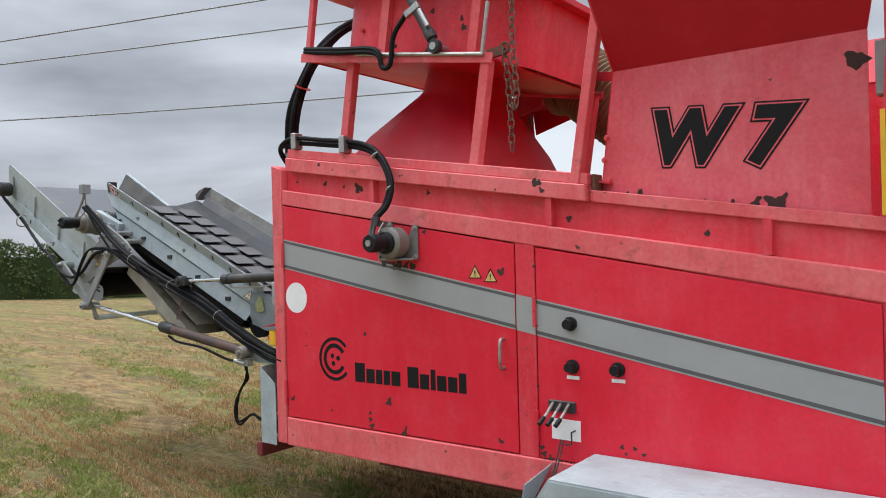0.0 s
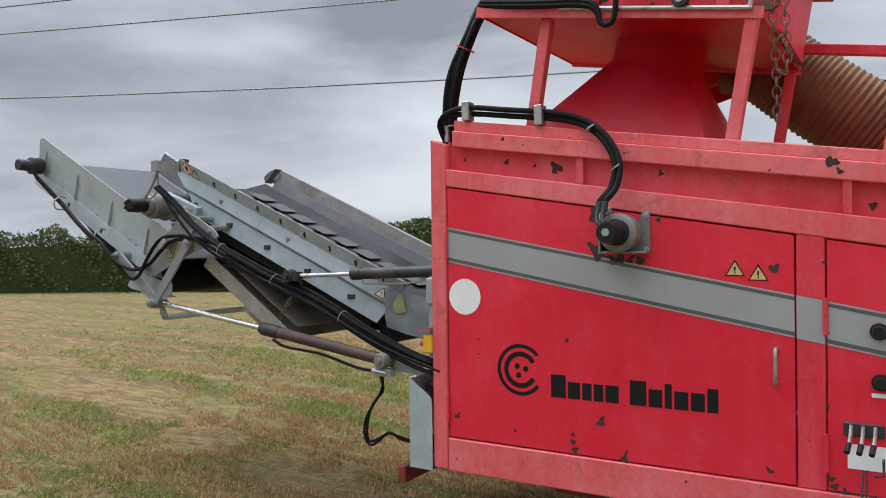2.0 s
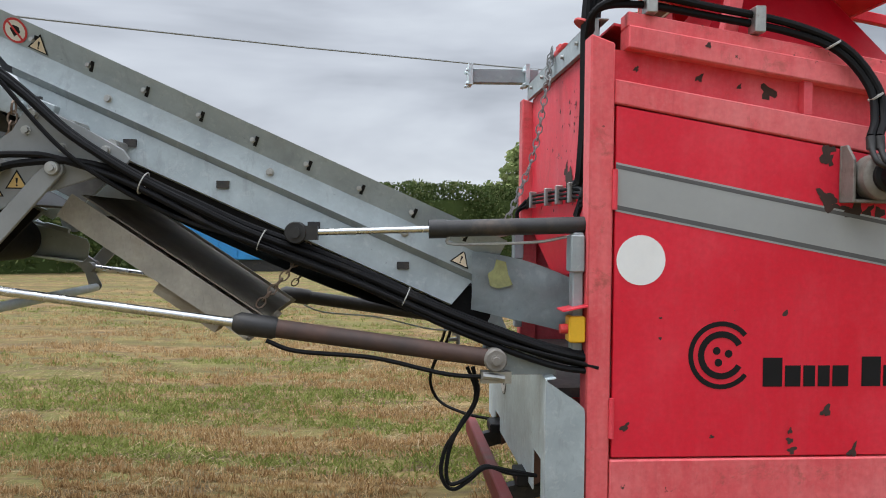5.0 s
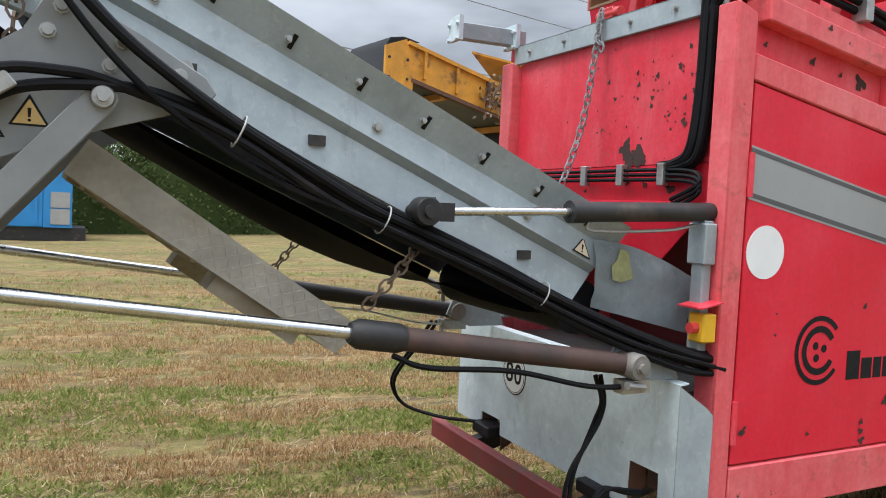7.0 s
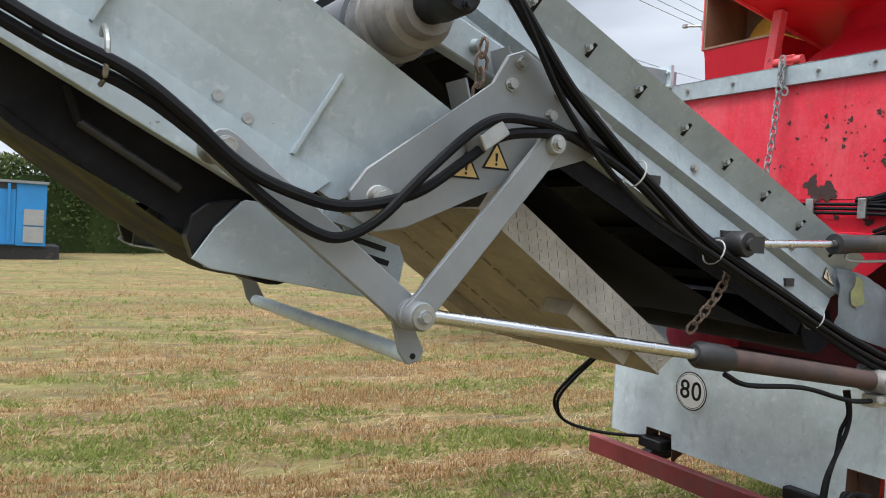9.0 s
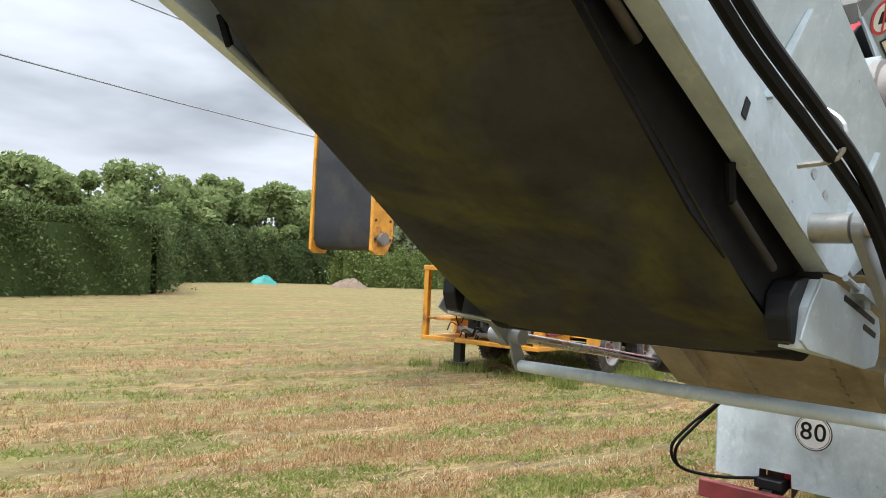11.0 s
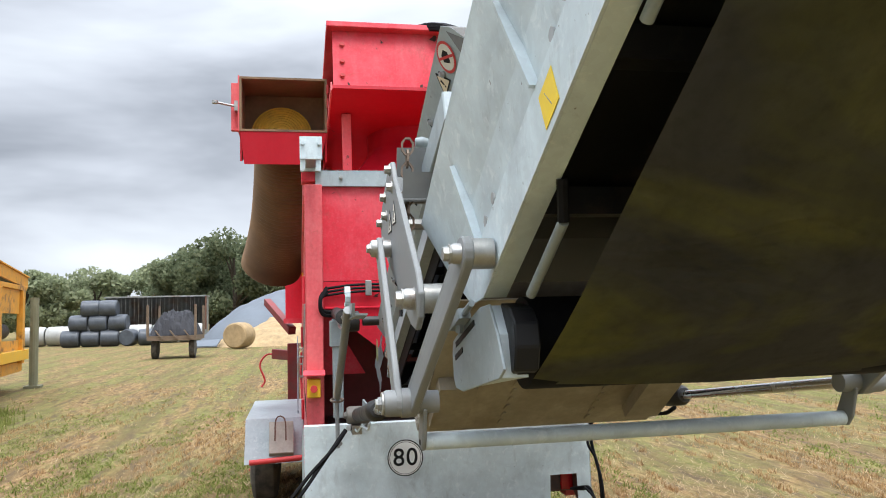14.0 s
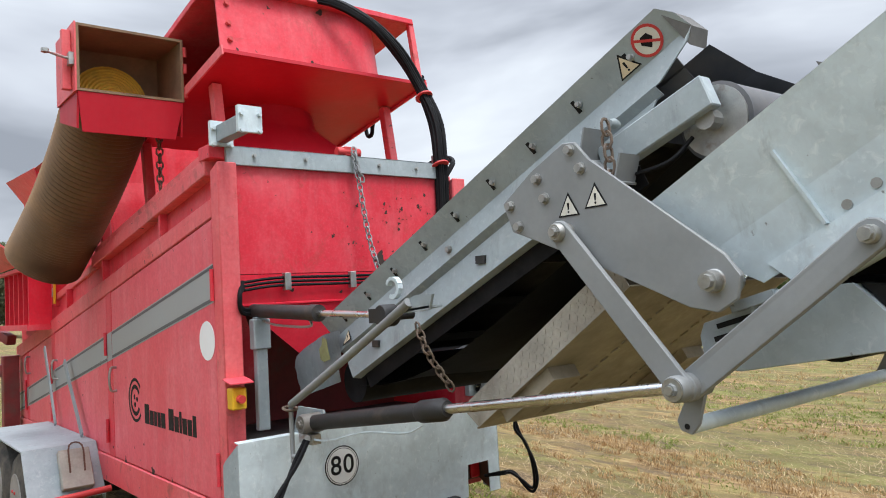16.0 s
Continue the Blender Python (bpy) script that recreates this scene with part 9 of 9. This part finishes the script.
for u, z in ((-4.5, 3.72), (-4.75, 3.76), (-4.95, 3.72), (-5.03, 3.58), (-5.04, 2.9), (-5.03, 2.2), (-5.02, 1.95), (-4.97, 1.84), (-4.85, 1.80)):
    rows.append([bm.verts.new(yp(u, v, z)) for v in (0.93, 1.3, 1.7, 2.01)])
for a, b in zip(rows, rows[1:]):
    for i in range(3):
        bm.faces.new((a[i], a[i + 1], b[i + 1], b[i]))
bmesh.ops.solidify(bm, geom=list(bm.faces), thickness=0.015)
part("head_belt", bm, BELT_GREY, screen, "grey rubber belt hanging over the folded head", True)
bm = bmesh.new()
cyl(bm, yp(-4.87, 0.80, 1.95), yp(-4.87, 2.10, 1.95), 0.09, 16)
part("head_drum", bm, CAST, screen, smooth=True)
# loose cover flap and rubber curtains
yplate("cover_flap", [(-3.5, 1.12, 3.76), (-2.1, 1.12, 3.68), (-2.0, 1.75, 3.40), (-2.5, 1.75, 3.46)], (0, 0, 0.03), label="bent orange cover plate propped up")
yplate("cover_flap", [(-2.1, 1.12, 3.68), (-0.85, 1.12, 3.36), (-1.35, 1.75, 3.26), (-2.0, 1.75, 3.40)], (0, 0, 0.03), label="bent orange cover plate propped up")
yplate("upper_skirt", [(-1.75, 0.92, 3.18), (-0.75, 0.92, 2.98), (-0.75, 0.92, 2.72), (-1.75, 0.92, 2.96)], YV * 0.03)
ybar("flap_prop", (-1.6, 1.4, 3.44), (-1.7, 1.4, 2.6), 0.05, 0.05)
ybar("flap_prop", (-2.5, 1.4, 3.55), (-2.6, 1.4, 2.9), 0.05, 0.05)
bm = bmesh.new()
slab(bm, [yp(-2.5, 1.0, 2.85), yp(-2.5, 1.95, 2.85), yp(-2.95, 1.9, 2.05), yp(-2.95, 1.15, 2.05)], (0.02, 0, 0.01))
part("rubber_curtain", bm, BELT_GREY, screen, "grey rubber curtain")
bm = bmesh.new()
rows = []
for i in range(11):
    f = i / 10
    u, z = -1.25 - 1.2 * f, 2.40 + 0.28 * f
    row = []
    for k in range(8):
        d = k / 7 * (0.78 + 0.10 * math.sin(7 * f) - 0.25 * (1 - f))
        row.append(bm.verts.new(yp(u - 0.42 * d + 0.03 * math.sin(9 * f + 4 * d), 0.93 - 0.20 * math.sin(3.0 * d) + 0.25 * d * d, z - 0.98 * d)))
    rows.append(row)
for a, b in zip(rows, rows[1:]):
    for k in range(7):
        bm.faces.new((a[k], a[k + 1], b[k + 1], b[k]))
bmesh.ops.solidify(bm, geom=list(bm.faces), thickness=0.015)
part("rubber_flap", bm, BELT, screen, "torn black rubber flap hanging in folds", True)
# control cabinet, walkway steps, ladder
cab = ypart("control_cabinet", [(-0.95, 0.0, -0.02, 0.5, 1.30, 1.98)], GALV, label="grey control cabinet")
ypart("cabinet_door", [(-0.97, -0.951, 0.0, 0.48, 1.32, 1.97)], DARK_METAL, cab, bev=0)
ypart("cabinet_roof", [(-1.05, 0.2, -0.06, 0.6, 1.985, 2.06)], AMBER)
ypart("hood_box", [(-1.35, -0.15, -0.08, 0.7, 2.08, 2.34)], AMBER)
ybar("hood_brace", (-2.4, 0.3, 2.34), (-1.2, 0.3, 2.30), 0.10, 0.14)
# two step boxes, a slanted string plate below them and the access ladder
for u0, u1, z0, z1 in ((0.12, 1.12, 1.46, 1.82), (1.15, 2.2, 1.32, 1.56)):
    ypart("step_box", [(u0, u1, -0.05, 0.55, z0 + 0.03, z1)], AMBER)
yplate("step_string", [(-0.1, 0.0, 1.46), (0.6, 0.0, 1.45), (3.4, 0.0, 1.02), (3.4, 0.0, 0.90), (2.3, 0.0, 0.93)], YV * 0.03)
# dark plate added for the shade behind the steps
yplate("step_shadow_plate", [(-0.9, 0.35, 1.28), (2.6, 0.35, 1.28), (2.6, 0.35, 0.95), (-0.9, 0.35, 0.95)], YV * 0.03, DARK_METAL)
for u0, u1 in ((2.05, 2.75), (3.25, 4.15)):
    ybar("ladder_rail", (u0, -0.08, 1.28), (u1, -0.14, 0.30), 0.05, 0.12)
for i in range(4):
    f = (i + 0.4) / 4
    ybar("ladder_tread", (2.05 + 0.7 * f, -0.09 - 0.06 * f, 1.28 - 0.98 * f), (3.25 + 0.9 * f, -0.09 - 0.06 * f, 1.28 - 0.98 * f), 0.14, 0.035)
# drum end: bulging cowl, open frame of uprights, jack legs
bm = bmesh.new()
ell = [yp(4.25 + 0.72 * math.cos(radians(g)), 0.08, 2.14 + 0.42 * math.sin(radians(g))) for g in range(0, 360, 20)]
slab(bm, ell, YV * 2.1)
part("drum_cowl", bevelled(bm, 0.02), AMBER, screen, "bulging orange drum cowl")
bm = bmesh.new()
cyl(bm, yp(4.6, 0.075, 2.1), yp(4.6, 0.02, 2.1), 0.09, 14)
part("cowl_boss", bm, AMBER, screen)
for u in (4.9, 7.4, 9.9):
    for v in (0.10, 2.20):
        ypart("wall_upright", [(u - 0.14, u + 0.14, v, v + 0.14, 0.62, 2.44)], AMBER)
for v in (0.12, 2.22):
    ypart("top_rail", [(4.7, 10.3, v, v + 0.1, 2.445, 2.56)], AMBER)
    ypart("upper_panel", [(5.05, 9.75, v + 0.06, v + 0.09, 1.85, 2.44)], AMBER)
    ypart("lower_panel", [(5.05, 9.75, v + 0.06, v + 0.09, 0.96, 1.20)], AMBER)
ypart("drum_base", [(3.4, 10.3, 0.05, 2.4, 0.70, 0.95)], YELLOW)
ypart("drum_skid", [(4.7, 10.3, 0.2, 2.3, 0.40, 0.66)], AMBER)
bm = bmesh.new()
lathe(bm, yp(0.9, 1.3, 1.62), yp(9.9, 1.3, 1.55), [(0, 0.50), (0.02, 0.58), (1, 0.60)], 28)
part("screen_drum", bm, OLIVE, screen, "dirty cylindrical screen drum", True)
for u0, u1 in ((1.6, 3.0), (5.4, 7.2), (7.7, 9.6)):
    bm = bmesh.new()
    lathe(bm, yp(u0, 0.55, 1.42), yp(u1, 0.55, 1.42), [(0, 0.15), (0.03, 0.2), (0.97, 0.2), (1, 0.15)], 16)
    part("drive_roller", bm, DARK_METAL, screen, smooth=True)
bm = bmesh.new()
tube(bm, [yp(-0.5, 0.7, 2.22), yp(1.2, 0.7, 2.20), yp(3.0, 0.7, 2.16)], 0.13, 12, 4)
part("feed_tube", bm, OLIVE, screen, smooth=True)
for u, z in ((5.5, 0.22), (10.7, GZ + 0.05)):
    bm = bmesh.new()
    cyl(bm, yp(u, 0.0, z), yp(u, 0.0, 2.28), 0.11, 12)
    ybox(bm, u - 0.22, u + 0.22, -0.2, 0.2, z - 0.06, z)
    part("jack_leg", bm, OLIVE, screen, "dull olive-grey jack leg")
# upper side conveyor with its rolled belt end, and the arched guard tube
for v in (0.15, 1.05):
    bm = bmesh.new()
    slab(bm, [yp(0.95, v, 3.36), yp(10.6, v, 2.80), yp(10.6, v, 2.52), yp(1.05, v, 3.02)], YV * 0.05)
    part("side_conveyor", bm, AMBER, screen, "orange upper conveyor frame")
    bm = bmesh.new()
    beam(bm, yp(0.95, v + 0.02, 3.37), yp(10.6, v + 0.02, 2.81), 0.12, 0.03)
    part("frame_flange", bm, AMBER, screen)
bm = bmesh.new()
slab(bm, [yp(0.6, 0.21, 3.20), yp(10.4, 0.21, 2.62), yp(10.4, 1.04, 2.62), yp(0.6, 1.04, 3.20)], (0, 0, -0.04))
part("side_belt", bm, BELT_GREY, screen)
bm = bmesh.new()
slab(bm, [yp(0.5, 0.21, 2.82), yp(3.6, 0.21, 2.72), yp(5.2, 0.21, 2.80), yp(5.2, 1.04, 2.80), yp(3.6, 1.04, 2.72), yp(0.5, 1.04, 2.82)], (0, 0, -0.03))
part("belt_return", bm, BELT, screen)
bm = bmesh.new()
lathe(bm, yp(-0.15, 0.2, 3.06), yp(0.95, 0.25, 3.06), [(0, 0.10), (0.02, 0.19), (0.1, 0.21), (1, 0.2)], 18)
part("side_roller", bm, CAST, screen, "grey belt end over a roller", True)
bm = bmesh.new()
tube(bm, [yp(-1.15, 0.12, 2.2), yp(-0.95, 0.12, 2.40), yp(-0.48, 0.12, 2.66), yp(0.8, 0.12, 2.80), yp(2.6, 0.12, 2.97), yp(3.1, 0.12, 2.90), yp(3.6, 0.12, 2.50)], 0.04, 8, 6)
part("guard_arch", bm, AMBER, screen, "orange bent guard tube", True)
# withered creeper hanging over the frame
g2 = np.random.default_rng(21)
cs, stems = [], []
for k in range(26):
    f = g2.uniform(0.42, 0.86)
    u, z = CA[0] + (CB[0] - CA[0]) * f, CA[1] + (CB[1] - CA[1]) * f
    L = g2.uniform(0.3, 1.5) if f < 0.62 else g2.uniform(0.1, 0.5)
    p0 = np.array([u + 0.3, 0.80 - 0.1 * g2.uniform(), z - 0.12])
    line = [p0 + np.array([g2.normal(0, 0.06), g2.normal(-0.04, 0.05), -L * i / 4]) for i in range(5)]
    stems.append([yp(*p) for p in line])
    for p in line:
        for _ in range(6):
            q = p + g2.normal(0, 0.10, 3)
            cs.append(list(yp(*q)))
for k in range(16):
    p0 = np.array([-1.75 + g2.uniform(-0.25, 0.5), 0.55 + g2.uniform(-0.45, 0.5), 2.1 + g2.uniform(-0.3, 0.2)])
    line = [p0 + np.array([-0.03 * i + g2.normal(0, 0.05), g2.normal(0, 0.05), -0.17 * i]) for i in range(6)]
    stems.append([yp(*p) for p in line])
    for p in line:
        for _ in range(5):
            cs.append(list(yp(*(p + g2.normal(0, 0.08, 3)))))
bm = bmesh.new()
for st in stems:
    tube(bm, st, 0.007, 4, 2)
tube(bm, [yp(-1.2, 0.9, 3.0), yp(-0.9, 0.85, 3.35), yp(-0.3, 0.8, 3.52), yp(0.35, 0.8, 3.50)], 0.009, 4, 4)
creeper = tagged(part("creeper", bm, LEAF_DRY, None), "withered creeper hanging on the orange machine", "creeper")
v, f = leaves(cs, 0.042, g2)
loose_mesh("creeper_leaves", v, f, LEAF_DRY, creeper)
# taller weeds in the shelter of the orange machine
k = 5200
wu, wv = rng.uniform(-2.4, 4.2, k), np.where(rng.uniform(0, 1, k) < 0.6, rng.normal(-0.45, 0.28, k), rng.uniform(-0.2, 2.6, k))
wx, wy = YO.x + YU.x * wu + YV.x * wv, YO.y + YU.y * wu + YV.y * wv
ok = patch_noise(wx, wy, (0.7, 0.5), 17) > 0.42
wx, wy = tufts(wx[ok], wy[ok], 5, 0.04)
k = len(wx)
vv, ff = blades(wx, wy, rng.uniform(0.05, 0.19, k), rng.uniform(0.004, 0.009, k), np.abs(rng.normal(0.35, 0.3, k)), rng.uniform(0, 6.28, k), 0.3)
tagged(loose_mesh("weeds", vv, ff, GRASS), "tall green weeds round the parked orange machine", "weeds", kind="stuff")
